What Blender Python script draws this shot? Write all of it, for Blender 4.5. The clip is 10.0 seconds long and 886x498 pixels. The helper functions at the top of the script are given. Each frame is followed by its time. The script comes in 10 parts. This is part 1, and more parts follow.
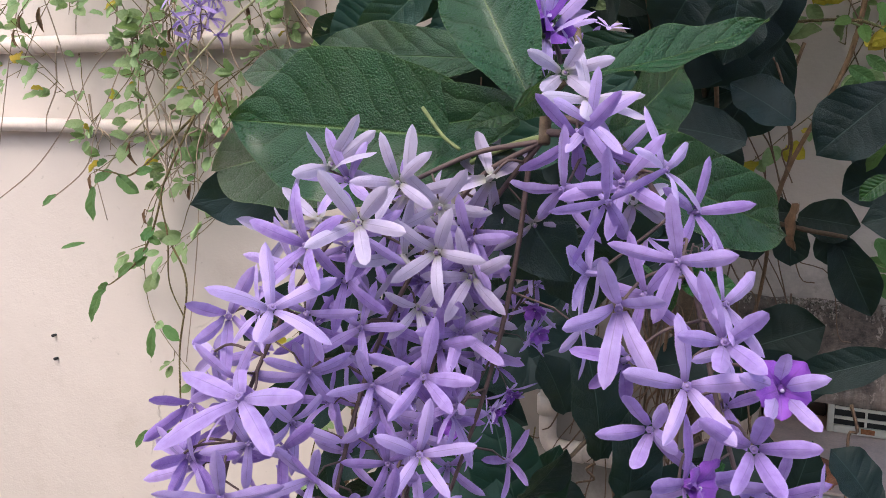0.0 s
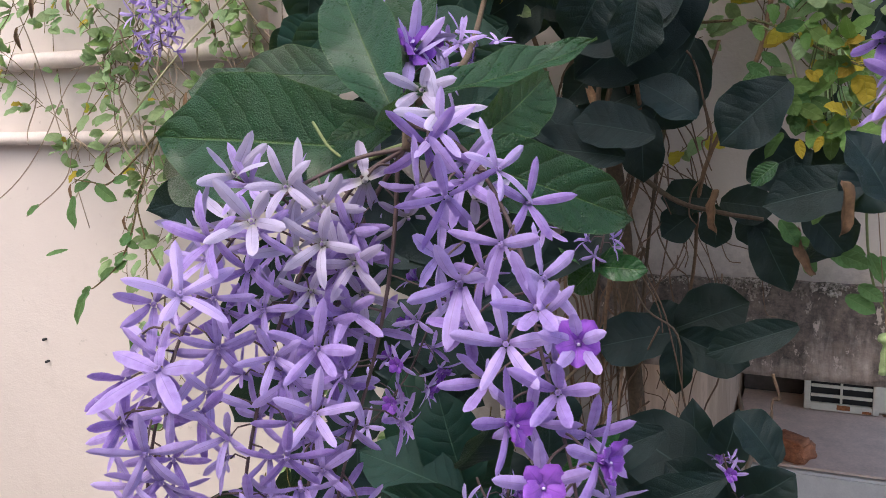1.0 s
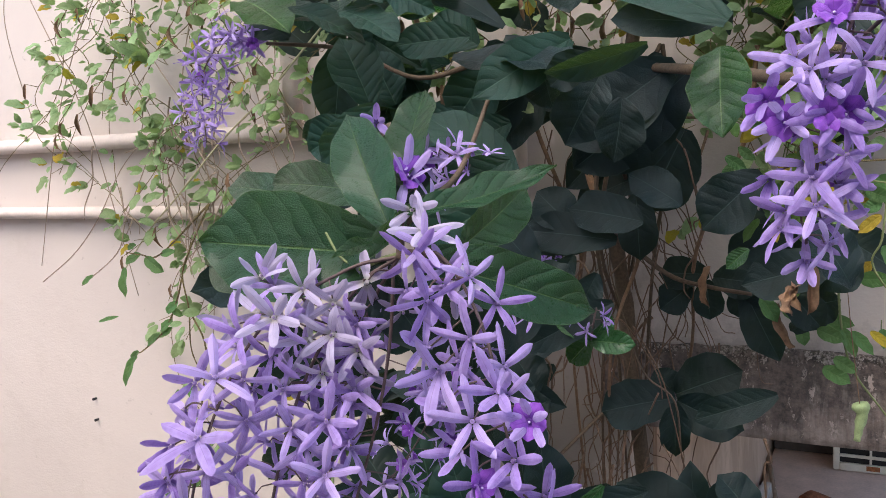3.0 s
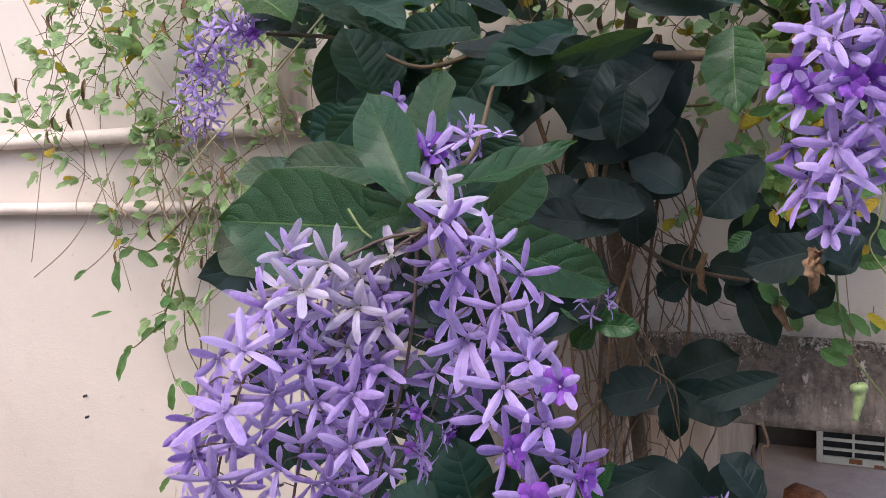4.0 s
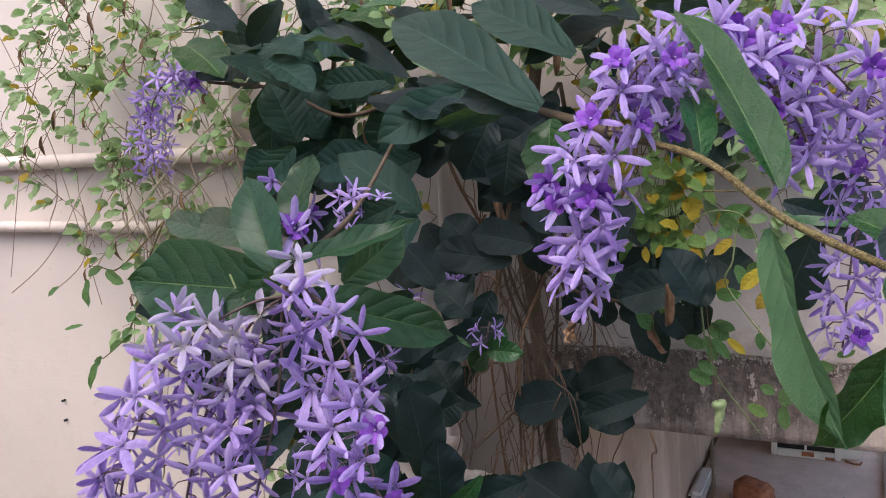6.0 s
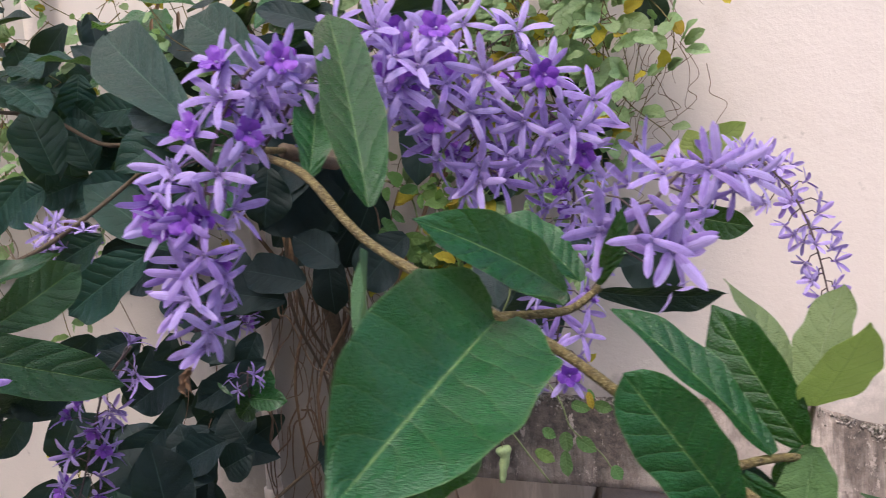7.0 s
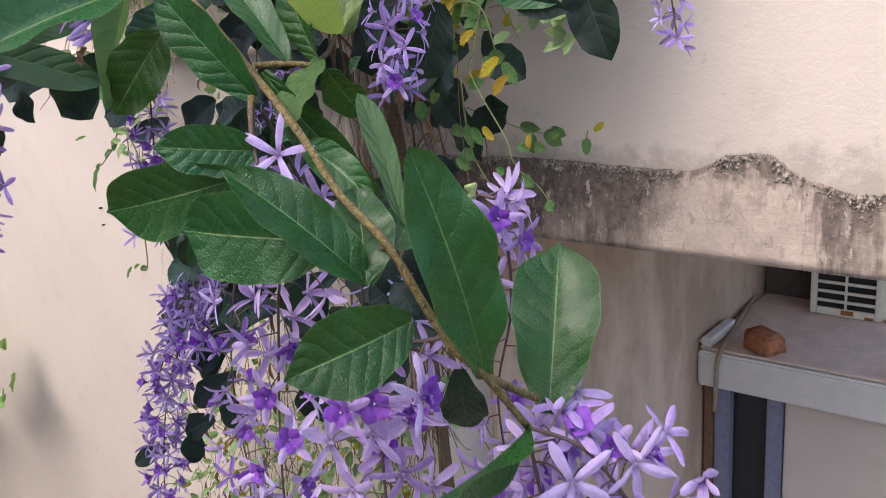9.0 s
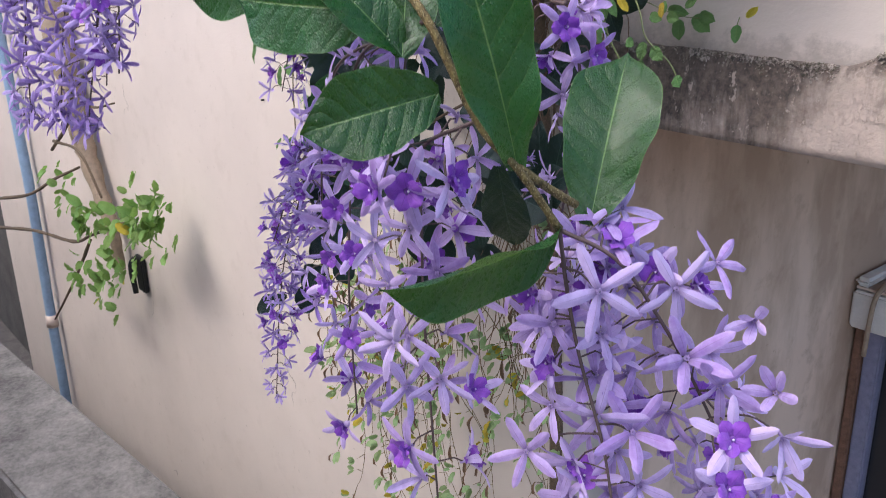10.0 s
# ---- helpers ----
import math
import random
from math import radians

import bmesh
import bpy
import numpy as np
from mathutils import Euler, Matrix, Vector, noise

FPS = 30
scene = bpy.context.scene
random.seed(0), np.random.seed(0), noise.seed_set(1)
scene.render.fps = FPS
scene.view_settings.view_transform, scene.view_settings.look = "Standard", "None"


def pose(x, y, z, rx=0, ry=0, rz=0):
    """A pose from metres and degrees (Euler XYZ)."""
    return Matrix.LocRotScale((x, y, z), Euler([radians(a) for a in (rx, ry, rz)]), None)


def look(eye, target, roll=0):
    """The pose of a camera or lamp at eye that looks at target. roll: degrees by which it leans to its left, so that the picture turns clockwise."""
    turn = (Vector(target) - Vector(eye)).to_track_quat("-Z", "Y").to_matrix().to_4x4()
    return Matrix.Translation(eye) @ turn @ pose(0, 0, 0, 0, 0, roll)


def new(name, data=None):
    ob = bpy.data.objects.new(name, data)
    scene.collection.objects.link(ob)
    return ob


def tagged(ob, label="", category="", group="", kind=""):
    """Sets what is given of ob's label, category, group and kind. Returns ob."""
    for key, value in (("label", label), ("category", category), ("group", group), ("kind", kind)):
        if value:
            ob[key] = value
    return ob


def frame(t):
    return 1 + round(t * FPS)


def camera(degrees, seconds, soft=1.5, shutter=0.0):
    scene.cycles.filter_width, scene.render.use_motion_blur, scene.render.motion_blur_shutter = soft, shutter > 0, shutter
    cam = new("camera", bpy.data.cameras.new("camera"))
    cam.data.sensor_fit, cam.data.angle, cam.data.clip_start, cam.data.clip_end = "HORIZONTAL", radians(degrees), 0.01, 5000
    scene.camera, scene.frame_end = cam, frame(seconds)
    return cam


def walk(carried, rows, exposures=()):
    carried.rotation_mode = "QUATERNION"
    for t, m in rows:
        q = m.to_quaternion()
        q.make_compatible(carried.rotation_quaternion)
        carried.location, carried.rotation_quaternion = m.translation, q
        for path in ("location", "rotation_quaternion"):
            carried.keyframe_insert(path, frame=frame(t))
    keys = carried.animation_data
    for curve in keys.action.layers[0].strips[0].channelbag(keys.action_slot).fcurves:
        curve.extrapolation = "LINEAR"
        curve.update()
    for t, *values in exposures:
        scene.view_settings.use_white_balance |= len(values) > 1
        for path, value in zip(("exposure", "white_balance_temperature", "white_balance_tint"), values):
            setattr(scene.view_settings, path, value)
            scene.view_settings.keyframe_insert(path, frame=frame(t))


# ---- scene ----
cam = camera(53.5, 10.0, soft=0.7, shutter=0.15)
PATH = [
    (0, (0.095, 0.145, 3.028), (-0.724, 1.931, 2.654), -0.2),
    (0.5, (0.121, 0.134, 3.033), (-0.694, 1.921, 2.654), -1.3),
    (1, (0.167, 0.11, 3.036), (-0.654, 1.894, 2.653), -2.2),
    (1.5, (0.204, 0.085, 3.034), (-0.636, 1.858, 2.646), -2.3),
    (2, (0.222, 0.068, 3.05), (-0.654, 1.829, 2.691), -2.6),
    (2.5, (0.229, 0.061, 3.066), (-0.668, 1.823, 2.764), -2.7),
    (2.7, (0.231, 0.055, 3.07), (-0.677, 1.817, 2.803), -2.8),
    (3.8, (0.206, 0.044, 3.061), (-0.684, 1.818, 2.812), -2.9),
    (4, (0.208, 0.031, 3.056), (-0.655, 1.818, 2.804), -2.8),
    (4.5, (0.22, -0.024, 3.048), (-0.615, 1.769, 2.75), -3.0),
    (5, (0.248, -0.054, 3.064), (-0.567, 1.745, 2.75), -3.0),
    (5.2, (0.262, -0.058, 3.074), (-0.559, 1.739, 2.758), -3.1),
    (6.3, (0.365, 0.01, 3.118), (-0.513, 1.789, 2.868), -3.0),
    (6.5, (0.381, 0.027, 3.113), (-0.451, 1.831, 2.888), -2.5),
    (7, (0.462, 0.113, 3.09), (-0.28, 1.959, 2.891), -3.6),
    (7.5, (0.535, 0.157, 3.071), (-0.239, 1.977, 2.774), -2.8),
    (8, (0.556, 0.167, 3.05), (-0.267, 1.939, 2.623), -3.2),
    (8.5, (0.659, 0.135, 3.029), (-0.432, 1.748, 2.573), -4.6),
    (9, (0.788, 0.116, 3.007), (-0.447, 1.599, 2.484), -3.9),
    (9.5, (0.828, 0.116, 2.986), (-0.555, 1.442, 2.414), -4.3),
    (10, (0.832, 0.148, 2.944), (-0.635, 1.331, 2.274), -1.3),
]
walk(cam, [(t, look(eye, target, roll)) for t, eye, target, roll in PATH], [(0, 1.27, 6320, 10), (2.5, 1.23, 6300, 11), (5, 1.24, 6290, 11), (6.5, 1.03, 6240, 14), (7.5, 1.22, 6360, 11), (9, 1.26, 6420, 11), (10, 1.25, 6050, 11)])

# ---- world and light ----
world = bpy.data.worlds.new("sky")
scene.world = world
world.use_nodes = True
wn = world.node_tree.nodes
sky = wn.new("ShaderNodeTexSky")
sky.sky_type = "NISHITA"
sky.sun_disc = False
sky.sun_elevation = radians(55)
sky.sun_rotation = radians(188)
sky.air_density, sky.dust_density, sky.ozone_density = 1.0, 4.0, 1.0
world.node_tree.links.new(sky.outputs[0], wn["Background"].inputs[0])
wn["Background"].inputs[1].default_value = 0.15
sun_data = bpy.data.lights.new("sun", "SUN")
sun_data.energy, sun_data.angle, sun_data.color = 0.5, radians(25), (1.0, 0.95, 0.88)
sun = new("sun", sun_data)
sun.matrix_world = look((0, 0, 8), (0.5, 3.4, 2.0))


# ---- materials ----
def shader(name):
    m = bpy.data.materials.new(name)
    m.use_nodes = True
    nt = m.node_tree
    return m, nt, nt.nodes["Principled BSDF"]


def node(nt, kind, ins=None, **props):
    n = nt.nodes.new(kind)
    for k, v in props.items():
        setattr(n, k, v)
    for k, v in (ins or {}).items():
        if hasattr(v, "is_output"):
            nt.links.new(v, n.inputs[k])
        else:
            n.inputs[k].default_value = v
    return n


def ramp(nt, fac, *stops):
    r = nt.nodes.new("ShaderNodeValToRGB")
    nt.links.new(fac, r.inputs[0])
    el = r.color_ramp.elements
    while len(el) < len(stops):
        el.new(0.5)
    for e, (p, c) in zip(el, stops):
        e.position, e.color = p, (*c, 1) if len(c) == 3 else c
    return r.outputs[0]


def mixed(nt, fac, a, b, blend="MIX"):
    n = node(nt, "ShaderNodeMix", data_type="RGBA", blend_type=blend)
    for sock, v in ((n.inputs[0], fac), (n.inputs[6], a), (n.inputs[7], b)):
        if hasattr(v, "is_output"):
            nt.links.new(v, sock)
        else:
            sock.default_value = v if isinstance(v, float) else (*v, 1)
    return n.outputs[2]


def maths(nt, op, a, b=0.0, c=None):
    n = node(nt, "ShaderNodeMath", operation=op)
    for k, v in enumerate((a, b) if c is None else (a, b, c)):
        if hasattr(v, "is_output"):
            nt.links.new(v, n.inputs[k])
        else:
            n.inputs[k].default_value = v
    return n.outputs[0]


def noise_tex(nt, scale, detail=4, rough=0.6, coord=None):
    n = node(nt, "ShaderNodeTexNoise", {"Scale": scale, "Detail": detail, "Roughness": rough})
    if coord is None:
        coord = node(nt, "ShaderNodeNewGeometry").outputs["Position"]
    nt.links.new(coord, n.inputs["Vector"])
    return n.outputs["Fac"]


def bumped(nt, bsdf, height, strength, distance):
    b = node(nt, "ShaderNodeBump", {"Strength": strength, "Distance": distance, "Height": height})
    nt.links.new(b.outputs[0], bsdf.inputs["Normal"])


def solid(name, colour, rough, scale=20.0, spread=0.25, bump=0.001, metal=0.0):
    """A plain surface with mottling at two scales and a fine relief."""
    m, nt, bsdf = shader(name)
    big, fine = noise_tex(nt, scale, 5), noise_tex(nt, scale * 9, 4)
    both = maths(nt, "ADD", maths(nt, "MULTIPLY", big, 0.6), maths(nt, "MULTIPLY", fine, 0.4))
    dark = tuple(c * (1 - spread) for c in colour)
    light = tuple(min(1, c * (1 + spread)) for c in colour)
    nt.links.new(ramp(nt, both, (0.3, dark), (0.7, light)), bsdf.inputs["Base Color"])
    bsdf.inputs["Roughness"].default_value, bsdf.inputs["Metallic"].default_value = rough, metal
    bumped(nt, bsdf, both, 0.6, bump)
    return m


def plaster_material(name, base, stain, amount, streak=0.0, foot=0.0, grime_shade=None):
    """Painted plaster with blotches, fine grain and run-down streaks."""
    m, nt, bsdf = shader(name)
    pos = node(nt, "ShaderNodeNewGeometry").outputs["Position"]
    big, mid, fine = noise_tex(nt, 2.2, 5, 0.6, pos), noise_tex(nt, 14, 6, 0.65, pos), noise_tex(nt, 260, 3, 0.6, pos)
    col = ramp(nt, big, (0.3, tuple(c * 0.88 for c in base)), (0.7, base))
    spots = ramp(nt, noise_tex(nt, 48, 4, 0.65, pos), (0.66, (0, 0, 0)), (0.74, (0.5, 0.5, 0.5)))
    col = mixed(nt, spots, col, tuple(c * 0.7 for c in stain))
    col = mixed(nt, ramp(nt, mid, (0.55, (0, 0, 0)), (0.8, (amount,) * 3)), col, stain)
    if streak:
        squash = node(nt, "ShaderNodeMapping", {"Vector": pos, "Scale": (9, 6, 2.6)})
        run = noise_tex(nt, 1.0, 5, 0.6, squash.outputs[0])
        col = mixed(nt, ramp(nt, run, (0.42, (0, 0, 0)), (0.62, (streak,) * 3)), col, stain)
    if foot:
        low = maths(nt, "MULTIPLY", maths(nt, "SUBTRACT", node(nt, "ShaderNodeSeparateXYZ", {0: pos}).outputs[2], foot), 14.0)
        low = maths(nt, "ADD", low, maths(nt, "MULTIPLY", maths(nt, "SUBTRACT", noise_tex(nt, 16, 7, 0.75, pos), 0.5), -2.6))
        col = mixed(nt, ramp(nt, low, (0.0, (0.4, 0.4, 0.4)), (0.45, (0, 0, 0))), col, (0.16, 0.13, 0.105))
    # Dark patch behind the vine: brown stains, deepened to stand in for its shade.
    if grime_shade:
        at = node(nt, "ShaderNodeVectorMath", {0: pos, 1: grime_shade}, operation="SUBTRACT").outputs[0]
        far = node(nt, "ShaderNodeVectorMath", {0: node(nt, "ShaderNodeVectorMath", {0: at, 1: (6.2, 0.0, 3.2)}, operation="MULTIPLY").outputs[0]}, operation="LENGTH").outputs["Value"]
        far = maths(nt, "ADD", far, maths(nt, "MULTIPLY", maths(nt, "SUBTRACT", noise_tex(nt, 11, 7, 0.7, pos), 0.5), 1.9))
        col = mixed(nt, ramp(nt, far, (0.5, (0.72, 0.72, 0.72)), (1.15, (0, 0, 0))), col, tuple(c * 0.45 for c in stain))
    bent = node(nt, "ShaderNodeVectorMath", {0: node(nt, "ShaderNodeTexNoise", {"Vector": pos, "Scale": 7.0, "Detail": 6.0}).outputs["Color"], 1: (0.16, 0.16, 0.16), 2: pos}, operation="MULTIPLY_ADD")
    crack = node(nt, "ShaderNodeTexVoronoi", {"Vector": bent.outputs[0], "Scale": 1.6}, feature="DISTANCE_TO_EDGE").outputs["Distance"]
    crack = ramp(nt, crack, (0.0, (1, 1, 1)), (0.004, (0, 0, 0)))
    some = ramp(nt, noise_tex(nt, 3.3, 3, 0.5, pos), (0.63, (0, 0, 0)), (0.66, (0.75, 0.75, 0.75)))
    col = mixed(nt, maths(nt, "MULTIPLY", crack, some), col, tuple(c * 0.45 for c in stain))
    nt.links.new(col, bsdf.inputs["Base Color"])
    bsdf.inputs["Roughness"].default_value = 0.85
    h = maths(nt, "ADD", maths(nt, "MULTIPLY", mid, 1.0), maths(nt, "MULTIPLY", fine, 0.25))
    bumped(nt, bsdf, h, 0.5, 0.004)
    return m


def band_material():
    """Old plaster with black mould runs of uneven length below its top edge, and bare pale patches."""
    m, nt, bsdf = shader("mouldy_plaster")
    pos = node(nt, "ShaderNodeNewGeometry").outputs["Position"]
    cut = node(nt, "ShaderNodeSeparateXYZ", {0: pos})
    run = noise_tex(nt, 1.0, 6, 0.65, node(nt, "ShaderNodeMapping", {"Vector": pos, "Scale": (34, 0, 5)}).outputs[0])
    chip = noise_tex(nt, 1.0, 7, 0.75, node(nt, "ShaderNodeMapping", {"Vector": pos, "Scale": (46, 0, 30)}).outputs[0])
    patch, grain = noise_tex(nt, 5.5, 4, 0.6, pos), noise_tex(nt, 90, 6, 0.7, pos)
    blotch = noise_tex(nt, 24, 5, 0.7, pos)
    depth = maths(nt, "MULTIPLY", maths(nt, "SUBTRACT", 2.822, cut.outputs[2]), 7.5)
    along = maths(nt, "ADD", cut.outputs[0], maths(nt, "MULTIPLY", maths(nt, "SUBTRACT", run, 0.5), 0.12))
    old = ramp(nt, along, (0.27, (0.58, 0.58, 0.58)), (0.365, (0.0, 0.0, 0.0)), (0.48, (0.0, 0.0, 0.0)), (0.53, (0.5, 0.5, 0.5)))
    reach = maths(nt, "ADD", maths(nt, "MULTIPLY", run, 1.5), maths(nt, "MULTIPLY", blotch, 1.0))
    reach = maths(nt, "SUBTRACT", maths(nt, "ADD", reach, old), maths(nt, "MULTIPLY", depth, 0.6))
    mould = maths(nt, "ADD", maths(nt, "SUBTRACT", reach, 0.95), maths(nt, "MULTIPLY", maths(nt, "SUBTRACT", grain, 0.5), 0.7))
    mould = ramp(nt, mould, (0.05, (0, 0, 0)), (0.5, (1, 1, 1)))
    high = ramp(nt, depth, (0.05, (0.085, 0.085, 0.085)), (0.30, (0.0, 0.0, 0.0)))
    flake = ramp(nt, maths(nt, "ADD", chip, high), (0.575, (0, 0, 0)), (0.60, (1, 1, 1)))
    mould = maths(nt, "MULTIPLY", mould, maths(nt, "SUBTRACT", 1.0, maths(nt, "MULTIPLY", flake, 0.85)))
    mould = maths(nt, "MULTIPLY", mould, ramp(nt, depth, (0.985, (1, 1, 1)), (0.995, (0.35, 0.35, 0.35))))
    fringe = maths(nt, "SUBTRACT", maths(nt, "ADD", chip, maths(nt, "MULTIPLY", grain, 0.5)), maths(nt, "MULTIPLY", depth, 1.1))
    mould = maths(nt, "MAXIMUM", mould, ramp(nt, fringe, (0.42, (0, 0, 0)), (0.62, (0.8, 0.8, 0.8))))
    clean = ramp(nt, blotch, (0.35, (0.48, 0.39, 0.33)), (0.7, (0.66, 0.53, 0.45)))
    dirty = ramp(nt, grain, (0.36, (0.022, 0.02, 0.018)), (0.74, (0.25, 0.185, 0.15)))
    nt.links.new(mixed(nt, maths(nt, "MULTIPLY", mould, 0.93), clean, dirty), bsdf.inputs["Base Color"])
    bsdf.inputs["Roughness"].default_value = 0.92
    bumped(nt, bsdf, maths(nt, "ADD", grain, maths(nt, "MULTIPLY", flake, 0.5)), 0.7, 0.004)
    return m


def leaf_material(name, dark, light, rib, rough=0.12, veins=9.0, quilt=0.28, trans=0.25, relief=1.0, swelling=0.2, pale=0.0, drops=0.0):
    """A leaf blade: pale midrib and side veins along its own length and width, quilted between them."""
    m, nt, bsdf = shader(name)
    uv = node(nt, "ShaderNodeSeparateXYZ", {0: node(nt, "ShaderNodeUVMap", uv_map="blade").outputs[0]})
    across = maths(nt, "ABSOLUTE", maths(nt, "SUBTRACT", uv.outputs[0], 0.5))
    along = uv.outputs[1]
    pos = node(nt, "ShaderNodeTexCoord").outputs["Object"]
    warp = maths(nt, "MULTIPLY", maths(nt, "SUBTRACT", noise_tex(nt, 60, 2, 0.5, pos), 0.5), 0.09)
    bowed = maths(nt, "SUBTRACT", maths(nt, "ADD", along, warp), maths(nt, "MULTIPLY", maths(nt, "POWER", across, 1.2), 0.42))
    side = maths(nt, "ABSOLUTE", maths(nt, "SINE", maths(nt, "MULTIPLY", bowed, math.pi * veins)))
    vein = ramp(nt, side, (0.02, (1, 1, 1)), (0.10, (0, 0, 0)))
    mid = ramp(nt, across, (0.005, (1, 1, 1)), (0.015, (0, 0, 0)))
    mott, fine = noise_tex(nt, 45, 4, 0.6, pos), noise_tex(nt, 520, 4, 0.75, pos)
    rnd = node(nt, "ShaderNodeObjectInfo").outputs["Random"]
    col = ramp(nt, mott, (0.3, dark), (0.75, light))
    tone = node(nt, "ShaderNodeHueSaturation", {"Color": col, "Value": maths(nt, "ADD", 0.75, maths(nt, "MULTIPLY", rnd, 0.5)), "Hue": maths(nt, "ADD", 0.485, maths(nt, "MULTIPLY", rnd, 0.03))}).outputs[0]
    hairs = ramp(nt, noise_tex(nt, 760, 3, 0.7, pos), (0.56, (0, 0, 0)), (0.68, (0.16 * relief,) * 3))
    tone = mixed(nt, hairs, tone, rib)
    side_vein = tuple(d * 0.45 * (1 - pale) + r * pale for d, r in zip(dark, rib))
    col = mixed(nt, maths(nt, "MULTIPLY", vein, 0.45), tone, side_vein)
    col = mixed(nt, maths(nt, "MULTIPLY", mid, 0.85), col, rib)
    # Rim highlight along the leaf edge, put into the colour as a pale line.
    col = mixed(nt, ramp(nt, across, (0.482, (0, 0, 0)), (0.496, (0.4, 0.4, 0.4))), col, rib)
    nt.links.new(col, bsdf.inputs["Base Color"])
    bsdf.inputs["Specular IOR Level"].default_value = 0.42 if rough < 0.3 else 0.3
    bsdf.inputs["Coat Weight"].default_value, bsdf.inputs["Coat Roughness"].default_value = (0.2 if rough < 0.3 else 0.0), 0.1
    wet = ramp(nt, fine, (0.42, (rough + 0.16,) * 3), (0.58, (rough,) * 3))
    bead = node(nt, "ShaderNodeTexVoronoi", {"Vector": pos, "Scale": 560.0}, feature="F1").outputs["Distance"]
    bead = maths(nt, "MULTIPLY", ramp(nt, bead, (0.12, (1, 1, 1)), (0.38, (0, 0, 0))), ramp(nt, noise_tex(nt, 95, 3, 0.6, pos), (0.46, (0, 0, 0)), (0.58, (drops,) * 3)))
    wet = maths(nt, "MAXIMUM", 0.05, maths(nt, "SUBTRACT", wet, maths(nt, "MULTIPLY", bead, 0.2)))
    nt.links.new(wet, bsdf.inputs["Roughness"])
    cell = node(nt, "ShaderNodeTexVoronoi", {"Vector": pos, "Scale": 1350.0}, feature="F1").outputs["Distance"]
    h = maths(nt, "ADD", maths(nt, "MULTIPLY", maths(nt, "POWER", side, 0.45), quilt), maths(nt, "MULTIPLY", cell, -0.75))
    h = maths(nt, "ADD", h, maths(nt, "MULTIPLY", fine, 0.7))
    h = maths(nt, "SUBTRACT", h, maths(nt, "MULTIPLY", mid, 0.7))
    h = maths(nt, "ADD", h, maths(nt, "MULTIPLY", bead, 1.6))
    fine_relief = node(nt, "ShaderNodeBump", {"Strength": 0.8 * relief, "Distance": 0.0012, "Height": h})
    puff = maths(nt, "MULTIPLY", maths(nt, "POWER", side, 0.5), ramp(nt, across, (0.0, (0.35, 0.35, 0.35)), (0.12, (1, 1, 1)), (0.5, (0.5, 0.5, 0.5))))
    puff = maths(nt, "ADD", puff, maths(nt, "MULTIPLY", noise_tex(nt, 170, 3, 0.5, pos), 0.5))
    swell = node(nt, "ShaderNodeBump", {"Strength": swelling, "Distance": 0.004, "Height": puff, "Normal": fine_relief.outputs[0]})
    nt.links.new(swell.outputs[0], bsdf.inputs["Normal"])
    clear = node(nt, "ShaderNodeBsdfTranslucent", {"Color": mixed(nt, 0.5, col, (0.25, 0.45, 0.05))})
    mix = node(nt, "ShaderNodeMixShader", {0: trans, 1: bsdf.outputs[0], 2: clear.outputs[0]})
    nt.links.new(mix.outputs[0], nt.nodes["Material Output"].inputs[0])
    return m


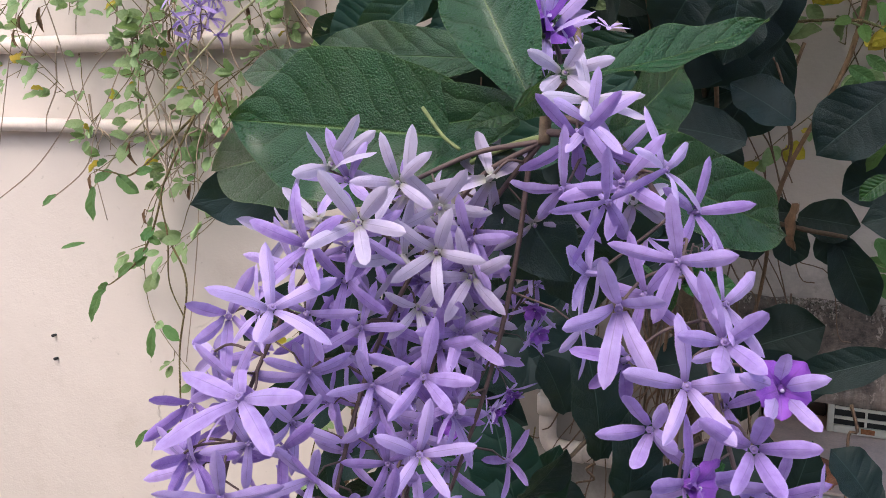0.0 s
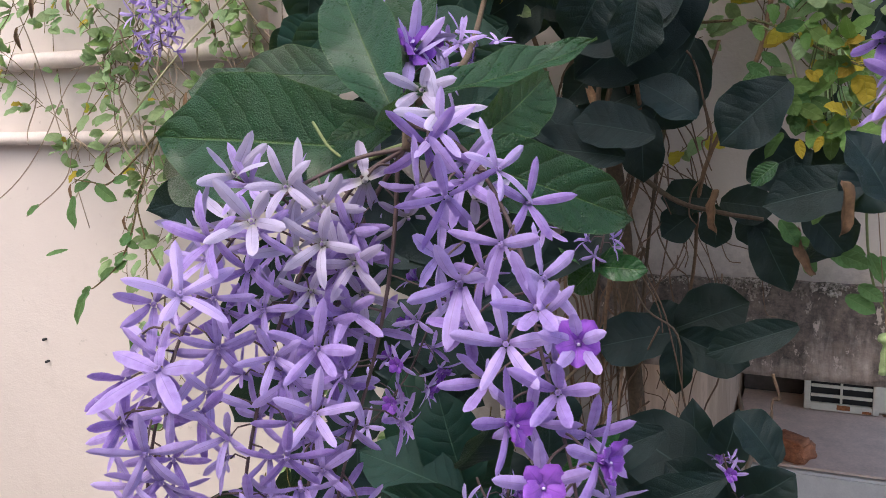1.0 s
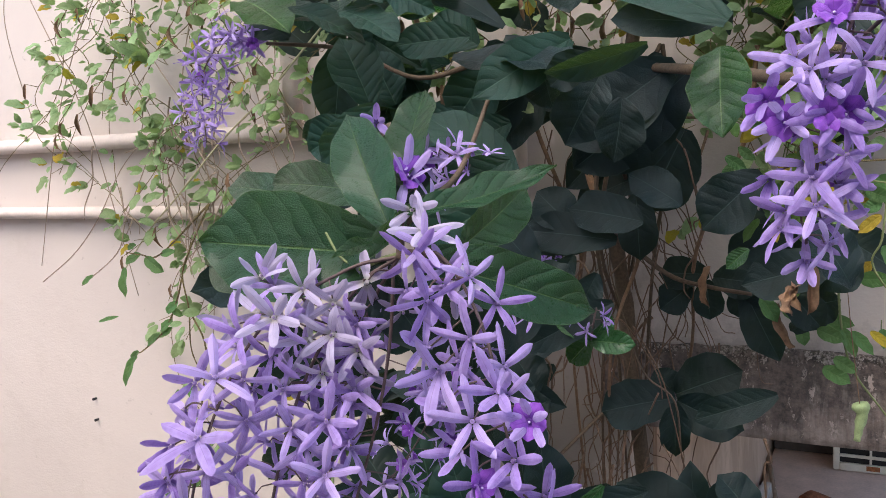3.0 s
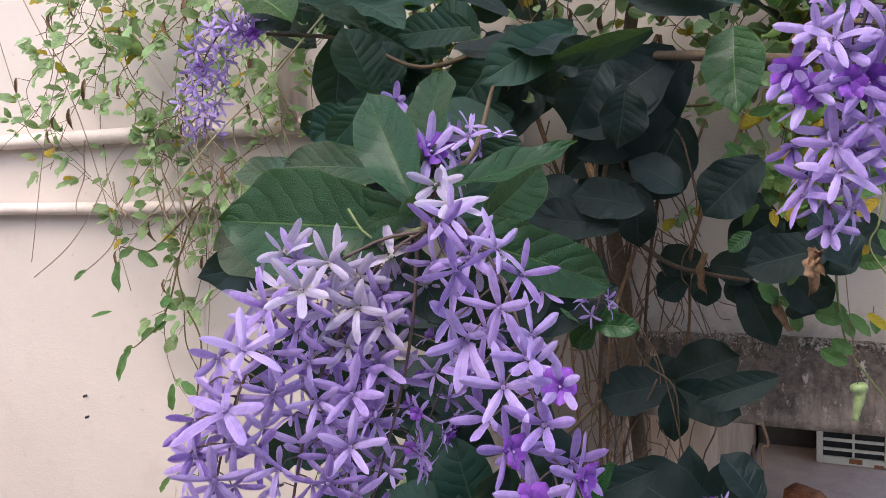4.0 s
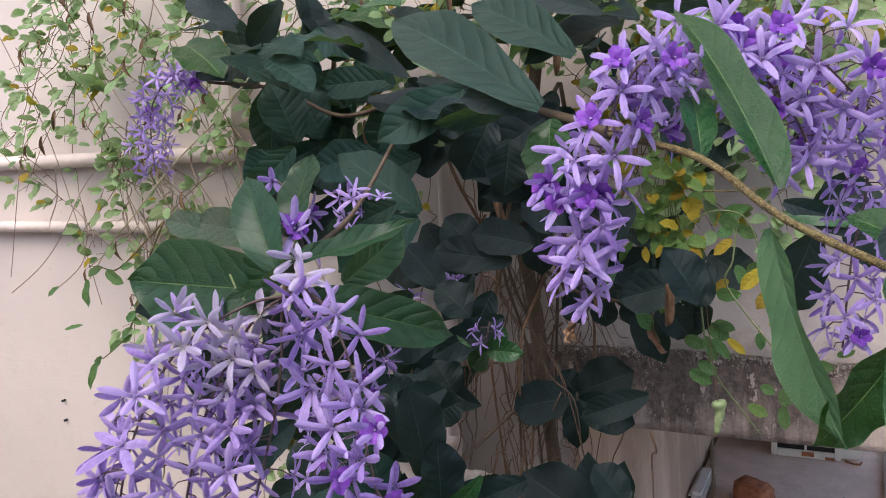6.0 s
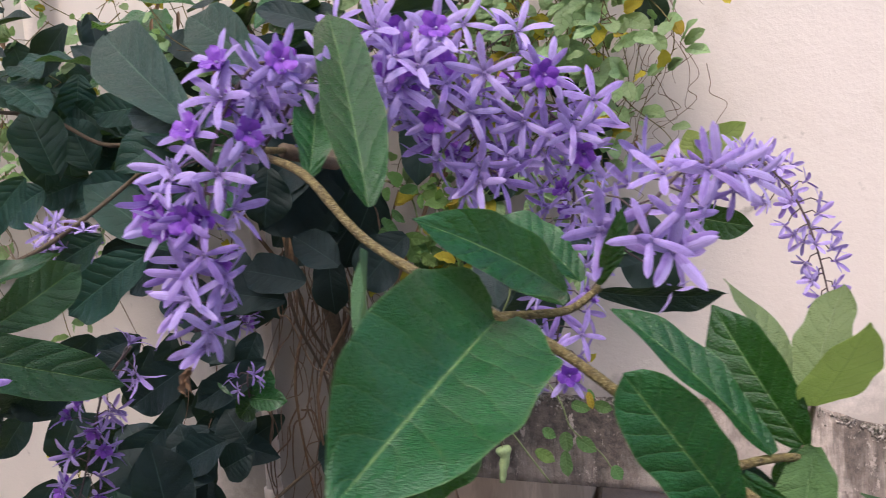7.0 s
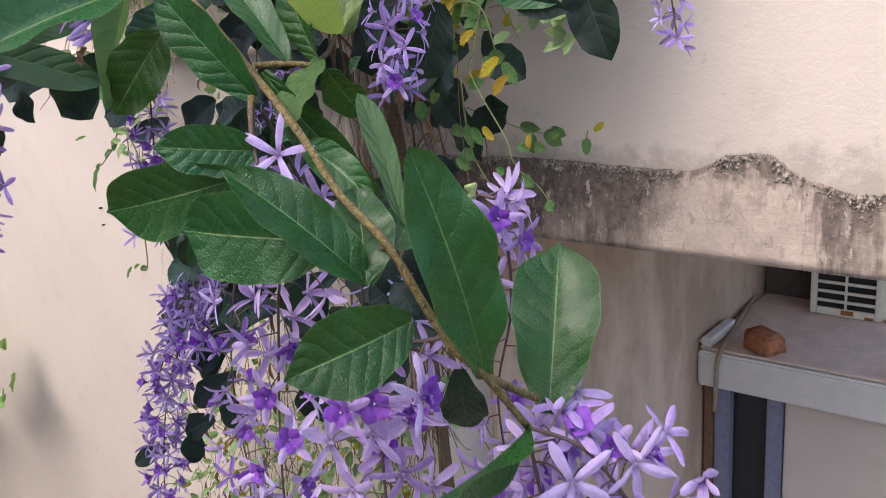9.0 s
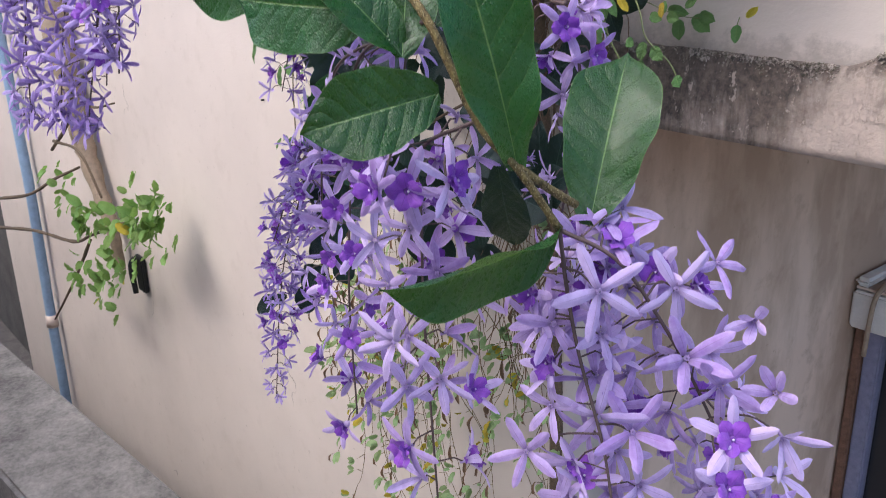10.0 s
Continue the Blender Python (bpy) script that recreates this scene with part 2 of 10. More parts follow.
def petal_material(name, deep, pale, trans=0.3, vein=0.6, heart=None):
    """Thin sepals and petals with a darker middle line and pale base."""
    m, nt, bsdf = shader(name)
    uv = node(nt, "ShaderNodeSeparateXYZ", {0: node(nt, "ShaderNodeUVMap", uv_map="blade").outputs[0]})
    across = maths(nt, "ABSOLUTE", maths(nt, "SUBTRACT", uv.outputs[0], 0.5))
    rnd = node(nt, "ShaderNodeObjectInfo").outputs["Random"]
    pos = node(nt, "ShaderNodeTexCoord").outputs["Object"]
    mott = noise_tex(nt, 230, 4, 0.6, pos)
    fac = maths(nt, "ADD", maths(nt, "MULTIPLY", mott, 0.7), maths(nt, "MULTIPLY", rnd, 0.55))
    col = ramp(nt, fac, (0.3, deep), (0.85, pale))
    line = ramp(nt, across, (0.012, (1, 1, 1)), (0.04, (0, 0, 0)))
    fade = ramp(nt, uv.outputs[1], (0.55, (1, 1, 1)), (0.92, (0, 0, 0)))
    branch = maths(nt, "ABSOLUTE", maths(nt, "SINE", maths(nt, "MULTIPLY", maths(nt, "SUBTRACT", uv.outputs[1], maths(nt, "MULTIPLY", across, 0.9)), 34.0)))
    branch = ramp(nt, maths(nt, "ADD", branch, maths(nt, "MULTIPLY", mott, 0.35)), (0.16, (0.34, 0.34, 0.34)), (0.42, (0, 0, 0)))
    col = mixed(nt, branch, col, tuple(c * 0.7 for c in deep))
    col = mixed(nt, maths(nt, "MULTIPLY", maths(nt, "MULTIPLY", line, fade), vein), col, tuple(c * 0.35 for c in deep))
    nt.links.new(col, bsdf.inputs["Base Color"])
    throat = ramp(nt, uv.outputs[1], (0.02, (0.7, 0.7, 0.7)), (0.22, (0, 0, 0)))
    col = mixed(nt, throat, col, heart or tuple(c * 0.5 for c in deep))
    rim = ramp(nt, across, (0.30, (0, 0, 0)), (0.49, (0.22, 0.22, 0.22)))
    col = mixed(nt, rim, col, tuple(min(1, c * 1.15 + 0.04) for c in pale))
    nt.links.new(col, bsdf.inputs["Base Color"])
    bsdf.inputs["Roughness"].default_value = 0.5
    bsdf.inputs["Sheen Weight"].default_value = 0.25
    bumped(nt, bsdf, maths(nt, "SUBTRACT", mott, maths(nt, "MULTIPLY", branch, 1.2)), 0.55, 0.0007)
    clear = node(nt, "ShaderNodeBsdfTranslucent", {"Color": col})
    mix = node(nt, "ShaderNodeMixShader", {0: trans, 1: bsdf.outputs[0], 2: clear.outputs[0]})
    nt.links.new(mix.outputs[0], nt.nodes["Material Output"].inputs[0])
    return m


WALL = plaster_material("beige_plaster", (0.655, 0.572, 0.512), (0.47, 0.395, 0.33), 0.4, grime_shade=(-0.16, 1.13, 2.70))
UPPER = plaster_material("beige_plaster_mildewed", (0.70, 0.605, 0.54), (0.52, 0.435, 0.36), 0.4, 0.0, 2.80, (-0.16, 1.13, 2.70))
SLAB = band_material()
RECESS = plaster_material("damp_plaster", (0.68, 0.515, 0.40), (0.36, 0.25, 0.175), 0.85, 0.7)
LEDGE = solid("painted_ledge", (0.72, 0.69, 0.66), 0.8, 25, 0.12)
# Grey of the unseen light-blocking wall, chosen for how much it bounces back.
BLOCKER_GREY = solid("blocker_grey", (0.47, 0.45, 0.43), 0.9, 4, 0.25, 0.003)
LEDGE_TOP = solid("dusty_cement", (0.72, 0.575, 0.49), 0.9, 18, 0.2)
CONCRETE = solid("weathered_concrete", (0.155, 0.145, 0.135), 0.92, 9, 0.7, 0.008)
GROUND = solid("wet_earth", (0.10, 0.085, 0.075), 0.85, 9, 0.5, 0.01)
PIPE = solid("cream_pipe", (0.70, 0.59, 0.52), 0.45, 40, 0.12, 0.0004)
BLUE = solid("faded_blue_pipe", (0.28, 0.40, 0.56), 0.5, 40, 0.2, 0.0004)
CRUST, cnt, cb = shader("mossy_crust")
speck = noise_tex(cnt, 150, 6, 0.75)
cnt.links.new(ramp(cnt, speck, (0.36, (0.05, 0.045, 0.03)), (0.46, (0.17, 0.145, 0.11)), (0.54, (0.44, 0.37, 0.32)), (0.64, (0.62, 0.54, 0.47))), cb.inputs["Base Color"])
cb.inputs["Roughness"].default_value = 0.95
bumped(cnt, cb, speck, 0.8, 0.004)
BARK = solid("brown_stem", (0.11, 0.075, 0.045), 0.8, 300, 0.5, 0.0012)
TWIG, tnt, tb = shader("speckled_twig")
grain = noise_tex(tnt, 420, 5, 0.65)
fleck = ramp(tnt, node(tnt, "ShaderNodeTexVoronoi", {"Vector": node(tnt, "ShaderNodeNewGeometry").outputs["Position"], "Scale": 900.0}, feature="F1").outputs["Distance"], (0.22, (1, 1, 1)), (0.36, (0, 0, 0)))
bark = ramp(tnt, grain, (0.36, (0.055, 0.038, 0.012)), (0.50, (0.14, 0.10, 0.032)), (0.66, (0.23, 0.18, 0.065)))
tnt.links.new(mixed(tnt, maths(tnt, "MULTIPLY", fleck, 0.65), bark, (0.42, 0.35, 0.19)), tb.inputs["Base Color"])
tb.inputs["Roughness"].default_value = 0.75
bumped(tnt, tb, maths(tnt, "ADD", grain, maths(tnt, "MULTIPLY", fleck, 0.5)), 0.8, 0.0016)
STALK = solid("dark_stalk", (0.10, 0.065, 0.06), 0.7, 300, 0.3, 0.0004)
PALESTALK = solid("pale_tendril", (0.42, 0.39, 0.22), 0.7, 300, 0.3, 0.0004)
GREENSTALK = solid("green_stalk", (0.16, 0.19, 0.07), 0.7, 300, 0.3, 0.0004)
DRY = solid("dry_brown", (0.21, 0.125, 0.07), 0.85, 200, 0.5, 0.001)
CREAM = solid("cream_metal", (0.74, 0.70, 0.60), 0.45, 60, 0.1, 0.0003)
RUST = solid("rust", (0.33, 0.13, 0.05), 0.9, 120, 0.6, 0.001)
BLACK = solid("dark_hollow", (0.012, 0.012, 0.012), 0.7, 60, 0.2)
# Near-black fill: deep shade of hollows and gaps put into the colour.
DARK_FILL = solid("dark_fill_plaster", (0.085, 0.075, 0.068), 0.9, 6, 0.5, 0.003)
CABLE = solid("tan_cable", (0.33, 0.25, 0.18), 0.7, 60, 0.3, 0.001)
ROOT = solid("dead_root", (0.17, 0.105, 0.065), 0.85, 200, 0.5, 0.0006)
RED_PAINT = solid("weathered_red_paint", (0.20, 0.105, 0.07), 0.8, 90, 0.4, 0.0006)
BRICK = solid("clay_brick", (0.40, 0.16, 0.08), 0.9, 45, 0.75, 0.004)
LEAF = leaf_material("green_leaf", (0.005, 0.054, 0.010), (0.013, 0.092, 0.018), (0.17, 0.28, 0.09), 0.25, 8.0, 0.4, 0.2, 0.5, 0.24, 0.5, 0.9)
WET_LEAF = leaf_material("wet_leaf", (0.004, 0.036, 0.011), (0.010, 0.064, 0.019), (0.11, 0.19, 0.06), 0.28, 8.0, 0.6, 0.2, 0.9, 0.34, 0.3, 1.0)
# Shaded copy of the leaf: the canopy's shade is put into its darker colour.
SHADE_LEAF = leaf_material("shaded_leaf", (0.004, 0.013, 0.014), (0.010, 0.026, 0.028), (0.04, 0.07, 0.06), 0.36, 8.0, 0.2, 0.10, 0.5, 0.14, 0.2)
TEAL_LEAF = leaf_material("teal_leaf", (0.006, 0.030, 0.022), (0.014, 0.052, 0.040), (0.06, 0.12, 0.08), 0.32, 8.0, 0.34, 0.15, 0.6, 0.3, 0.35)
YOUNG = leaf_material("young_leaf", (0.28, 0.33, 0.09), (0.39, 0.44, 0.14), (0.22, 0.26, 0.09), 0.6, 8.0, 0.35, 0.45)
CREEPER = leaf_material("creeper_leaf", (0.23, 0.36, 0.15), (0.46, 0.57, 0.32), (0.26, 0.34, 0.16), 0.5, 5.0, 0.3, 0.35)
LEAF_BACK = leaf_material("leaf_back", (0.05, 0.115, 0.05), (0.085, 0.16, 0.075), (0.15, 0.22, 0.11), 0.45, 8.0, 0.5, 0.25, 0.8, 0.28, 0.8)
HUSK = solid("papery_husk", (0.34, 0.43, 0.19), 0.7, 160, 0.35, 0.0012)
YELLOW = leaf_material("yellow_leaf", (0.45, 0.31, 0.03), (0.62, 0.45, 0.06), (0.5, 0.4, 0.1), 0.6, 5.0, 0.3, 0.4)
UNDERSIDE = leaf_material("pale_leaf_back", (0.17, 0.23, 0.09), (0.26, 0.33, 0.15), (0.3, 0.36, 0.2), 0.65, 8.0, 0.4, 0.3)
LEAFLET = leaf_material("leaflet", (0.07, 0.16, 0.055), (0.15, 0.28, 0.10), (0.2, 0.3, 0.12), 0.45, 6.0, 0.3, 0.3)
FRESH = leaf_material("fresh_leaf", (0.15, 0.28, 0.07), (0.28, 0.42, 0.14), (0.3, 0.42, 0.16), 0.5, 5.0, 0.3, 0.4)
LILAC = petal_material("lilac_sepal", (0.29, 0.165, 0.53), (0.54, 0.41, 0.78), vein=0.38)
# Pinker fresh flowers, lightened too for the stronger light on their spikes.
LIT_FRESH_LILAC = petal_material("lit_fresh_sepal", (0.38, 0.23, 0.59), (0.68, 0.53, 0.86), vein=0.35)
PALE_LILAC = petal_material("faded_sepal", (0.40, 0.33, 0.52), (0.57, 0.50, 0.68), heart=(0.34, 0.36, 0.20), vein=0.4)
KNOB = solid("flower_centre", (0.26, 0.18, 0.36), 0.6, 400, 0.5, 0.0002)
THROAT = solid("pale_throat", (0.62, 0.56, 0.70), 0.5, 600, 0.2, 0.0001)
VIOLET = petal_material("violet_petal", (0.17, 0.03, 0.42), (0.34, 0.10, 0.62), 0.25, 0.3)


# ---- building helpers ----
def part(name, bm, material, parent=None, label=""):
    """Links a bmesh as one mesh object under a thing or a part."""
    mesh = bpy.data.meshes.new(name)
    bm.to_mesh(mesh)
    bm.free()
    mesh.materials.append(material)
    mesh.shade_smooth() if name not in FLAT else None
    ob = new(name, mesh)
    ob.parent = parent
    if label:
        ob["label"] = label
    return ob


FLAT = {"body", "wall", "slab"}


def box_bm(x0, x1, y0, y1, z0, z1, bevel=0.0):
    bm = bmesh.new()
    bmesh.ops.create_cube(bm, size=1)
    for v in bm.verts:
        v.co = Vector(((x0 + x1) / 2 + v.co.x * (x1 - x0), (y0 + y1) / 2 + v.co.y * (y1 - y0), (z0 + z1) / 2 + v.co.z * (z1 - z0)))
    if bevel:
        bmesh.ops.bevel(bm, geom=bm.edges[:], offset=bevel, segments=2, affect="EDGES")
    return bm


def box(name, x0, x1, y0, y1, z0, z1, material, parent=None, bevel=0.003, label=""):
    ob = part(name, box_bm(x0, x1, y0, y1, z0, z1, bevel), material, parent, label)
    ob.data.shade_flat()
    return ob


def smooth_line(points, steps):
    """A Catmull-Rom line through the points."""
    pts = [Vector(p) for p in points]
    pts = [2 * pts[0] - pts[1], *pts, 2 * pts[-1] - pts[-2]]
    out = []
    for k in range(1, len(pts) - 2):
        a, b, c, d = pts[k - 1 : k + 3]
        for s in range(steps):
            t = s / steps
            out.append(0.5 * (2 * b + (c - a) * t + (2 * a - 5 * b + 4 * c - d) * t * t + (3 * b - a - 3 * c + d) * t**3))
    return out + [pts[-2]]


def tube(bm, line, r0, r1, sides=6, knob=0.0):
    """Adds a tapering tube along a line of points."""
    rings, n = [], len(line)
    side = Vector((0.3, 0.9, 0.2))
    for k, p in enumerate(line):
        way = (line[min(k + 1, n - 1)] - line[max(k - 1, 0)]).normalized()
        side = (side - way * side.dot(way)).normalized()
        other = way.cross(side)
        r = r0 + (r1 - r0) * k / max(1, n - 1)
        r *= 1 + knob * noise.noise(p * 140)
        rings.append([bm.verts.new(p + r * (math.cos(a) * side + math.sin(a) * other)) for a in (2 * math.pi * j / sides for j in range(sides))])
    for a, b in zip(rings, rings[1:]):
        for j in range(sides):
            bm.faces.new((a[j], a[(j + 1) % sides], b[(j + 1) % sides], b[j]))
    bm.faces.new(rings[0][::-1]), bm.faces.new(rings[-1])


def tube_part(name, points, r0, r1, material, parent, steps=6, sides=7, knob=0.0, label=""):
    bm = bmesh.new()
    tube(bm, smooth_line(points, steps), r0, r1, sides, knob)
    return part(name, bm, material, parent, label)


def blade(bm, uv, length, width, fold, curl, wave, blunt, seed, nl, nw, m=None, strap=False):
    """Adds one leaf or petal: along +y, across x, face up z. fold lifts the sides, curl bends it back, wave ruffles the rim."""
    rnd = random.Random(seed)
    ph, k = rnd.random() * 6.28, 1.5 + rnd.random() * 1.5
    y = z = 0.0
    mids = [(0.0, 0.0, 0.0)]
    for j in range(1, nl + 1):
        a = -curl * (j - 0.5) / nl
        y, z = y + math.cos(a) / nl, z + math.sin(a) / nl
        mids.append((y, z, -curl * j / nl))
    turn, size = math.atan2(z, y), length / math.hypot(y, z)
    grid = []
    for j, (y, z, a) in enumerate(mids):
        v = j / nl
        half = width / 2 * max(0.012, math.sin(math.pi * min(1, v**blunt * 0.985 + 0.015)) ** (0.56 + 1.7 * max(0, v - 0.76) if 0.85 < blunt < 1.25 else 0.52))
        if strap:
            half = width / 2 * (0.52 + 0.48 * math.sin(math.pi / 2 * min(1, v / 0.55))) * max(0.006, 1 - (max(0, v - 0.5) / 0.5) ** 2.7) ** 0.54
        half *= 1 + (0.05 * math.sin(9 * v + ph) + 0.025 * math.sin(23 * v + 2 * ph)) * (nl > 10)
        row = []
        for i in range(nw + 1):
            u = 2 * i / nw - 1
            x = u * half * math.cos(fold)
            lift = abs(u) ** 1.25 * half * math.sin(fold) + wave * width * abs(u) ** 2 * math.sin(2 * math.pi * k * v + ph + (1.3 if u < 0 else 0))
            yy, zz = y * size - math.sin(a) * lift, z * size + math.cos(a) * lift
            c, s = math.cos(-turn), math.sin(-turn)
            co = Vector((x, yy * c - zz * s, yy * s + zz * c))
            vert = bm.verts.new(m @ co if m else co)
            row.append((vert, (u + 1) / 2, v))
        grid.append(row)
    for j in range(nl):
        for i in range(nw):
            quad = (grid[j][i], grid[j][i + 1], grid[j + 1][i + 1], grid[j + 1][i])
            f = bm.faces.new([q[0] for q in quad])
            f.smooth = True
            for loop, q in zip(f.loops, quad):
                loop[uv].uv = (q[1], q[2])


def blade_mesh(name, material, *args):
    bm = bmesh.new()
    uv = bm.loops.layers.uv.new("blade")
    blade(bm, uv, *args)
    mesh = bpy.data.meshes.new(name)
    bm.to_mesh(mesh)
    bm.free()
    mesh.materials.append(material)
    return mesh


def frame_of(base, tip, face):
    """The pose with y from base to tip and z towards face."""
    y = (Vector(tip) - Vector(base)).normalized()
    z = (Vector(face) - y * Vector(face).dot(y)).normalized()
    x = y.cross(z)
    return Matrix(((x.x, y.x, z.x, base[0]), (x.y, y.y, z.y, base[1]), (x.z, y.z, z.z, base[2]), (0, 0, 0, 1)))


LEAF_COUNT = [0]


def leaf(parent, base, tip, width, face, fold=0.25, curl=0.4, wave=0.05, blunt=0.95, material=None, fine=True, label=""):
    """One large leaf from base to tip, its upper side towards face."""
    LEAF_COUNT[0] += 1
    length = (Vector(tip) - Vector(base)).length
    nl, nw = (26, 12) if fine else (14, 8)
    mesh = blade_mesh("leaf", material or LEAF, length, width, fold, curl, wave, blunt + 0.16, LEAF_COUNT[0], nl, nw)
    ob = new("leaf", mesh)
    ob.parent = parent
    ob.matrix_local = frame_of(base, tip, face)
    if label:
        ob["label"] = label
    return ob


def thing(name, label, category, group="", kind=""):
    return tagged(new(name), label, category, group, kind)


# ---- flowers ----
def star_mesh(name, material, lift, curl, seed, length=0.0200, width=0.0048, count=5):
    bm = bmesh.new()
    uv = bm.loops.layers.uv.new("blade")
    rnd = random.Random(seed)
    for k in range(count):
        a = 2 * math.pi * k / count + rnd.uniform(-0.12, 0.12)
        e = lift + rnd.uniform(-0.12, 0.12)
        m = Matrix.Rotation(a, 4, "Z") @ Matrix.Translation((0, 0.0012, 0)) @ Matrix.Rotation(e, 4, "X")
        blade(bm, uv, length * rnd.uniform(0.92, 1.05), width * rnd.uniform(0.9, 1.08), -0.32, curl + rnd.uniform(-0.2, 0.3), 0.02, 0.8, seed * 7 + k, 9, 4, m, True)
    tube(bm, [Vector((0, 0, -0.004)), Vector((0, 0, -0.001)), Vector((0, 0, 0.0008))], 0.0008, 0.0012, 6)
    done = set(bm.faces)
    bmesh.ops.create_icosphere(bm, subdivisions=1, radius=0.0009, matrix=Matrix.Translation((0, 0, 0.0014)))
    for f in bm.faces:
        if f not in done:
            f.material_index, f.smooth = 1, True
    mesh = bpy.data.meshes.new(name)
    bm.to_mesh(mesh)
    bm.free()
    mesh.materials.append(material)
    mesh.materials.append(KNOB)
    return mesh


def corolla_mesh(seed):
    """Five broad violet lobes round a pale throat."""
    bm = bmesh.new()
    uv = bm.loops.layers.uv.new("blade")
    rnd = random.Random(seed)
    for k in range(5):
        m = Matrix.Rotation(2 * math.pi * k / 5 + 0.63, 4, "Z") @ Matrix.Translation((0, 0.0004, 0.0022)) @ Matrix.Rotation(0.6 + rnd.uniform(-0.3, 0.3), 4, "X")
        blade(bm, uv, 0.0100 * rnd.uniform(0.85, 1.12), 0.0078 * rnd.uniform(0.9, 1.12), -0.25, 1.0, 0.14, 0.9, seed * 5 + k, 7, 6, m, True)
    tube(bm, [Vector((0, 0, -0.001)), Vector((0, 0, 0.003)), Vector((0, 0, 0.0045))], 0.0022, 0.0009, 6)
    done = set(bm.faces)
    bmesh.ops.create_icosphere(bm, subdivisions=1, radius=0.0007, matrix=Matrix.Translation((0.0003, -0.0004, 0.0046)))
    for f in bm.faces:
        if f not in done:
            f.material_index, f.smooth = 1, True
    mesh = bpy.data.meshes.new("corolla")
    bm.to_mesh(mesh)
    bm.free()
    mesh.materials.append(VIOLET)
    mesh.materials.append(THROAT)
    return mesh


OPEN = [star_mesh("flower", LILAC, lift, curl, 11 + k) for k, (lift, curl) in enumerate(((0.34, 0.6), (0.2, 0.7), (0.0, 0.65), (0.5, 0.75), (0.35, 1.15), (0.6, 0.55)))]
FADED = [star_mesh("flower", PALE_LILAC, lift, curl, 31 + k) for k, (lift, curl) in enumerate(((0.34, 0.6), (0.15, 0.7), (0.45, 1.1)))]
LIT_FRESH_OPEN = [star_mesh("flower", LIT_FRESH_LILAC, lift, curl, 71 + k, width=0.0057) for k, (lift, curl) in enumerate(((0.34, 0.6), (0.2, 0.7), (0.0, 0.65), (0.5, 0.75), (0.35, 1.15), (0.6, 0.55)))]
SMALL = [star_mesh("flower", LILAC, lift, curl, 51 + k, 0.012, 0.0042) for k, (lift, curl) in enumerate(((0.5, 0.2), (0.9, 0.1), (0.3, 0.4)))]
COROLLA = [corolla_mesh(71), corolla_mesh(72)]


def facing(at, way, roll):
    """The pose of a flower at a place that looks along way, turned by roll degrees."""
    z = Vector(way).normalized()
    x = (Vector((0, 0, 1)).cross(z)).normalized() if abs(z.z) < 0.98 else Vector((1, 0, 0))
    y = z.cross(x)
    m = Matrix(((x.x, y.x, z.x, at[0]), (x.y, y.y, z.y, at[1]), (x.z, y.z, z.z, at[2]), (0, 0, 0, 1)))
    return m @ Matrix.Rotation(radians(roll), 4, "Z")


def flower(parent, at, way, roll, size=1.0, mesh=None, corolla=False, seed=0):
    ob = new("flower", mesh)
    ob.parent = parent
    ob.matrix_local = facing(at, way, roll) @ Matrix.Diagonal((size, size, size, 1))
    if corolla:
        c = new("corolla", COROLLA[seed % 2])
        c.parent = ob
        c["label"] = "deep violet inner petals"
    return ob


SPINES, PETALS = {}, {}


def bloom(parent, at, way, size, turns, lifts, material=None, corolla=False):
    """One large star on a raceme: its five sepals each turned and lifted by their own degrees, on a stalk from the spine."""
    seed = round(1e4 * (abs(at[0]) + at[2]))
    rnd = random.Random(seed)
    bm = bmesh.new()
    uv = bm.loops.layers.uv.new("blade")
    broad = 0.0061 if PETALS[parent.name] is LIT_FRESH_LILAC else 0.0051
    for k, (turn, lift) in enumerate(zip(turns, lifts)):
        m = Matrix.Rotation(radians(turn), 4, "Z") @ Matrix.Translation((0, 0.0012, 0)) @ Matrix.Rotation(radians(lift), 4, "X") @ Matrix.Rotation(rnd.uniform(-0.3, 0.3), 4, "Y")
        blade(bm, uv, 0.0205, broad * rnd.uniform(0.9, 1.1), -0.42, rnd.uniform(0.25, 0.95), 0.025, 0.8, seed + k, 12, 6, m, True)
    tube(bm, [Vector((0, 0, -0.004)), Vector((0, 0, -0.001)), Vector((0, 0, 0.0008))], 0.0008, 0.0012, 6)
    done = set(bm.faces)
    bmesh.ops.create_icosphere(bm, subdivisions=1, radius=0.00065, matrix=Matrix.Translation((0, 0, 0.0008)))
    for f in bm.faces:
        if f not in done:
            f.material_index, f.smooth = 1, True
    mesh = bpy.data.meshes.new("flower")
    bm.to_mesh(mesh)
    bm.free()
    mesh.materials.append(material or PETALS[parent.name])
    mesh.materials.append(KNOB)
    ob = flower(parent, at, way, 0, size, mesh, corolla, seed)
    back = Vector(at) - Vector(way).normalized() * 0.003
    near_point = min(SPINES[parent.name], key=lambda p: (p + Vector((0, 0, -0.008)) - back).length)
    bend = near_point.lerp(back, 0.6) + Vector((0, 0, 0.003)) - Vector(way).normalized() * 0.004
    tube_part("flower_stalk", [near_point, bend, back], 0.0006, 0.0005, STALK, parent, 4, 5)
    return ob


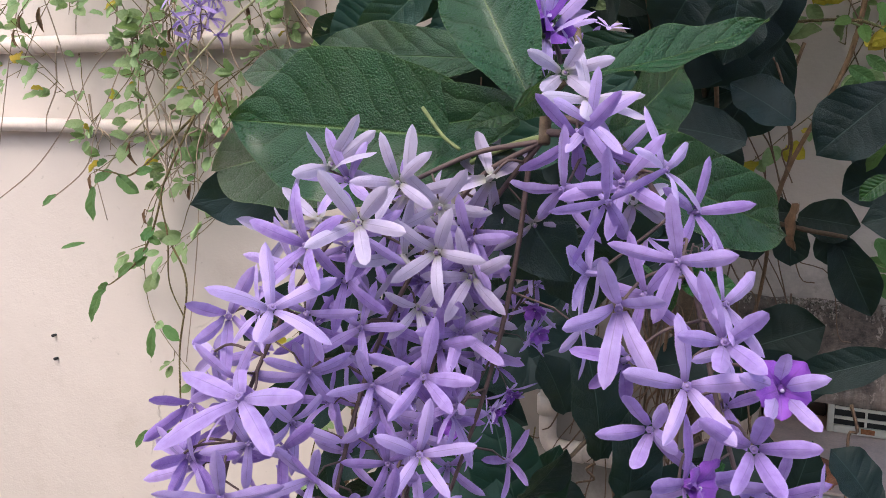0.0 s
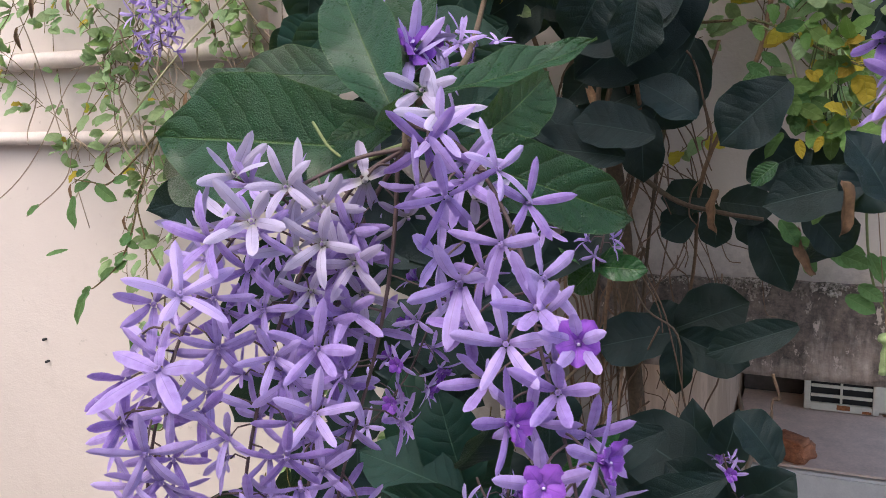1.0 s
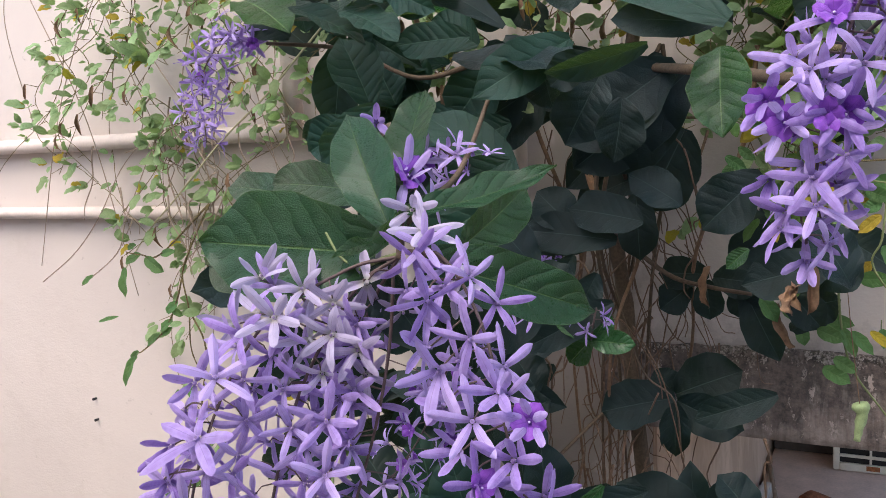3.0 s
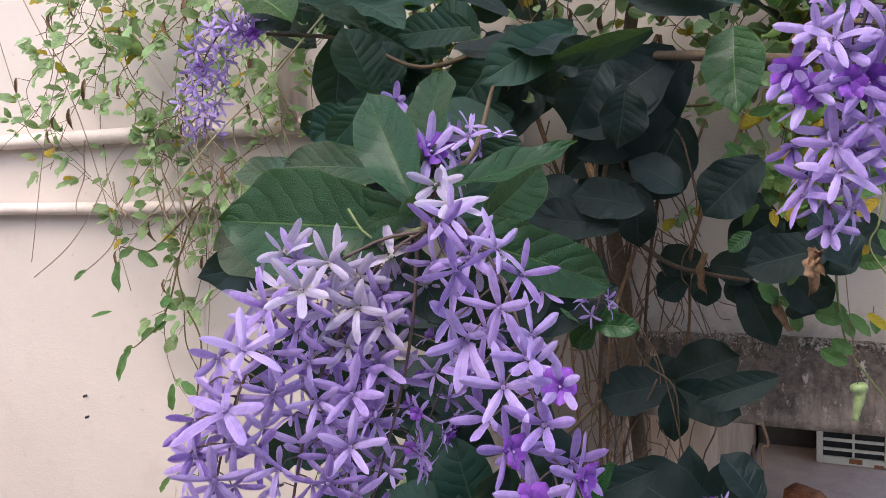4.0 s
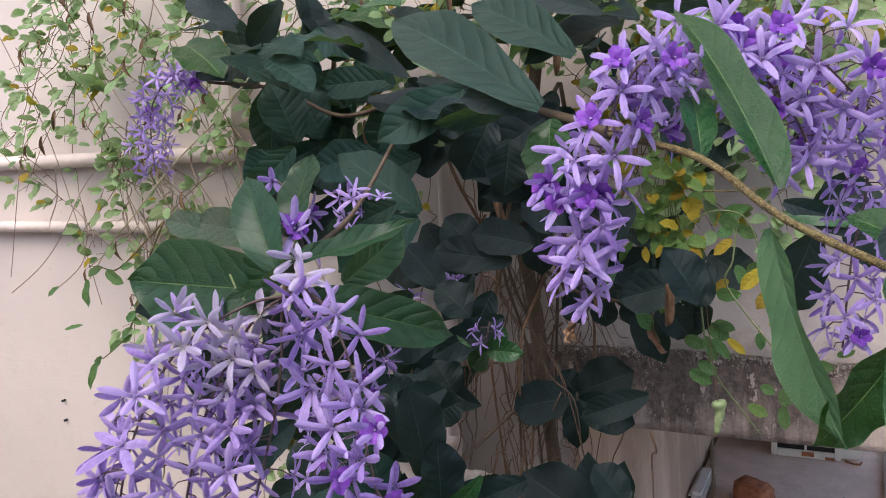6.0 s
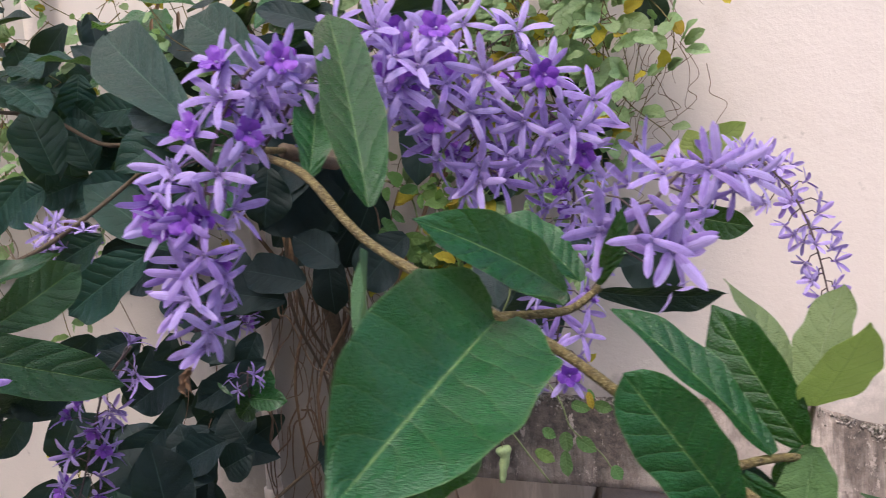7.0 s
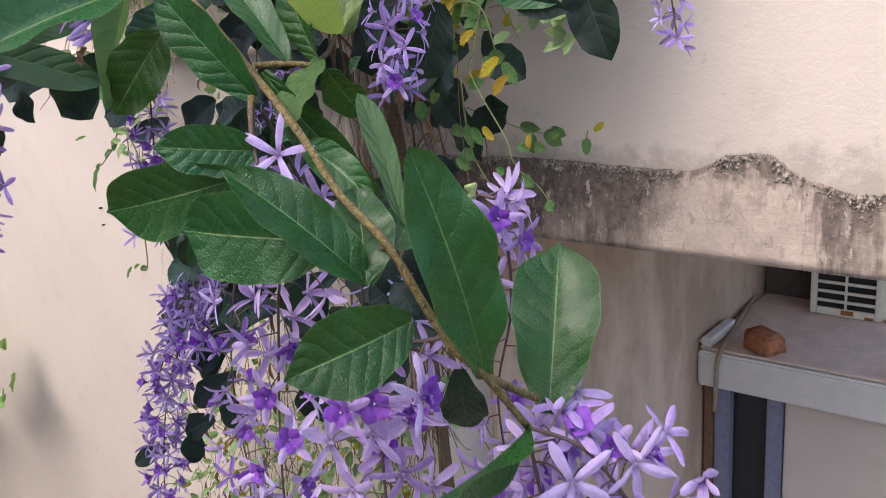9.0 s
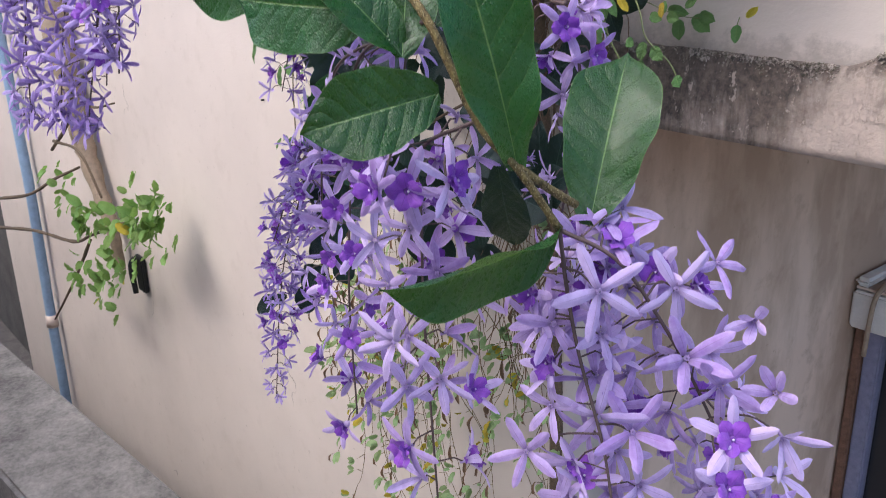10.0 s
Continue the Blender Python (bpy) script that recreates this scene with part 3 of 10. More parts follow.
def raceme(label, spine, count, seed, reach=(0.02, 0.03), size=(0.85, 1.05), violet=0.12, faded=0.0, tip=0.0, start=0.06, thick=0.0011, lean=(0, 0, 0), face=(0, 0, 0), fresh=False):
    """A hanging spike of star flowers on thin stalks round a dark stem. tip: how far from the end the flowers are still small."""
    rnd = random.Random(seed)
    top = thing("flower_raceme", label, "flowers", "flower racemes of the vine")
    line = SPINES[top.name] = smooth_line(spine, 10)
    PETALS[top.name] = LIT_FRESH_LILAC if fresh else LILAC
    bm = bmesh.new()
    tube(bm, line, thick, thick * 0.6, 6)
    n = len(line) - 1
    for k in range(count):
        s = start + (1 - start) * (k + rnd.random() * 0.6) / count
        f = min(n - 1e-3, s * n)
        p = line[int(f)].lerp(line[int(f) + 1], f - int(f))
        way = (line[int(f) + 1] - line[int(f)]).normalized()
        a = k * 2.4 + rnd.uniform(-0.4, 0.4)
        side = Vector((math.cos(a), math.sin(a), 0))
        side = (side - way * side.dot(way)).normalized()
        out = (side + way * rnd.uniform(-0.15, 0.25) + Vector(lean)).normalized()
        small = tip > 0 and s > 1 - tip
        far = rnd.uniform(*reach) * (1 - 0.55 * max(0, (s - 1 + tip) / tip) if small else 1) * (1 - 0.35 * max(0, s - 0.8) / 0.2)
        at = p + out * far + Vector((0, 0, -0.004))
        tube(bm, [p, p.lerp(at, 0.6) + Vector((0, 0, 0.002)), at - out * 0.002], 0.0005, 0.0004, 4)
        look_way = (out + Vector((rnd.uniform(-0.4, 0.4), rnd.uniform(-0.4, 0.4), rnd.uniform(-0.25, 0.5))) + Vector(face)).normalized()
        if small:
            mesh = SMALL[k % 3]
        elif rnd.random() < faded * max(0, 1.5 - 3.5 * s):
            mesh = FADED[k % 3]
        else:
            mesh = (LIT_FRESH_OPEN if fresh else OPEN)[rnd.randrange(6)]
        flower(top, at, look_way, rnd.uniform(0, 72), rnd.uniform(*size), mesh, (not small) and rnd.random() < violet, k)
    part("stalk", bm, STALK, top)
    return top


# ---- setting ----
Y_WALL = 1.13


def rough_wall(name, x0, x1, z0, z1, y, depth, material, label, step=0.05):
    """A plastered wall with a slightly uneven face, built as a closed block."""
    bm = box_bm(x0, x1, y, y + depth, z0, z1)
    nx, nz = max(2, int((x1 - x0) / step)), max(2, int((z1 - z0) / step))
    rows = [[bm.verts.new((x0 + (x1 - x0) * i / nx, y - 0.0015 - 0.0015 * noise.noise(Vector((x0 + (x1 - x0) * i / nx, z0 + (z1 - z0) * j / nz, 3)) * 6), z0 + (z1 - z0) * j / nz)) for i in range(nx + 1)] for j in range(nz + 1)]
    for a, b in zip(rows, rows[1:]):
        for i in range(nx):
            bm.faces.new((a[i], a[i + 1], b[i + 1], b[i])).smooth = True
    return tagged(part(name, bm, material), label, "wall", kind="structure")


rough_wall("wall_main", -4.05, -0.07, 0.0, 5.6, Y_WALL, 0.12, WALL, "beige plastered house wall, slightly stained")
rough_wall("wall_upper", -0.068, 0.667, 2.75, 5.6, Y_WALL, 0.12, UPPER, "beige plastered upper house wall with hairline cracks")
tagged(box("wall_return", -0.19, -0.066, Y_WALL + 0.125, 3.6, 0.0, 2.68, RECESS), "damp brown streaked plaster wall in shade", "wall", kind="structure")
tagged(box("wall_back", -0.06, 0.42, 2.24, 2.36, 0.0, 1.28, RECESS), "brown plaster wall below a window in shade", "wall", kind="structure")
# Added dark sheets: the unlit hollow beside the air conditioner, given as colour.
tagged(box("wall_back_upper", -0.06, 0.096, 2.60, 2.72, 2.142, 2.68, DARK_FILL), "dark sheet standing for the shaded hollow beside the air conditioner", "wall", kind="structure")
tagged(box("wall_inner", -0.06, 0.40, 3.30, 3.42, 0.0, 2.68, DARK_FILL), "added dark wall keeping light out behind the air conditioner", "wall", kind="structure")
# Added backdrop, coloured dark so that the yard's depth reads unlit.
tagged(box("wall_yard", -1.5, 5.0, 9.2, 9.35, 0.0, 2.4, DARK_FILL), "added dark wall closing the far yard", "wall", kind="structure")
tagged(box("ceiling", -0.06, 0.643, Y_WALL + 0.13, 3.2, 2.684, 2.80, RECESS), "dark plaster soffit under the upper storey", "ceiling", kind="structure")
# Added to keep sky light out of the hollow.
tagged(box("ceiling_inner", -0.06, 0.645, 3.205, 5.0, 2.686, 2.80, DARK_FILL), "added dark soffit shutting light out of the inner recess", "ceiling", kind="structure")
# Unseen wall behind the camera, added to dim the lower house wall.
tagged(box("wall_opposite", -9, 1.2, -1.0, -0.88, 0.0, 3.7, BLOCKER_GREY), "unseen added wall blocking low sky light from the house wall", "wall", kind="structure")
tagged(box("ground", -60, 60, -60, 60, -0.2, 0.0, GROUND), "dark damp earth ground with dead leaves", "ground", kind="structure")
tagged(box("wall_end", 0.54, 0.664, Y_WALL + 0.125, 5.0, 2.805, 5.6, WALL), "beige plastered end wall of the upper storey", "wall", kind="structure")
# Added sheet; its dark colour fills in for the gap past the house end.
tagged(box("wall_gap", -6.9, -4.06, 1.5, 1.62, 0.0, 3.4, DARK_FILL), "dark sheet added for the shaded gap past the house end", "wall", kind="structure")
tagged(box("wall_far_end", -4.05, -3.93, Y_WALL + 0.125, 5.0, 0.0, 5.6, WALL), "beige plastered far end wall of the house", "wall", kind="structure")
tagged(box("roof", -4.13, 0.72, Y_WALL - 0.02, 5.06, 5.604, 5.74, CONCRETE), "flat grey concrete roof slab of the house", "roof", kind="structure")
parapet = tagged(box("parapet", -3.4, 2.6, -0.15, 0.15, 0.0, 1.6, CONCRETE, None, 0.012), "weathered grey concrete boundary wall with rough top", "wall", kind="structure")
parapet.matrix_world = pose(-1.2, 0.665, 0, 0, 0, 4.6)


def edge_height(x):
    """How high the stained band under the upper wall reaches: level, then a hump that breaks off, a dip and a slow rise."""
    hump = 0.024 / (1 + math.exp(-(x - 0.378) / 0.010)) / (1 + math.exp((x - 0.458) / 0.005))
    dip = -0.026 * max(0.0, min(1.0, (x - 0.455) / 0.088)) + 0.012 * max(0.0, min(1.0, (x - 0.545) / 0.05))
    return 2.7985 + 0.002 * math.sin(14 * x) + hump + (0.005 if x > 0.458 else 0.0) + dip + 0.0025 * noise.noise(Vector((x * 45, 0, 0)))


def band_mesh():
    bm = bmesh.new()
    nx, nz, x0, x1 = 120, 10, -0.10, 0.663
    grid = []
    for j in range(nz + 1):
        row = []
        for i in range(nx + 1):
            x = x0 + (x1 - x0) * i / nx
            z = 2.692 + (edge_height(x) - 2.692) * j / nz
            y = 1.117 + 0.0025 * noise.noise(Vector((x * 9, 1, z * 9))) + 0.0065 * (j / nz) ** 4
            row.append(bm.verts.new((x, y, z)))
        grid.append(row)
    low = [bm.verts.new((v.co.x, 1.26, 2.690)) for v in grid[0]]
    top = [bm.verts.new((v.co.x, 1.132, v.co.z + 0.002)) for v in grid[-1]]
    for a, b in zip([low, *grid], [*grid, top]):
        for i in range(nx):
            bm.faces.new((a[i], a[i + 1], b[i + 1], b[i])).smooth = True
    return bm


band = tagged(part("stained_band", band_mesh(), SLAB), "grey stained plaster edge of the floor slab, mossy along its top", "slab edge", kind="structure")


def crust_mesh(seed):
    """Crumbs of broken plaster along the top of the band, thick in places and missing in others."""
    rnd = random.Random(seed)
    verts, faces = [], []
    lump = bmesh.new()
    bmesh.ops.create_icosphere(lump, subdivisions=1, radius=1.0)
    form = [v.co.copy() for v in lump.verts]
    sides = [[v.index for v in f.verts] for f in lump.faces]
    lump.free()
    for k in range(5200):
        x = rnd.uniform(-0.06, 0.66)
        thick = noise.noise(Vector((x * 21, 2, seed))) + 0.6 * noise.noise(Vector((x * 70, 5, seed)))
        if rnd.random() > 0.35 + 0.9 * thick:
            continue
        drop = rnd.expovariate(1 / (0.003 + 0.007 * max(0, thick)))
        z = edge_height(x) + rnd.uniform(-0.001, 0.0025) - drop
        size = rnd.uniform(0.0004, 0.0013) * (1.0 + 0.8 * max(0, thick)) * (1.6 if rnd.random() < 0.12 else 1.0)
        turn = Matrix.Rotation(rnd.uniform(0, 6.28), 3, "Y")
        n0 = len(verts)
        for c in form:
            r = size * rnd.uniform(0.55, 1.35)
            p = turn @ Vector((c.x * r * 1.7, c.y * r * 0.45, c.z * r))
            verts.append((x + p.x, 1.1205 - 0.10 * drop + p.y, z + p.z))
        faces += [[n0 + i for i in f] for f in sides]
    mesh = bpy.data.meshes.new("plaster_crust")
    mesh.from_pydata(verts, [], faces)
    bm = bmesh.new()
    bm.from_mesh(mesh)
    bpy.data.meshes.remove(mesh)
    return bm


crust = part("plaster_crust", crust_mesh(4), CRUST)
tagged(crust, "crumbling dark mossy plaster lumps along the slab edge", "plaster", kind="stuff")

# ledge over the window, with its window below
ledge = thing("window_ledge", "white painted concrete ledge projecting over a window", "ledge", kind="structure")
box("ledge_slab", -0.062, 0.40, 2.12, 2.995, 2.035, 2.13, LEDGE, ledge, 0.006)
box("ledge_top", -0.058, 0.385, 2.128, 2.99, 2.134, 2.14, LEDGE_TOP, ledge, 0.001, "dusty grey cement top")
box("ledge_stop", -0.062, -0.02, 2.118, 2.3, 2.142, 2.165, LEDGE, ledge, 0.01)
box("ledge_stop", 0.386, 0.402, 2.118, 2.99, 2.142, 2.162, LEDGE, ledge, 0.004)
window = thing("window_1", "blue-grey framed window with dark panes under the ledge", "window", kind="structure")
BLUE_GREY = solid("blue_grey_paint", (0.23, 0.23, 0.33), 0.6, 60, 0.25, 0.0005)
box("window_frame", -0.060, -0.038, 2.16, 2.24, 1.28, 2.033, RED_PAINT, window, 0.003, "rust-red painted outer frame")
box("window_frame", -0.036, 0.004, 2.17, 2.23, 1.28, 2.033, BLUE_GREY, window, 0.004)
box("window_frame", 0.10, 0.14, 2.17, 2.23, 1.28, 2.033, BLUE_GREY, window, 0.004)
box("window_panel", 0.144, 0.42, 2.175, 2.235, 1.334, 2.033, WALL, window, 0.004, "beige panel beside the panes")
box("window_sill", -0.036, 0.30, 2.165, 2.235, 1.284, 1.33, BLUE_GREY, window, 0.004)
GLASS, _, gb = shader("dark_glass")
gb.inputs["Base Color"].default_value, gb.inputs["Roughness"].default_value = (0.02, 0.022, 0.026, 1), 0.08
for x0, x1 in ((0.006, 0.098),):
    box("pane", x0, x1, 2.20, 2.206, 1.332, 2.03, GLASS, window, 0.0)

# pipes on the wall
pipes = thing("water_pipe", "cream plastic water pipe clipped along the plaster wall", "pipe", "pipes on the wall")
tube_part("pipe", [(-3.5, 1.112, 3.084), (-1.2, 1.112, 3.084), (-0.40, 1.112, 3.084)], 0.0125, 0.0125, PIPE, pipes, 3, 14)
for x in (-1.02, -0.62, -1.9):
    tube_part("clip", [(x, 1.112, 3.084), (x + 0.012, 1.112, 3.084)], 0.0145, 0.0145, PIPE, pipes, 2, 12)
lower = thing("water_pipe", "thin cream plastic water pipe along the plaster wall", "pipe", "pipes on the wall")
tube_part("pipe", [(-3.5, 1.112, 2.966), (-1.2, 1.112, 2.966), (-0.30, 1.112, 2.966)], 0.0105, 0.0105, PIPE, lower, 3, 14)
for x in (-0.86, -1.5):
    tube_part("clip", [(x, 1.112, 2.966), (x + 0.012, 1.112, 2.966)], 0.0125, 0.0125, PIPE, lower, 2, 12)
upright = thing("drain_pipe", "pale upright pipe down the corner of the wall", "pipe", "pipes on the wall")
tube_part("pipe", [(-0.192, 1.10, 4.5), (-0.196, 1.10, 3.2), (-0.204, 1.10, 2.70), (-0.206, 1.10, 2.625), (-0.203, 1.10, 2.604), (-0.192, 1.10, 2.598), (-0.15, 1.10, 2.596), (-0.084, 1.10, 2.593)], 0.0105, 0.0105, PIPE, upright, 6, 14)
tube_part("collar", [(-0.206, 1.10, 2.64), (-0.206, 1.10, 2.662)], 0.013, 0.013, PIPE, upright, 2, 14)
tube_part("collar", [(-0.178, 1.10, 2.597), (-0.160, 1.10, 2.5965)], 0.0125, 0.0125, PIPE, upright, 2, 14)
tube_part("joint", [(-0.098, 1.10, 2.5935), (-0.081, 1.10, 2.593)], 0.0112, 0.0112, BLUE, upright, 2, 14, 0.0, "faded blue pipe end")
tube_part("pipe", [(-0.545, 1.10, 4.5), (-0.545, 1.10, 3.6), (-0.545, 1.10, 3.09)], 0.014, 0.014, PIPE, upright, 4, 12)
blue = thing("blue_pipe", "thin faded blue pipe running down the wall", "pipe", "pipes on the wall")
tube_part("pipe", [(-3.252, 1.09, 2.9), (-3.235, 1.09, 2.2), (-3.225, 1.09, 1.9), (-3.265, 1.09, 1.3), (-3.27, 1.09, 0.9), (-3.30, 1.09, 0.05)], 0.022, 0.022, BLUE, blue, 5, 12)
tube_part("joint", [(-3.262, 1.09, 1.32), (-3.265, 1.09, 1.26)], 0.027, 0.027, PIPE, blue, 2, 12)
for k, (x, z) in enumerate(((-1.044, 2.629), (-1.044, 2.59))):
    nail = thing("wall_nail", "small dark nail in the plaster wall", "nail", "nails in the wall")
    tube_part("shank", [(x, 1.135, z), (x, 1.121, z)], 0.0016, 0.0025, BLACK, nail, 2, 8)

# air conditioner on the ledge
ac = thing("air_conditioner", "old cream air conditioner with rusty louvred grille on the ledge", "air conditioner")
AX0, AX1, AY, AZ, AH = 0.100, 0.280, 2.50, 2.142, 0.40
box("casing", AX0, AX1 + 0.05, AY + 0.012, AY + 0.34, AZ, AZ + AH, CREAM, ac, 0.006)
box("grille_backing", AX0 + 0.012, AX1 - 0.012, AY + 0.004, AY + 0.011, AZ + 0.02, AZ + AH - 0.02, BLACK, ac, 0.0)
box("grille_frame", AX0, AX0 + 0.016, AY - 0.006, AY + 0.010, AZ, AZ + AH, CREAM, ac, 0.002)
box("grille_frame", AX1 - 0.016, AX1, AY - 0.006, AY + 0.010, AZ, AZ + AH, CREAM, ac, 0.002)
box("grille_frame", AX0 + 0.017, AX1 - 0.017, AY - 0.006, AY + 0.010, AZ, AZ + 0.02, CREAM, ac, 0.002)
box("rust_patch", AX0 + 0.08, AX0 + 0.112, AY - 0.0075, AY - 0.0062, AZ + 0.006, AZ + 0.019, RUST, ac, 0.0004, "orange rust stain")
box("rust_patch", AX1 - 0.040, AX1 - 0.018, AY - 0.0077, AY - 0.0062, AZ + 0.002, AZ + 0.009, RUST, ac, 0.0004, "orange rust stain")
box("grille_bar", (AX0 + AX1) / 2 - 0.003, (AX0 + AX1) / 2 + 0.003, AY - 0.004, AY + 0.003, AZ + 0.021, AZ + AH, CREAM, ac, 0.001)
for k in range(11):
    z = AZ + 0.036 + k * 0.026
    box("slat", AX0 + 0.017, AX1 - 0.017, AY - 0.003, AY + 0.003, z, z + 0.008, CREAM, ac, 0.001)
tube_part("wire_hook", [(0.29, 2.50, 2.144), (0.31, 2.47, 2.15), (0.325, 2.47, 2.15), (0.33, 2.5, 2.144)], 0.003, 0.003, RUST, ac, 5)
def broken_brick():
    """Half a clay brick with a ragged broken end and chipped edges."""
    bm = box_bm(-0.045, 0.045, -0.030, 0.030, -0.025, 0.025, 0.004)
    bmesh.ops.subdivide_edges(bm, edges=bm.edges[:], cuts=3, use_grid_fill=True)
    for v in bm.verts:
        p = v.co.copy()
        broken = max(0.0, (p.x - 0.005) / 0.04)
        v.co.x -= broken * 0.022 * (0.5 + noise.noise(Vector((p.y * 60, p.z * 60, 1))))
        v.co += Vector((noise.noise(p * 70), noise.noise(p * 70 + Vector((5, 0, 0))), noise.noise(p * 70 + Vector((0, 5, 0))) if p.z > -0.02 else 0)) * (0.0025 + 0.004 * broken)
    return bm


brick = part("loose_brick", broken_brick(), BRICK)
brick.matrix_world = pose(0.094, 2.165, 2.167, 0, 4, -24)
tagged(brick, "broken red clay brick lying on the ledge", "brick")
hose = thing("cable_hose", "brown cable drooping over the ledge edge", "cable")
tube_part("cable", [(-0.070, 2.80, 2.30), (-0.085, 2.655, 2.165), (-0.037, 2.357, 2.15), (0.0, 2.14, 2.150), (-0.004, 2.108, 2.11), (-0.008, 2.106, 1.98)], 0.007, 0.006, CABLE, hose, 6, 8)

# dim things on the ground past the ledge
tagged(box("yard_path", 0.20, 0.62, 3.7, 9.0, 0.004, 0.05, CONCRETE, None, 0.01), "worn grey cement path through the yard", "path", kind="structure")
drum = thing("water_drum", "black plastic drum standing on the damp ground", "drum")
bm = bmesh.new()
tube(bm, [Vector((0.86, 5.3, z)) for z in (0.0, 0.05, 0.3, 0.6, 0.85, 0.93)], 0.20, 0.19, 24)
part("drum_body", bm, BLACK, drum)
for z in (0.3, 0.62, 0.93):
    tube_part("drum_hoop", [(0.86 + 0.2 * math.cos(a), 5.3 + 0.2 * math.sin(a), z) for a in (j * math.pi / 8 for j in range(17))], 0.012, 0.012, BLACK, drum, 2, 6)
carton = part("cardboard_box", box_bm(0.74, 0.88, 5.14, 5.26, 0.952, 1.04, 0.006), LEDGE_TOP)
tagged(carton, "small tan cardboard box lying on the drum", "box")

# ---- the near branch ----
near = thing("vine_branch", "pale brown climbing branch with large rough wet green leaves", "vine branch")
tube_part("stem", [(0.186, 0.560, 3.102), (0.206, 0.500, 3.100), (0.260, 0.455, 3.088), (0.304, 0.428, 3.059), (0.362, 0.410, 3.033), (0.392, 0.405, 3.018), (0.446, 0.397, 2.979), (0.484, 0.385, 2.957), (0.513, 0.378, 2.933), (0.541, 0.377, 2.912), (0.560, 0.388, 2.870), (0.572, 0.400, 2.850), (0.580, 0.417, 2.822)], 0.0021, 0.0018, TWIG, near, 7, 9, 0.12)
tube_part("twig", [(0.363, 0.410, 3.033), (0.374, 0.420, 3.032), (0.384, 0.432, 3.032), (0.392, 0.445, 3.038)], 0.0018, 0.0015, TWIG, near, 5, 7, 0.15)
tube_part("twig", [(0.442, 0.398, 2.987), (0.453, 0.408, 2.987), (0.463, 0.418, 2.985)], 0.0018, 0.0014, TWIG, near, 5, 7, 0.15)
tube_part("twig", [(0.444, 0.392, 2.973), (0.447, 0.388, 2.962), (0.450, 0.385, 2.953)], 0.002, 0.0016, TWIG, near, 5, 7, 0.15)
tube_part("twig", [(0.571, 0.400, 2.851), (0.574, 0.420, 2.837), (0.578, 0.430, 2.830)], 0.0022, 0.0018, TWIG, near, 4, 7, 0.15)
leaf(near, (0.362, 0.408, 3.032), (0.347, 0.306, 3.000), 0.071, (0.60, -0.32, 0.74), 0.62, 0.35, 0.045, 0.7)
leaf(near, (0.443, 0.395, 2.972), (0.414, 0.369, 3.024), 0.028, (0.51, -0.85, -0.15), 0.22, 0.3, 0.03, 1.1)
leaf(near, (0.454, 0.409, 2.988), (0.403, 0.412, 3.036), 0.021, (0.60, -0.44, 0.67), 0.35, 0.35, 0.05, 0.95)
leaf(near, (0.464, 0.420, 2.988), (0.435, 0.430, 3.034), 0.025, (-0.18, -0.98, 0.10), 0.3, 0.45, 0.06, 0.9)
tube_part("petiole", [(0.463, 0.418, 2.986), (0.465, 0.426, 2.991), (0.467, 0.430, 2.999)], 0.0013, 0.001, BARK, near, 4, 6, 0.1)
leaf(near, (0.467, 0.430, 2.999), (0.482, 0.391, 3.036), 0.023, (0.24, -0.62, -0.75), 0.1, 0.2, 0.03, 0.72, YOUNG, label="translucent yellow-green young leaf")
leaf(near, (0.466, 0.434, 2.999), (0.479, 0.470, 3.035), 0.021, (-0.35, -0.60, 0.72), 0.2, 0.3, 0.04, 0.9, UNDERSIDE, label="pale grey-green leaf back")
leaf(near, (0.464, 0.440, 2.998), (0.436, 0.470, 3.037), 0.019, (0.70, -0.22, 0.67), 0.2, 0.3, 0.04, 0.9, UNDERSIDE)
# Leaflet green lightens this one: light through its underside, put into the colour.
leaf(near, (0.467, 0.420, 2.988), (0.459, 0.395, 2.955), 0.021, (0.11, -0.80, 0.58), 0.2, 0.5, 0.06, 0.95, LEAFLET, label="leaf coloured lighter green for its backlit underside")
leaf(near, (0.458, 0.430, 2.982), (0.463, 0.450, 2.956), 0.022, (0.46, -0.74, -0.48), 0.2, 0.4, 0.06, 0.8)
leaf(near, (0.445, 0.415, 2.981), (0.451, 0.430, 2.956), 0.020, (0.25, -0.86, -0.45), 0.2, 0.4, 0.06, 0.8, SHADE_LEAF)
leaf(near, (0.392, 0.445, 3.039), (0.403, 0.440, 3.069), 0.010, (0.56, -0.76, -0.33), 0.3, 0.3, 0.03, 0.9)
leaf(near, (0.382, 0.432, 3.038), (0.347, 0.373, 3.072), 0.025, (0.89, -0.39, 0.23), 0.38, 0.45, 0.05, 0.9)
leaf(near, (0.391, 0.447, 3.036), (0.438, 0.460, 3.033), 0.013, (0.21, -0.86, -0.47), 0.3, 0.4, 0.05, 0.95, SHADE_LEAF)
leaf(near, (0.385, 0.446, 3.040), (0.352, 0.450, 3.067), 0.021, (0.53, -0.45, 0.72), 0.35, 0.4, 0.05, 0.95)
leaf(near, (0.379, 0.440, 3.032), (0.329, 0.475, 3.055), 0.027, (0.02, -0.53, 0.85), 0.3, 0.4, 0.05, 0.9)
leaf(near, (0.530, 0.400, 2.910), (0.481, 0.427, 2.971), 0.014, (0.70, -0.55, 0.42), 0.5, 1.0, 0.06, 1.0, LEAF_BACK, label="narrow arching leaf showing its paler veined back")
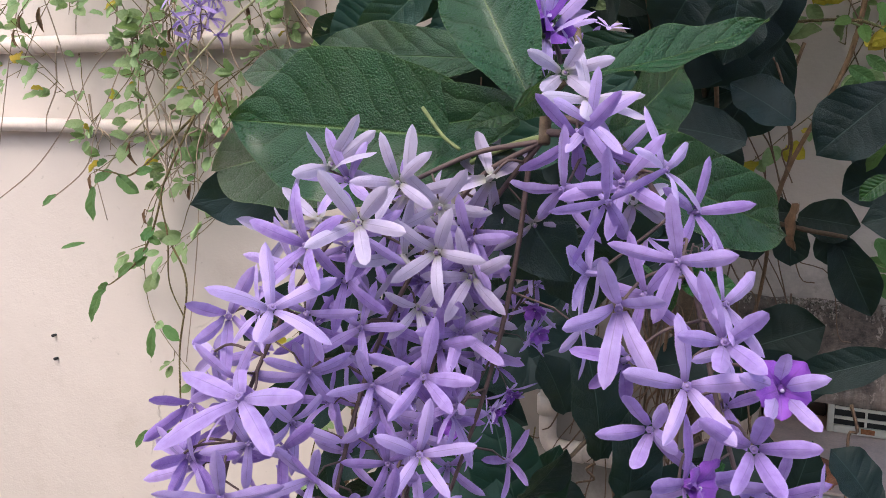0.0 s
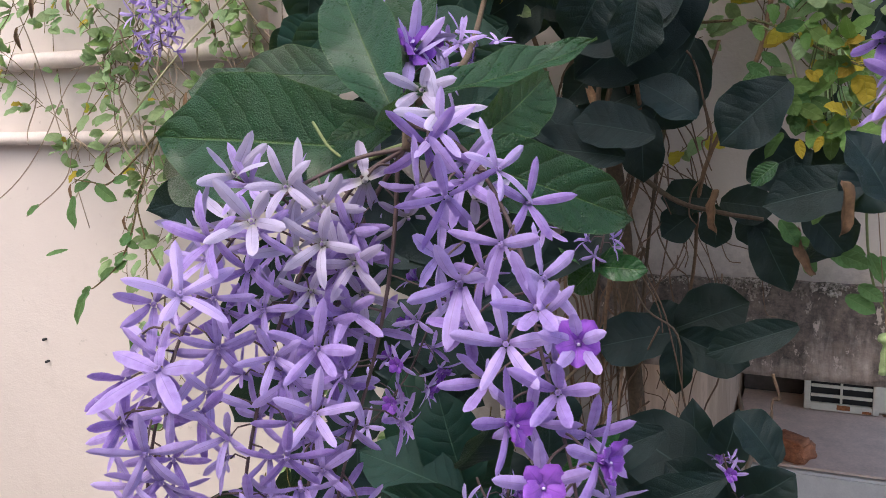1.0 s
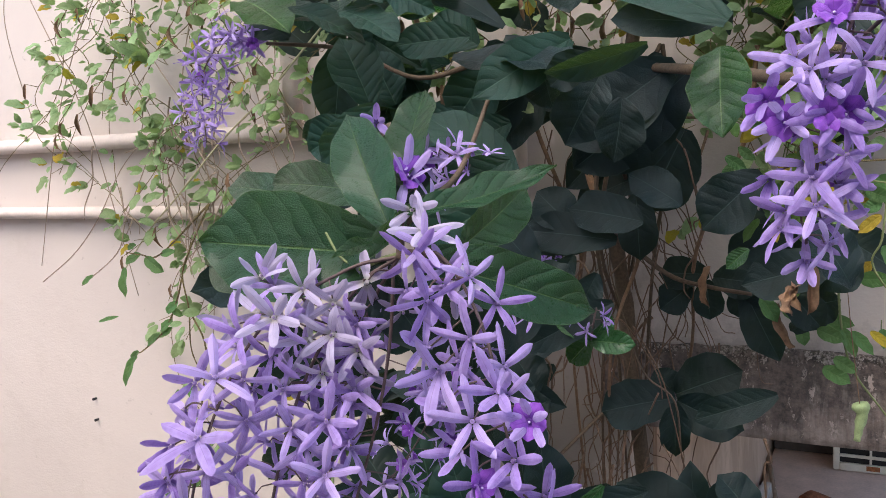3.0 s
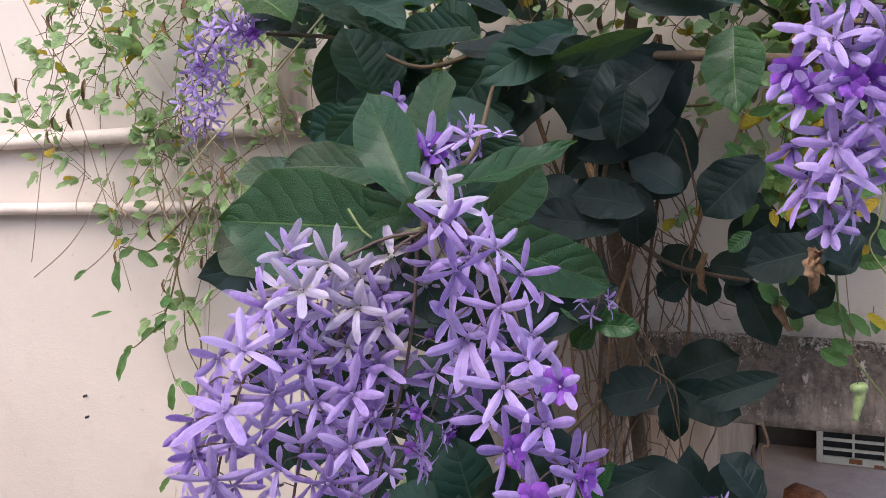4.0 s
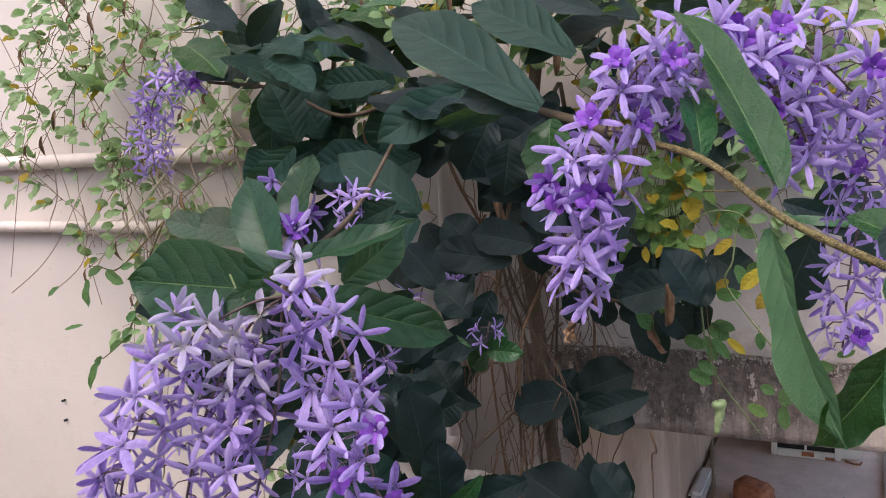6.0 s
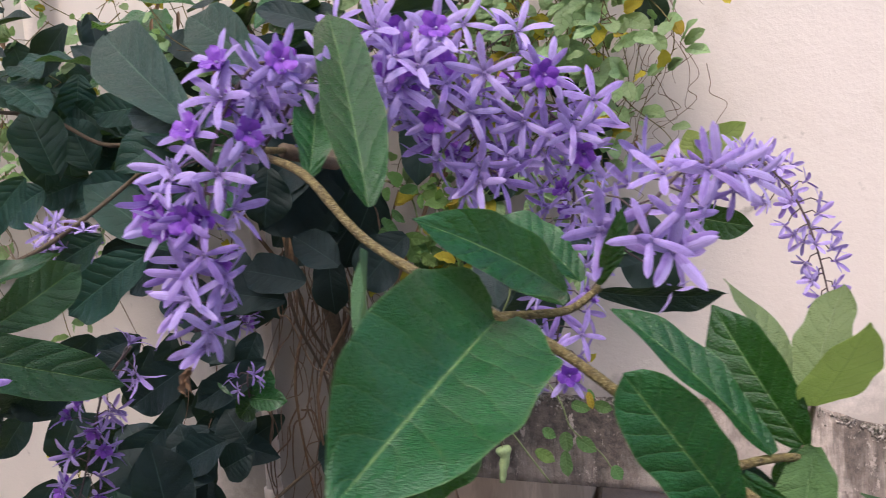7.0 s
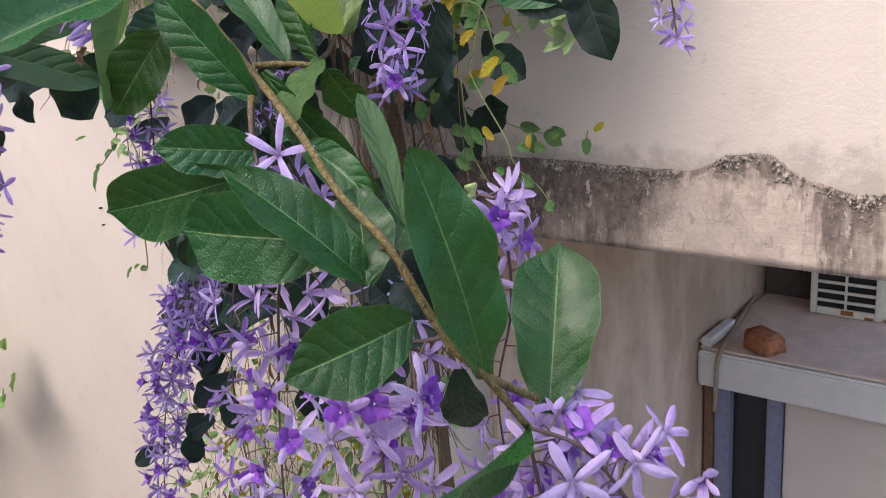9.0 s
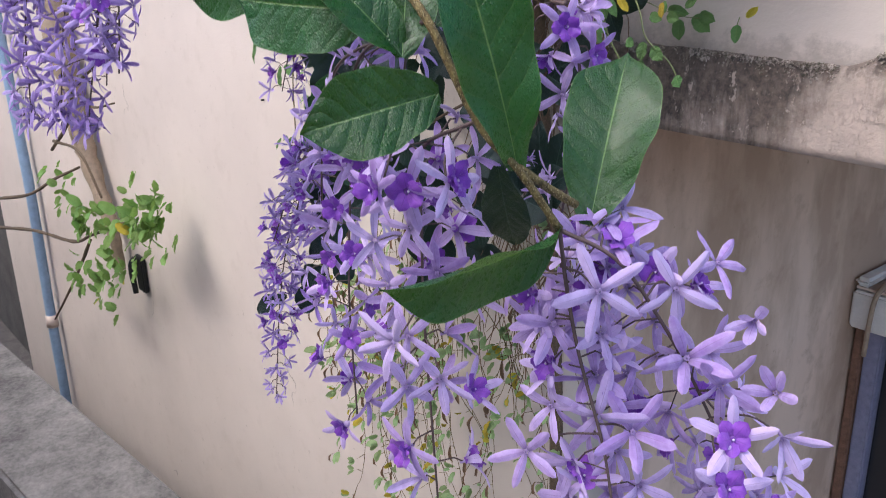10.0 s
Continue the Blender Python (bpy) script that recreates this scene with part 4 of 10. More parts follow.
leaf(near, (0.570, 0.401, 2.850), (0.563, 0.369, 2.957), 0.037, (0.92, -0.38, -0.06), 0.4, 0.45, 0.08, 1.1)
leaf(near, (0.577, 0.440, 2.818), (0.557, 0.486, 2.890), 0.045, (0.50, -0.70, 0.50), 0.25, 0.45, 0.05, 1.06)
leaf(near, (0.535, 0.368, 2.897), (0.511, 0.391, 2.934), 0.028, (0.59, -0.46, 0.66), 0.22, 0.35, 0.05, 0.85)
leaf(near, (0.533, 0.370, 2.898), (0.490, 0.335, 2.950), 0.030, (0.82, -0.26, 0.51), 0.4, 0.35, 0.05, 0.9)
leaf(near, (0.517, 0.367, 2.915), (0.448, 0.339, 2.919), 0.044, (0.38, -0.93, 0.01), 0.25, 0.35, 0.04, 0.85)
leaf(near, (0.456, 0.375, 2.938), (0.380, 0.343, 2.920), 0.040, (0.42, -0.89, -0.18), 0.25, 0.35, 0.05, 1.06)
leaf(near, (0.454, 0.384, 2.948), (0.427, 0.345, 2.955), 0.026, (0.82, -0.58, -0.01), 0.25, 0.35, 0.04, 0.85)
leaf(near, (0.442, 0.394, 2.970), (0.408, 0.395, 2.952), 0.022, (0.30, -0.60, 0.74), 0.35, 0.5, 0.06, 0.9, SHADE_LEAF)
leaf(near, (0.559, 0.368, 2.885), (0.536, 0.317, 2.873), 0.035, (0.86, -0.45, 0.26), 0.25, 0.4, 0.04, 0.85)
leaf(near, (0.580, 0.417, 2.821), (0.569, 0.328, 2.814), 0.045, (0.80, -0.14, -0.58), 0.45, 0.35, 0.06, 0.85)
leaf(near, (0.548, 0.410, 2.846), (0.518, 0.450, 2.792), 0.023, (0.49, -0.55, -0.68), 0.2, 0.5, 0.05, 0.9, SHADE_LEAF)
leaf(near, (0.537, 0.385, 2.909), (0.511, 0.430, 2.920), 0.025, (0.69, 0.23, 0.68), 0.2, 0.4, 0.05, 0.9)
leaf(near, (0.445, 0.400, 2.984), (0.481, 0.440, 2.915), 0.023, (0.49, -0.84, -0.23), 0.3, 0.5, 0.08, 0.9)
leaf(near, (0.468, 0.400, 2.951), (0.514, 0.400, 2.924), 0.019, (0.37, -0.68, 0.63), 0.35, 0.4, 0.1, 0.9)
leaf(near, (0.300, 0.437, 3.073), (0.232, 0.540, 3.174), 0.032, (0.45, -0.62, 0.55), 0.45, 0.3, 0.06, 0.71)
leaf(near, (0.296, 0.441, 3.054), (0.332, 0.381, 2.966), 0.035, (-0.66, -0.72, -0.20), 0.35, 0.3, 0.06, 0.95, LEAF_BACK, label="narrow leaf hanging with its veined back outwards")
leaf(near, (0.260, 0.460, 3.087), (0.245, 0.500, 3.132), 0.022, (0.60, -0.49, 0.63), 0.25, 0.4, 0.05, 0.9)
leaf(near, (0.348, 0.450, 3.054), (0.356, 0.430, 3.032), 0.017, (-0.07, -0.75, 0.66), 0.3, 0.4, 0.05, 0.9, SHADE_LEAF)
leaf(near, (0.527, 0.440, 2.902), (0.510, 0.440, 2.928), 0.021, (0.73, -0.49, 0.48), 0.3, 0.4, 0.05, 0.9)

# ---- branch behind the first cluster ----
mid = thing("vine_branch", "brown climbing branch with broad dark green wet leaves", "vine branch")
tube_part("stem", [(-0.004, 0.448, 3.006), (-0.005, 0.456, 3.022), (-0.005, 0.484, 3.032), (-0.030, 0.580, 3.046), (-0.075, 0.720, 3.085), (-0.120, 0.860, 3.135), (-0.150, 0.880, 3.141)], 0.0022, 0.0018, BARK, mid, 6, 7, 0.12)
tube_part("twig", [(-0.005, 0.449, 3.008), (-0.021, 0.458, 3.004), (-0.038, 0.462, 2.997)], 0.0016, 0.0012, GREENSTALK, mid, 5, 6, 0.1)
tube_part("twig", [(-0.003, 0.449, 3.010), (0.016, 0.448, 3.008), (0.033, 0.450, 2.995)], 0.0015, 0.0014, STALK, mid, 5, 6, 0.1)
tube_part("twig", [(-0.058, 0.460, 3.018), (-0.046, 0.452, 3.008), (-0.037, 0.448, 3.003)], 0.0008, 0.0007, GREENSTALK, mid, 4, 6, 0.1)
leaf(mid, (-0.037, 0.478, 3.004), (-0.149, 0.457, 3.012), 0.066, (0.10, -0.97, 0.22), 0.22, 0.35, 0.04, 0.78, WET_LEAF)
leaf(mid, (-0.018, 0.460, 3.017), (-0.285, 0.612, 2.970), 0.060, (-0.31, -0.89, 0.05), 0.25, 0.35, 0.05, 0.8, WET_LEAF)
leaf(mid, (-0.010, 0.450, 3.021), (-0.053, 0.481, 3.084), 0.035, (0.10, -0.86, 0.50), 0.3, 0.35, 0.04, 0.9, WET_LEAF)
leaf(mid, (-0.013, 0.470, 3.043), (-0.022, 0.520, 3.096), 0.030, (-0.04, -0.73, 0.68), 0.3, 0.3, 0.06, 0.85, WET_LEAF)
leaf(mid, (-0.003, 0.450, 3.030), (0.065, 0.504, 3.050), 0.023, (0.24, -0.58, 0.78), 0.45, -0.5, 0.08, 0.9, WET_LEAF)
leaf(mid, (-0.009, 0.430, 3.018), (-0.006, 0.470, 3.032), 0.016, (1.00, -0.07, -0.02), 0.3, 0.6, 0.08, 0.8, WET_LEAF)
leaf(mid, (-0.009, 0.430, 3.017), (-0.014, 0.400, 3.013), 0.009, (0.66, -0.21, 0.72), 0.35, 0.5, 0.1, 0.8, WET_LEAF)
leaf(mid, (0.006, 0.445, 3.007), (0.075, 0.535, 2.964), 0.037, (0.82, -0.55, 0.16), 0.25, 0.3, 0.06, 0.85, WET_LEAF)
leaf(mid, (0.008, 0.500, 3.006), (0.025, 0.560, 3.037), 0.034, (0.91, -0.36, 0.20), 0.25, 0.4, 0.05, 0.85, WET_LEAF)
leaf(mid, (-0.046, 0.500, 3.037), (-0.187, 0.580, 3.039), 0.033, (-0.46, -0.81, 0.36), 0.3, 0.35, 0.05, 0.85, WET_LEAF)
leaf(mid, (-0.136, 0.560, 3.029), (-0.280, 0.640, 3.034), 0.028, (-0.43, -0.80, 0.41), 0.3, 0.35, 0.05, 0.85, WET_LEAF)
leaf(mid, (-0.031, 0.460, 3.003), (0.001, 0.470, 2.951), 0.032, (0.19, -0.98, -0.07), 0.25, 0.4, 0.05, 0.8, SHADE_LEAF)
leaf(mid, (-0.010, 0.500, 2.963), (0.004, 0.500, 2.934), 0.032, (0.08, -1.00, 0.04), 0.25, 0.4, 0.05, 0.8, SHADE_LEAF)
leaf(mid, (-0.098, 0.480, 2.958), (-0.108, 0.480, 2.912), 0.032, (0.23, -0.97, -0.05), 0.25, 0.4, 0.05, 0.8, SHADE_LEAF)
leaf(mid, (-0.069, 0.490, 2.958), (-0.080, 0.500, 2.899), 0.039, (0.38, -0.90, -0.22), 0.25, 0.4, 0.05, 0.8, SHADE_LEAF)

# ---- the bush on the wall ----
tendril = thing("creeper_tendril", "long pale climbing tendril slung across the wall", "creeper stem")
tube_part("stem", [(-0.365, 0.930, 3.207), (-0.412, 0.940, 3.175), (-0.476, 0.950, 3.129), (-0.571, 0.970, 3.075), (-0.687, 1.000, 2.999), (-0.777, 1.030, 2.947), (-0.899, 1.090, 2.876)], 0.0014, 0.001, PALESTALK, tendril, 6, 6, 0.1)
pod = thing("seed_pod", "pale green seed pod hanging on a thread", "seed pod")
tube_part("thread", [(0.190, 0.880, 2.964), (0.197, 0.870, 2.890), (0.205, 0.870, 2.819)], 0.0004, 0.0004, DRY, pod)
tube_part("husk", [(0.205, 0.870, 2.821), (0.207, 0.870, 2.812), (0.205, 0.870, 2.801), (0.203, 0.870, 2.787)], 0.0062, 0.003, HUSK, pod, 4, 9, 0.5)
bush = thing("climbing_shrub", "dense old climbing vine against the wall, leaves coloured dark for its shade", "climbing plant")
tube_part("trunk", [(0.020, 1.060, 0.000), (-0.030, 1.050, 1.200), (0.000, 1.040, 2.200), (-0.039, 1.030, 2.792), (-0.045, 1.020, 2.893), (-0.048, 1.000, 2.977), (-0.032, 1.000, 3.094), (-0.016, 1.000, 3.205)], 0.011, 0.007, BARK, bush, 8, 9, 0.25)
tube_part("old_stem", [(-0.039, 1.060, 2.621), (-0.023, 1.044, 2.818), (-0.006, 1.016, 2.934), (0.008, 1.038, 3.052), (0.009, 1.000, 3.153)], 0.0016, 0.0026, BARK, bush, 5, 6, 0.2)
tube_part("old_stem", [(-0.105, 1.060, 2.595), (-0.103, 1.011, 2.822), (-0.099, 1.037, 2.932), (-0.099, 0.917, 3.059), (-0.166, 1.000, 3.170)], 0.0016, 0.0026, DRY, bush, 5, 6, 0.2)
tube_part("old_stem", [(-0.055, 1.060, 2.651), (-0.048, 1.003, 2.826), (-0.043, 0.922, 2.945), (-0.041, 0.933, 3.056), (-0.034, 1.000, 3.157)], 0.0016, 0.0026, BARK, bush, 5, 6, 0.2)
tube_part("old_stem", [(-0.077, 1.060, 2.621), (-0.041, 0.958, 2.835), (-0.025, 1.024, 2.933), (-0.014, 0.921, 3.054), (-0.090, 1.000, 3.163)], 0.0016, 0.0026, DRY, bush, 5, 6, 0.2)
tube_part("old_stem", [(-0.038, 1.060, 2.718), (-0.040, 1.036, 2.819), (-0.047, 0.947, 2.942), (-0.024, 0.932, 3.055), (0.007, 1.000, 3.153)], 0.0016, 0.0026, BARK, bush, 5, 6, 0.2)
tube_part("old_stem", [(-0.000, 1.060, 2.687), (0.027, 1.046, 2.820), (0.044, 0.990, 2.937), (0.091, 1.002, 3.048), (0.104, 1.000, 3.144)], 0.0016, 0.0026, DRY, bush, 5, 6, 0.2)
tube_part("old_stem", [(-0.085, 1.060, 2.629), (-0.075, 1.046, 2.816), (-0.033, 1.036, 2.932), (-0.031, 0.945, 3.055), (-0.112, 1.000, 3.165)], 0.0016, 0.0026, BARK, bush, 5, 6, 0.2)
tube_part("bough", [(-0.024, 1.000, 3.131), (-0.076, 0.930, 3.143), (-0.136, 0.880, 3.142), (-0.204, 0.850, 3.128), (-0.286, 0.850, 3.163), (-0.391, 0.850, 3.179)], 0.0032, 0.002, BARK, bush, 6, 8, 0.15)
tube_part("bough", [(-0.078, 0.970, 3.145), (0.028, 0.860, 3.122), (0.112, 0.740, 3.107), (0.176, 0.640, 3.093), (0.186, 0.560, 3.102)], 0.004, 0.005, BARK, bush, 6, 8, 0.15)
tube_part("bough", [(-0.050, 1.000, 2.895), (-0.014, 0.980, 2.805), (0.028, 0.950, 2.781), (0.033, 0.970, 2.702), (0.073, 0.950, 2.646)], 0.0012, 0.0008, BARK, bush, 6, 7, 0.15)
tube_part("bough", [(-0.045, 1.020, 2.765), (-0.095, 0.900, 2.713), (-0.143, 0.820, 2.651), (-0.151, 0.800, 2.586)], 0.0022, 0.0018, BARK, bush, 6, 7, 0.15)
tube_part("bough", [(-0.049, 1.000, 2.956), (0.014, 0.980, 2.912), (0.059, 0.980, 2.899), (0.101, 0.980, 2.893)], 0.003, 0.002, BARK, bush, 6, 7, 0.15)
leaf(bush, (-0.018, 0.780, 3.145), (-0.084, 0.720, 3.098), 0.047, (0.50, -0.80, 0.32), 0.25, 0.4, 0.05, 0.95, TEAL_LEAF, fine=False)
leaf(bush, (0.057, 0.740, 3.132), (-0.014, 0.700, 3.113), 0.027, (0.51, -0.63, -0.59), 0.25, 0.4, 0.05, 0.95, TEAL_LEAF, fine=False)
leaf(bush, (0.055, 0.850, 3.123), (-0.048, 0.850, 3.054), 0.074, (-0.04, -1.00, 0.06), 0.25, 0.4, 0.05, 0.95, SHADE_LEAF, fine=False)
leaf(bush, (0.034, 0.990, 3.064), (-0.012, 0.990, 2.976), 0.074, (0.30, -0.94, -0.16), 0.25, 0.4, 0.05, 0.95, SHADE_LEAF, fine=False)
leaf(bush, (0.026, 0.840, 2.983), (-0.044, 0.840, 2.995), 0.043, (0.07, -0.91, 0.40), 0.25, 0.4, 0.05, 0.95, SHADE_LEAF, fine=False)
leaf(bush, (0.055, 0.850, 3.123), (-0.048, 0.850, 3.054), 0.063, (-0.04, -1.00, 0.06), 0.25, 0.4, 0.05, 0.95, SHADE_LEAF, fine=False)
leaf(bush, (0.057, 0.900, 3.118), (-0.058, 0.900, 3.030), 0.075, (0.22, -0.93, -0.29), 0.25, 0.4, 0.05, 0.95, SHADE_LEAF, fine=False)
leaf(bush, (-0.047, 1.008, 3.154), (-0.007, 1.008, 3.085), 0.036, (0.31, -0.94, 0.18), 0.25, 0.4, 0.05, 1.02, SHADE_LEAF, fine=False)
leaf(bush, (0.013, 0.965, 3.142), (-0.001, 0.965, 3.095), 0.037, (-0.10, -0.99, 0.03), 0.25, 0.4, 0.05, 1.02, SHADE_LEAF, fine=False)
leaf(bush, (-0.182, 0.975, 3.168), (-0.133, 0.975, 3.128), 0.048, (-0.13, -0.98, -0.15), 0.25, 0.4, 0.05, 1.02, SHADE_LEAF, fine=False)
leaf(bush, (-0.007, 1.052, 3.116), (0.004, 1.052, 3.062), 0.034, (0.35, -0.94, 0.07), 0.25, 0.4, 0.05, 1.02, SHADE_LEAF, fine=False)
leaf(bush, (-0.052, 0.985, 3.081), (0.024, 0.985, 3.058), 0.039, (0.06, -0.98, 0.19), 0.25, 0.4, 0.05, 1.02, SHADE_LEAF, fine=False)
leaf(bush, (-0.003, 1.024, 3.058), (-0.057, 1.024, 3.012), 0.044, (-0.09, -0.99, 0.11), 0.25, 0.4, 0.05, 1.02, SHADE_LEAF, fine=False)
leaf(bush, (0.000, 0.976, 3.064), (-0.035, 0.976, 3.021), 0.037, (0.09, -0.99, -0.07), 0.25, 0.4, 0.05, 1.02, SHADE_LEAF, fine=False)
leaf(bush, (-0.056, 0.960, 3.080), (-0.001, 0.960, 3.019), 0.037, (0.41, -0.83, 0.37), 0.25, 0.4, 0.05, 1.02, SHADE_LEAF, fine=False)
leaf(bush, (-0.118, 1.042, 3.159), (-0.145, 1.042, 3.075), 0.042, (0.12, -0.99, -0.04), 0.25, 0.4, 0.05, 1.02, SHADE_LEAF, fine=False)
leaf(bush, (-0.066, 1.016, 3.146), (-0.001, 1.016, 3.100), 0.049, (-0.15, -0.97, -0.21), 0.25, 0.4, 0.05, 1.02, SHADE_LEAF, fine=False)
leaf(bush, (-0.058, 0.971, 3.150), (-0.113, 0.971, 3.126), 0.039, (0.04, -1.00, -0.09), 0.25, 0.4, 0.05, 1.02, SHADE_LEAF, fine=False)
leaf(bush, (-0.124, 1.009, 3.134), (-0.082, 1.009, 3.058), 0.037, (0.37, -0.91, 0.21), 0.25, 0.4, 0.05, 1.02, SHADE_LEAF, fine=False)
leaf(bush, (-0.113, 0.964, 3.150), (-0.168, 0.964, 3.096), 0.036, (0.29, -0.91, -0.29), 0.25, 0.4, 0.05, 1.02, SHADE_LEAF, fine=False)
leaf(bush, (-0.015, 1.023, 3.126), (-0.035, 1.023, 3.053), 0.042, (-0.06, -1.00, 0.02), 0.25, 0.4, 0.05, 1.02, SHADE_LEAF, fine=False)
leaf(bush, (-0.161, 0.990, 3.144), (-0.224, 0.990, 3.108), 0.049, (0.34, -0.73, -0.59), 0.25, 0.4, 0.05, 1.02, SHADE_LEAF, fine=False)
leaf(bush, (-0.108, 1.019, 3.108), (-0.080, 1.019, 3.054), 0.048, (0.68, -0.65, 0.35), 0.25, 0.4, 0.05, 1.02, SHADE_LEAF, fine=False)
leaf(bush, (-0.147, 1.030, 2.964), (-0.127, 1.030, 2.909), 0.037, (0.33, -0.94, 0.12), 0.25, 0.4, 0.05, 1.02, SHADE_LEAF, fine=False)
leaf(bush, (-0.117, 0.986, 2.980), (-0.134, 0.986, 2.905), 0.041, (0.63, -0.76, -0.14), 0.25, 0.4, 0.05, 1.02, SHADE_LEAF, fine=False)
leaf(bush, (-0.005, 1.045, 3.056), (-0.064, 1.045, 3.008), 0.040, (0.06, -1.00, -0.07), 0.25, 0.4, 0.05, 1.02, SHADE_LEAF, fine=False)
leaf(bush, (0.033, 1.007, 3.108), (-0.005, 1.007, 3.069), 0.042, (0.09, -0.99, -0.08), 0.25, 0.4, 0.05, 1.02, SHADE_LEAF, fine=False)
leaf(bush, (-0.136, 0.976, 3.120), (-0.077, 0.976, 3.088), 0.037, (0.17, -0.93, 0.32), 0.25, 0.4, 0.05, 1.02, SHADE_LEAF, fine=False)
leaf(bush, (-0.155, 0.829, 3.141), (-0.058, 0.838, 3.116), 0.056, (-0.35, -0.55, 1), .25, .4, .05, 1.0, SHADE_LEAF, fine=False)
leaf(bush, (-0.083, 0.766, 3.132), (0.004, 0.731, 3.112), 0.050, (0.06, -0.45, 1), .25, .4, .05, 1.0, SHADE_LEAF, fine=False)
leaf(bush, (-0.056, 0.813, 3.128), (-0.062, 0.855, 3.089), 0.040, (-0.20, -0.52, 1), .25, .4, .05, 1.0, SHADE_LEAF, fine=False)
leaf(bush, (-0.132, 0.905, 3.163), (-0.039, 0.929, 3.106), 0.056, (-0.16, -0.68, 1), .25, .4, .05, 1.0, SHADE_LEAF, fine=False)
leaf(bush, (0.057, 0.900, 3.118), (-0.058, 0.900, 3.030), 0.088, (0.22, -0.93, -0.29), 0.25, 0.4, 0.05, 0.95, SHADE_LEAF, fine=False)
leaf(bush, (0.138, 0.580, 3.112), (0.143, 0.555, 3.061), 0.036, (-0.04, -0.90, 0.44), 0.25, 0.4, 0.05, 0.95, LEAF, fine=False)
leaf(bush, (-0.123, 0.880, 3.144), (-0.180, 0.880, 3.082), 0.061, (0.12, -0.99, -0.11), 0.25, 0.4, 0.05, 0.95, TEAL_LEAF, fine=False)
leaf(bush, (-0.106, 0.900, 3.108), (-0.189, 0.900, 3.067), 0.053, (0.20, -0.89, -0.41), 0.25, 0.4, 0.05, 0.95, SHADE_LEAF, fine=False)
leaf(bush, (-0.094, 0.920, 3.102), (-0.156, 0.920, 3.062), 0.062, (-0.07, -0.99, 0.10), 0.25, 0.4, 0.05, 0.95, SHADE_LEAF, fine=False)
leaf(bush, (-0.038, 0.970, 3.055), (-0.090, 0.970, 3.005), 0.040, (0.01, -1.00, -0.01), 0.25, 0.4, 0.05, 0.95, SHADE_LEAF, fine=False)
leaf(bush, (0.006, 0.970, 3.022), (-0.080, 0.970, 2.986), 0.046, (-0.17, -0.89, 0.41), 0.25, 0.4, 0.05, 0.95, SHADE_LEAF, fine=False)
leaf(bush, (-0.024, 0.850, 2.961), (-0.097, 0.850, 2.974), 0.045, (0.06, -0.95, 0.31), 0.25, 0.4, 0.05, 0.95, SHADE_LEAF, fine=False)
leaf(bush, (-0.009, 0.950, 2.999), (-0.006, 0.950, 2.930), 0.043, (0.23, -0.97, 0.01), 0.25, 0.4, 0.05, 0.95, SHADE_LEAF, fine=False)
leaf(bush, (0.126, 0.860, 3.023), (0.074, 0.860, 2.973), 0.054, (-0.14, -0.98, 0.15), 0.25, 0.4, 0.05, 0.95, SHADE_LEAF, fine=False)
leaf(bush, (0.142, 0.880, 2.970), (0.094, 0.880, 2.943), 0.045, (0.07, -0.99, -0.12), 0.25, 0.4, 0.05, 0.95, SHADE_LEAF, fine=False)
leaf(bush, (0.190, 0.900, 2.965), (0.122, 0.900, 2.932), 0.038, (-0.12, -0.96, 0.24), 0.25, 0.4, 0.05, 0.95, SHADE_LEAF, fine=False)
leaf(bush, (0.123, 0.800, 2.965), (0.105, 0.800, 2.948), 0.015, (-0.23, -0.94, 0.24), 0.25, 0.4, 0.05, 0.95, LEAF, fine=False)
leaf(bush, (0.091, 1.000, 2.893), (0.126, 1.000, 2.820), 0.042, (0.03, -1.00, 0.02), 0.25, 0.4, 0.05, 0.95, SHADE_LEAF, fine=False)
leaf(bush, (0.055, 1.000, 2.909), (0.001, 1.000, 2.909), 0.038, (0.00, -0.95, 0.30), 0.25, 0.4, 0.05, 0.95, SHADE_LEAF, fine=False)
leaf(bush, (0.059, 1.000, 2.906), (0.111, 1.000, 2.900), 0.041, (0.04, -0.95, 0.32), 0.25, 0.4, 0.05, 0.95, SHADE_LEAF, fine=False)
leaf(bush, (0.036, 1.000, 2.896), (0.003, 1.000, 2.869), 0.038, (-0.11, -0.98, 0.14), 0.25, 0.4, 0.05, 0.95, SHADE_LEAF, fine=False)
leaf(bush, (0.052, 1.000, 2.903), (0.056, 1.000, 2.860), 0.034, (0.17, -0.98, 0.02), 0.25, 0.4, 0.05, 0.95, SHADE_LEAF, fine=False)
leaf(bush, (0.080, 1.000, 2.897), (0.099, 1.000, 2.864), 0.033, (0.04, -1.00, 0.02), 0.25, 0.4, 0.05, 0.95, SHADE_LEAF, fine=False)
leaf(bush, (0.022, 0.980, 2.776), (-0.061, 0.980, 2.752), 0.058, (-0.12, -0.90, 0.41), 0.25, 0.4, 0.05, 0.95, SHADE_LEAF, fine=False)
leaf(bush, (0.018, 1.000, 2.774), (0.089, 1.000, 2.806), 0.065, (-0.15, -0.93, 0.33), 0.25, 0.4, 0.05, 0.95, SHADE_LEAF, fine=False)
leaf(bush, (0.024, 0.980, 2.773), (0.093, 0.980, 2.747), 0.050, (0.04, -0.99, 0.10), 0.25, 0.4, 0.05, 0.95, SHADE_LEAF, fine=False)
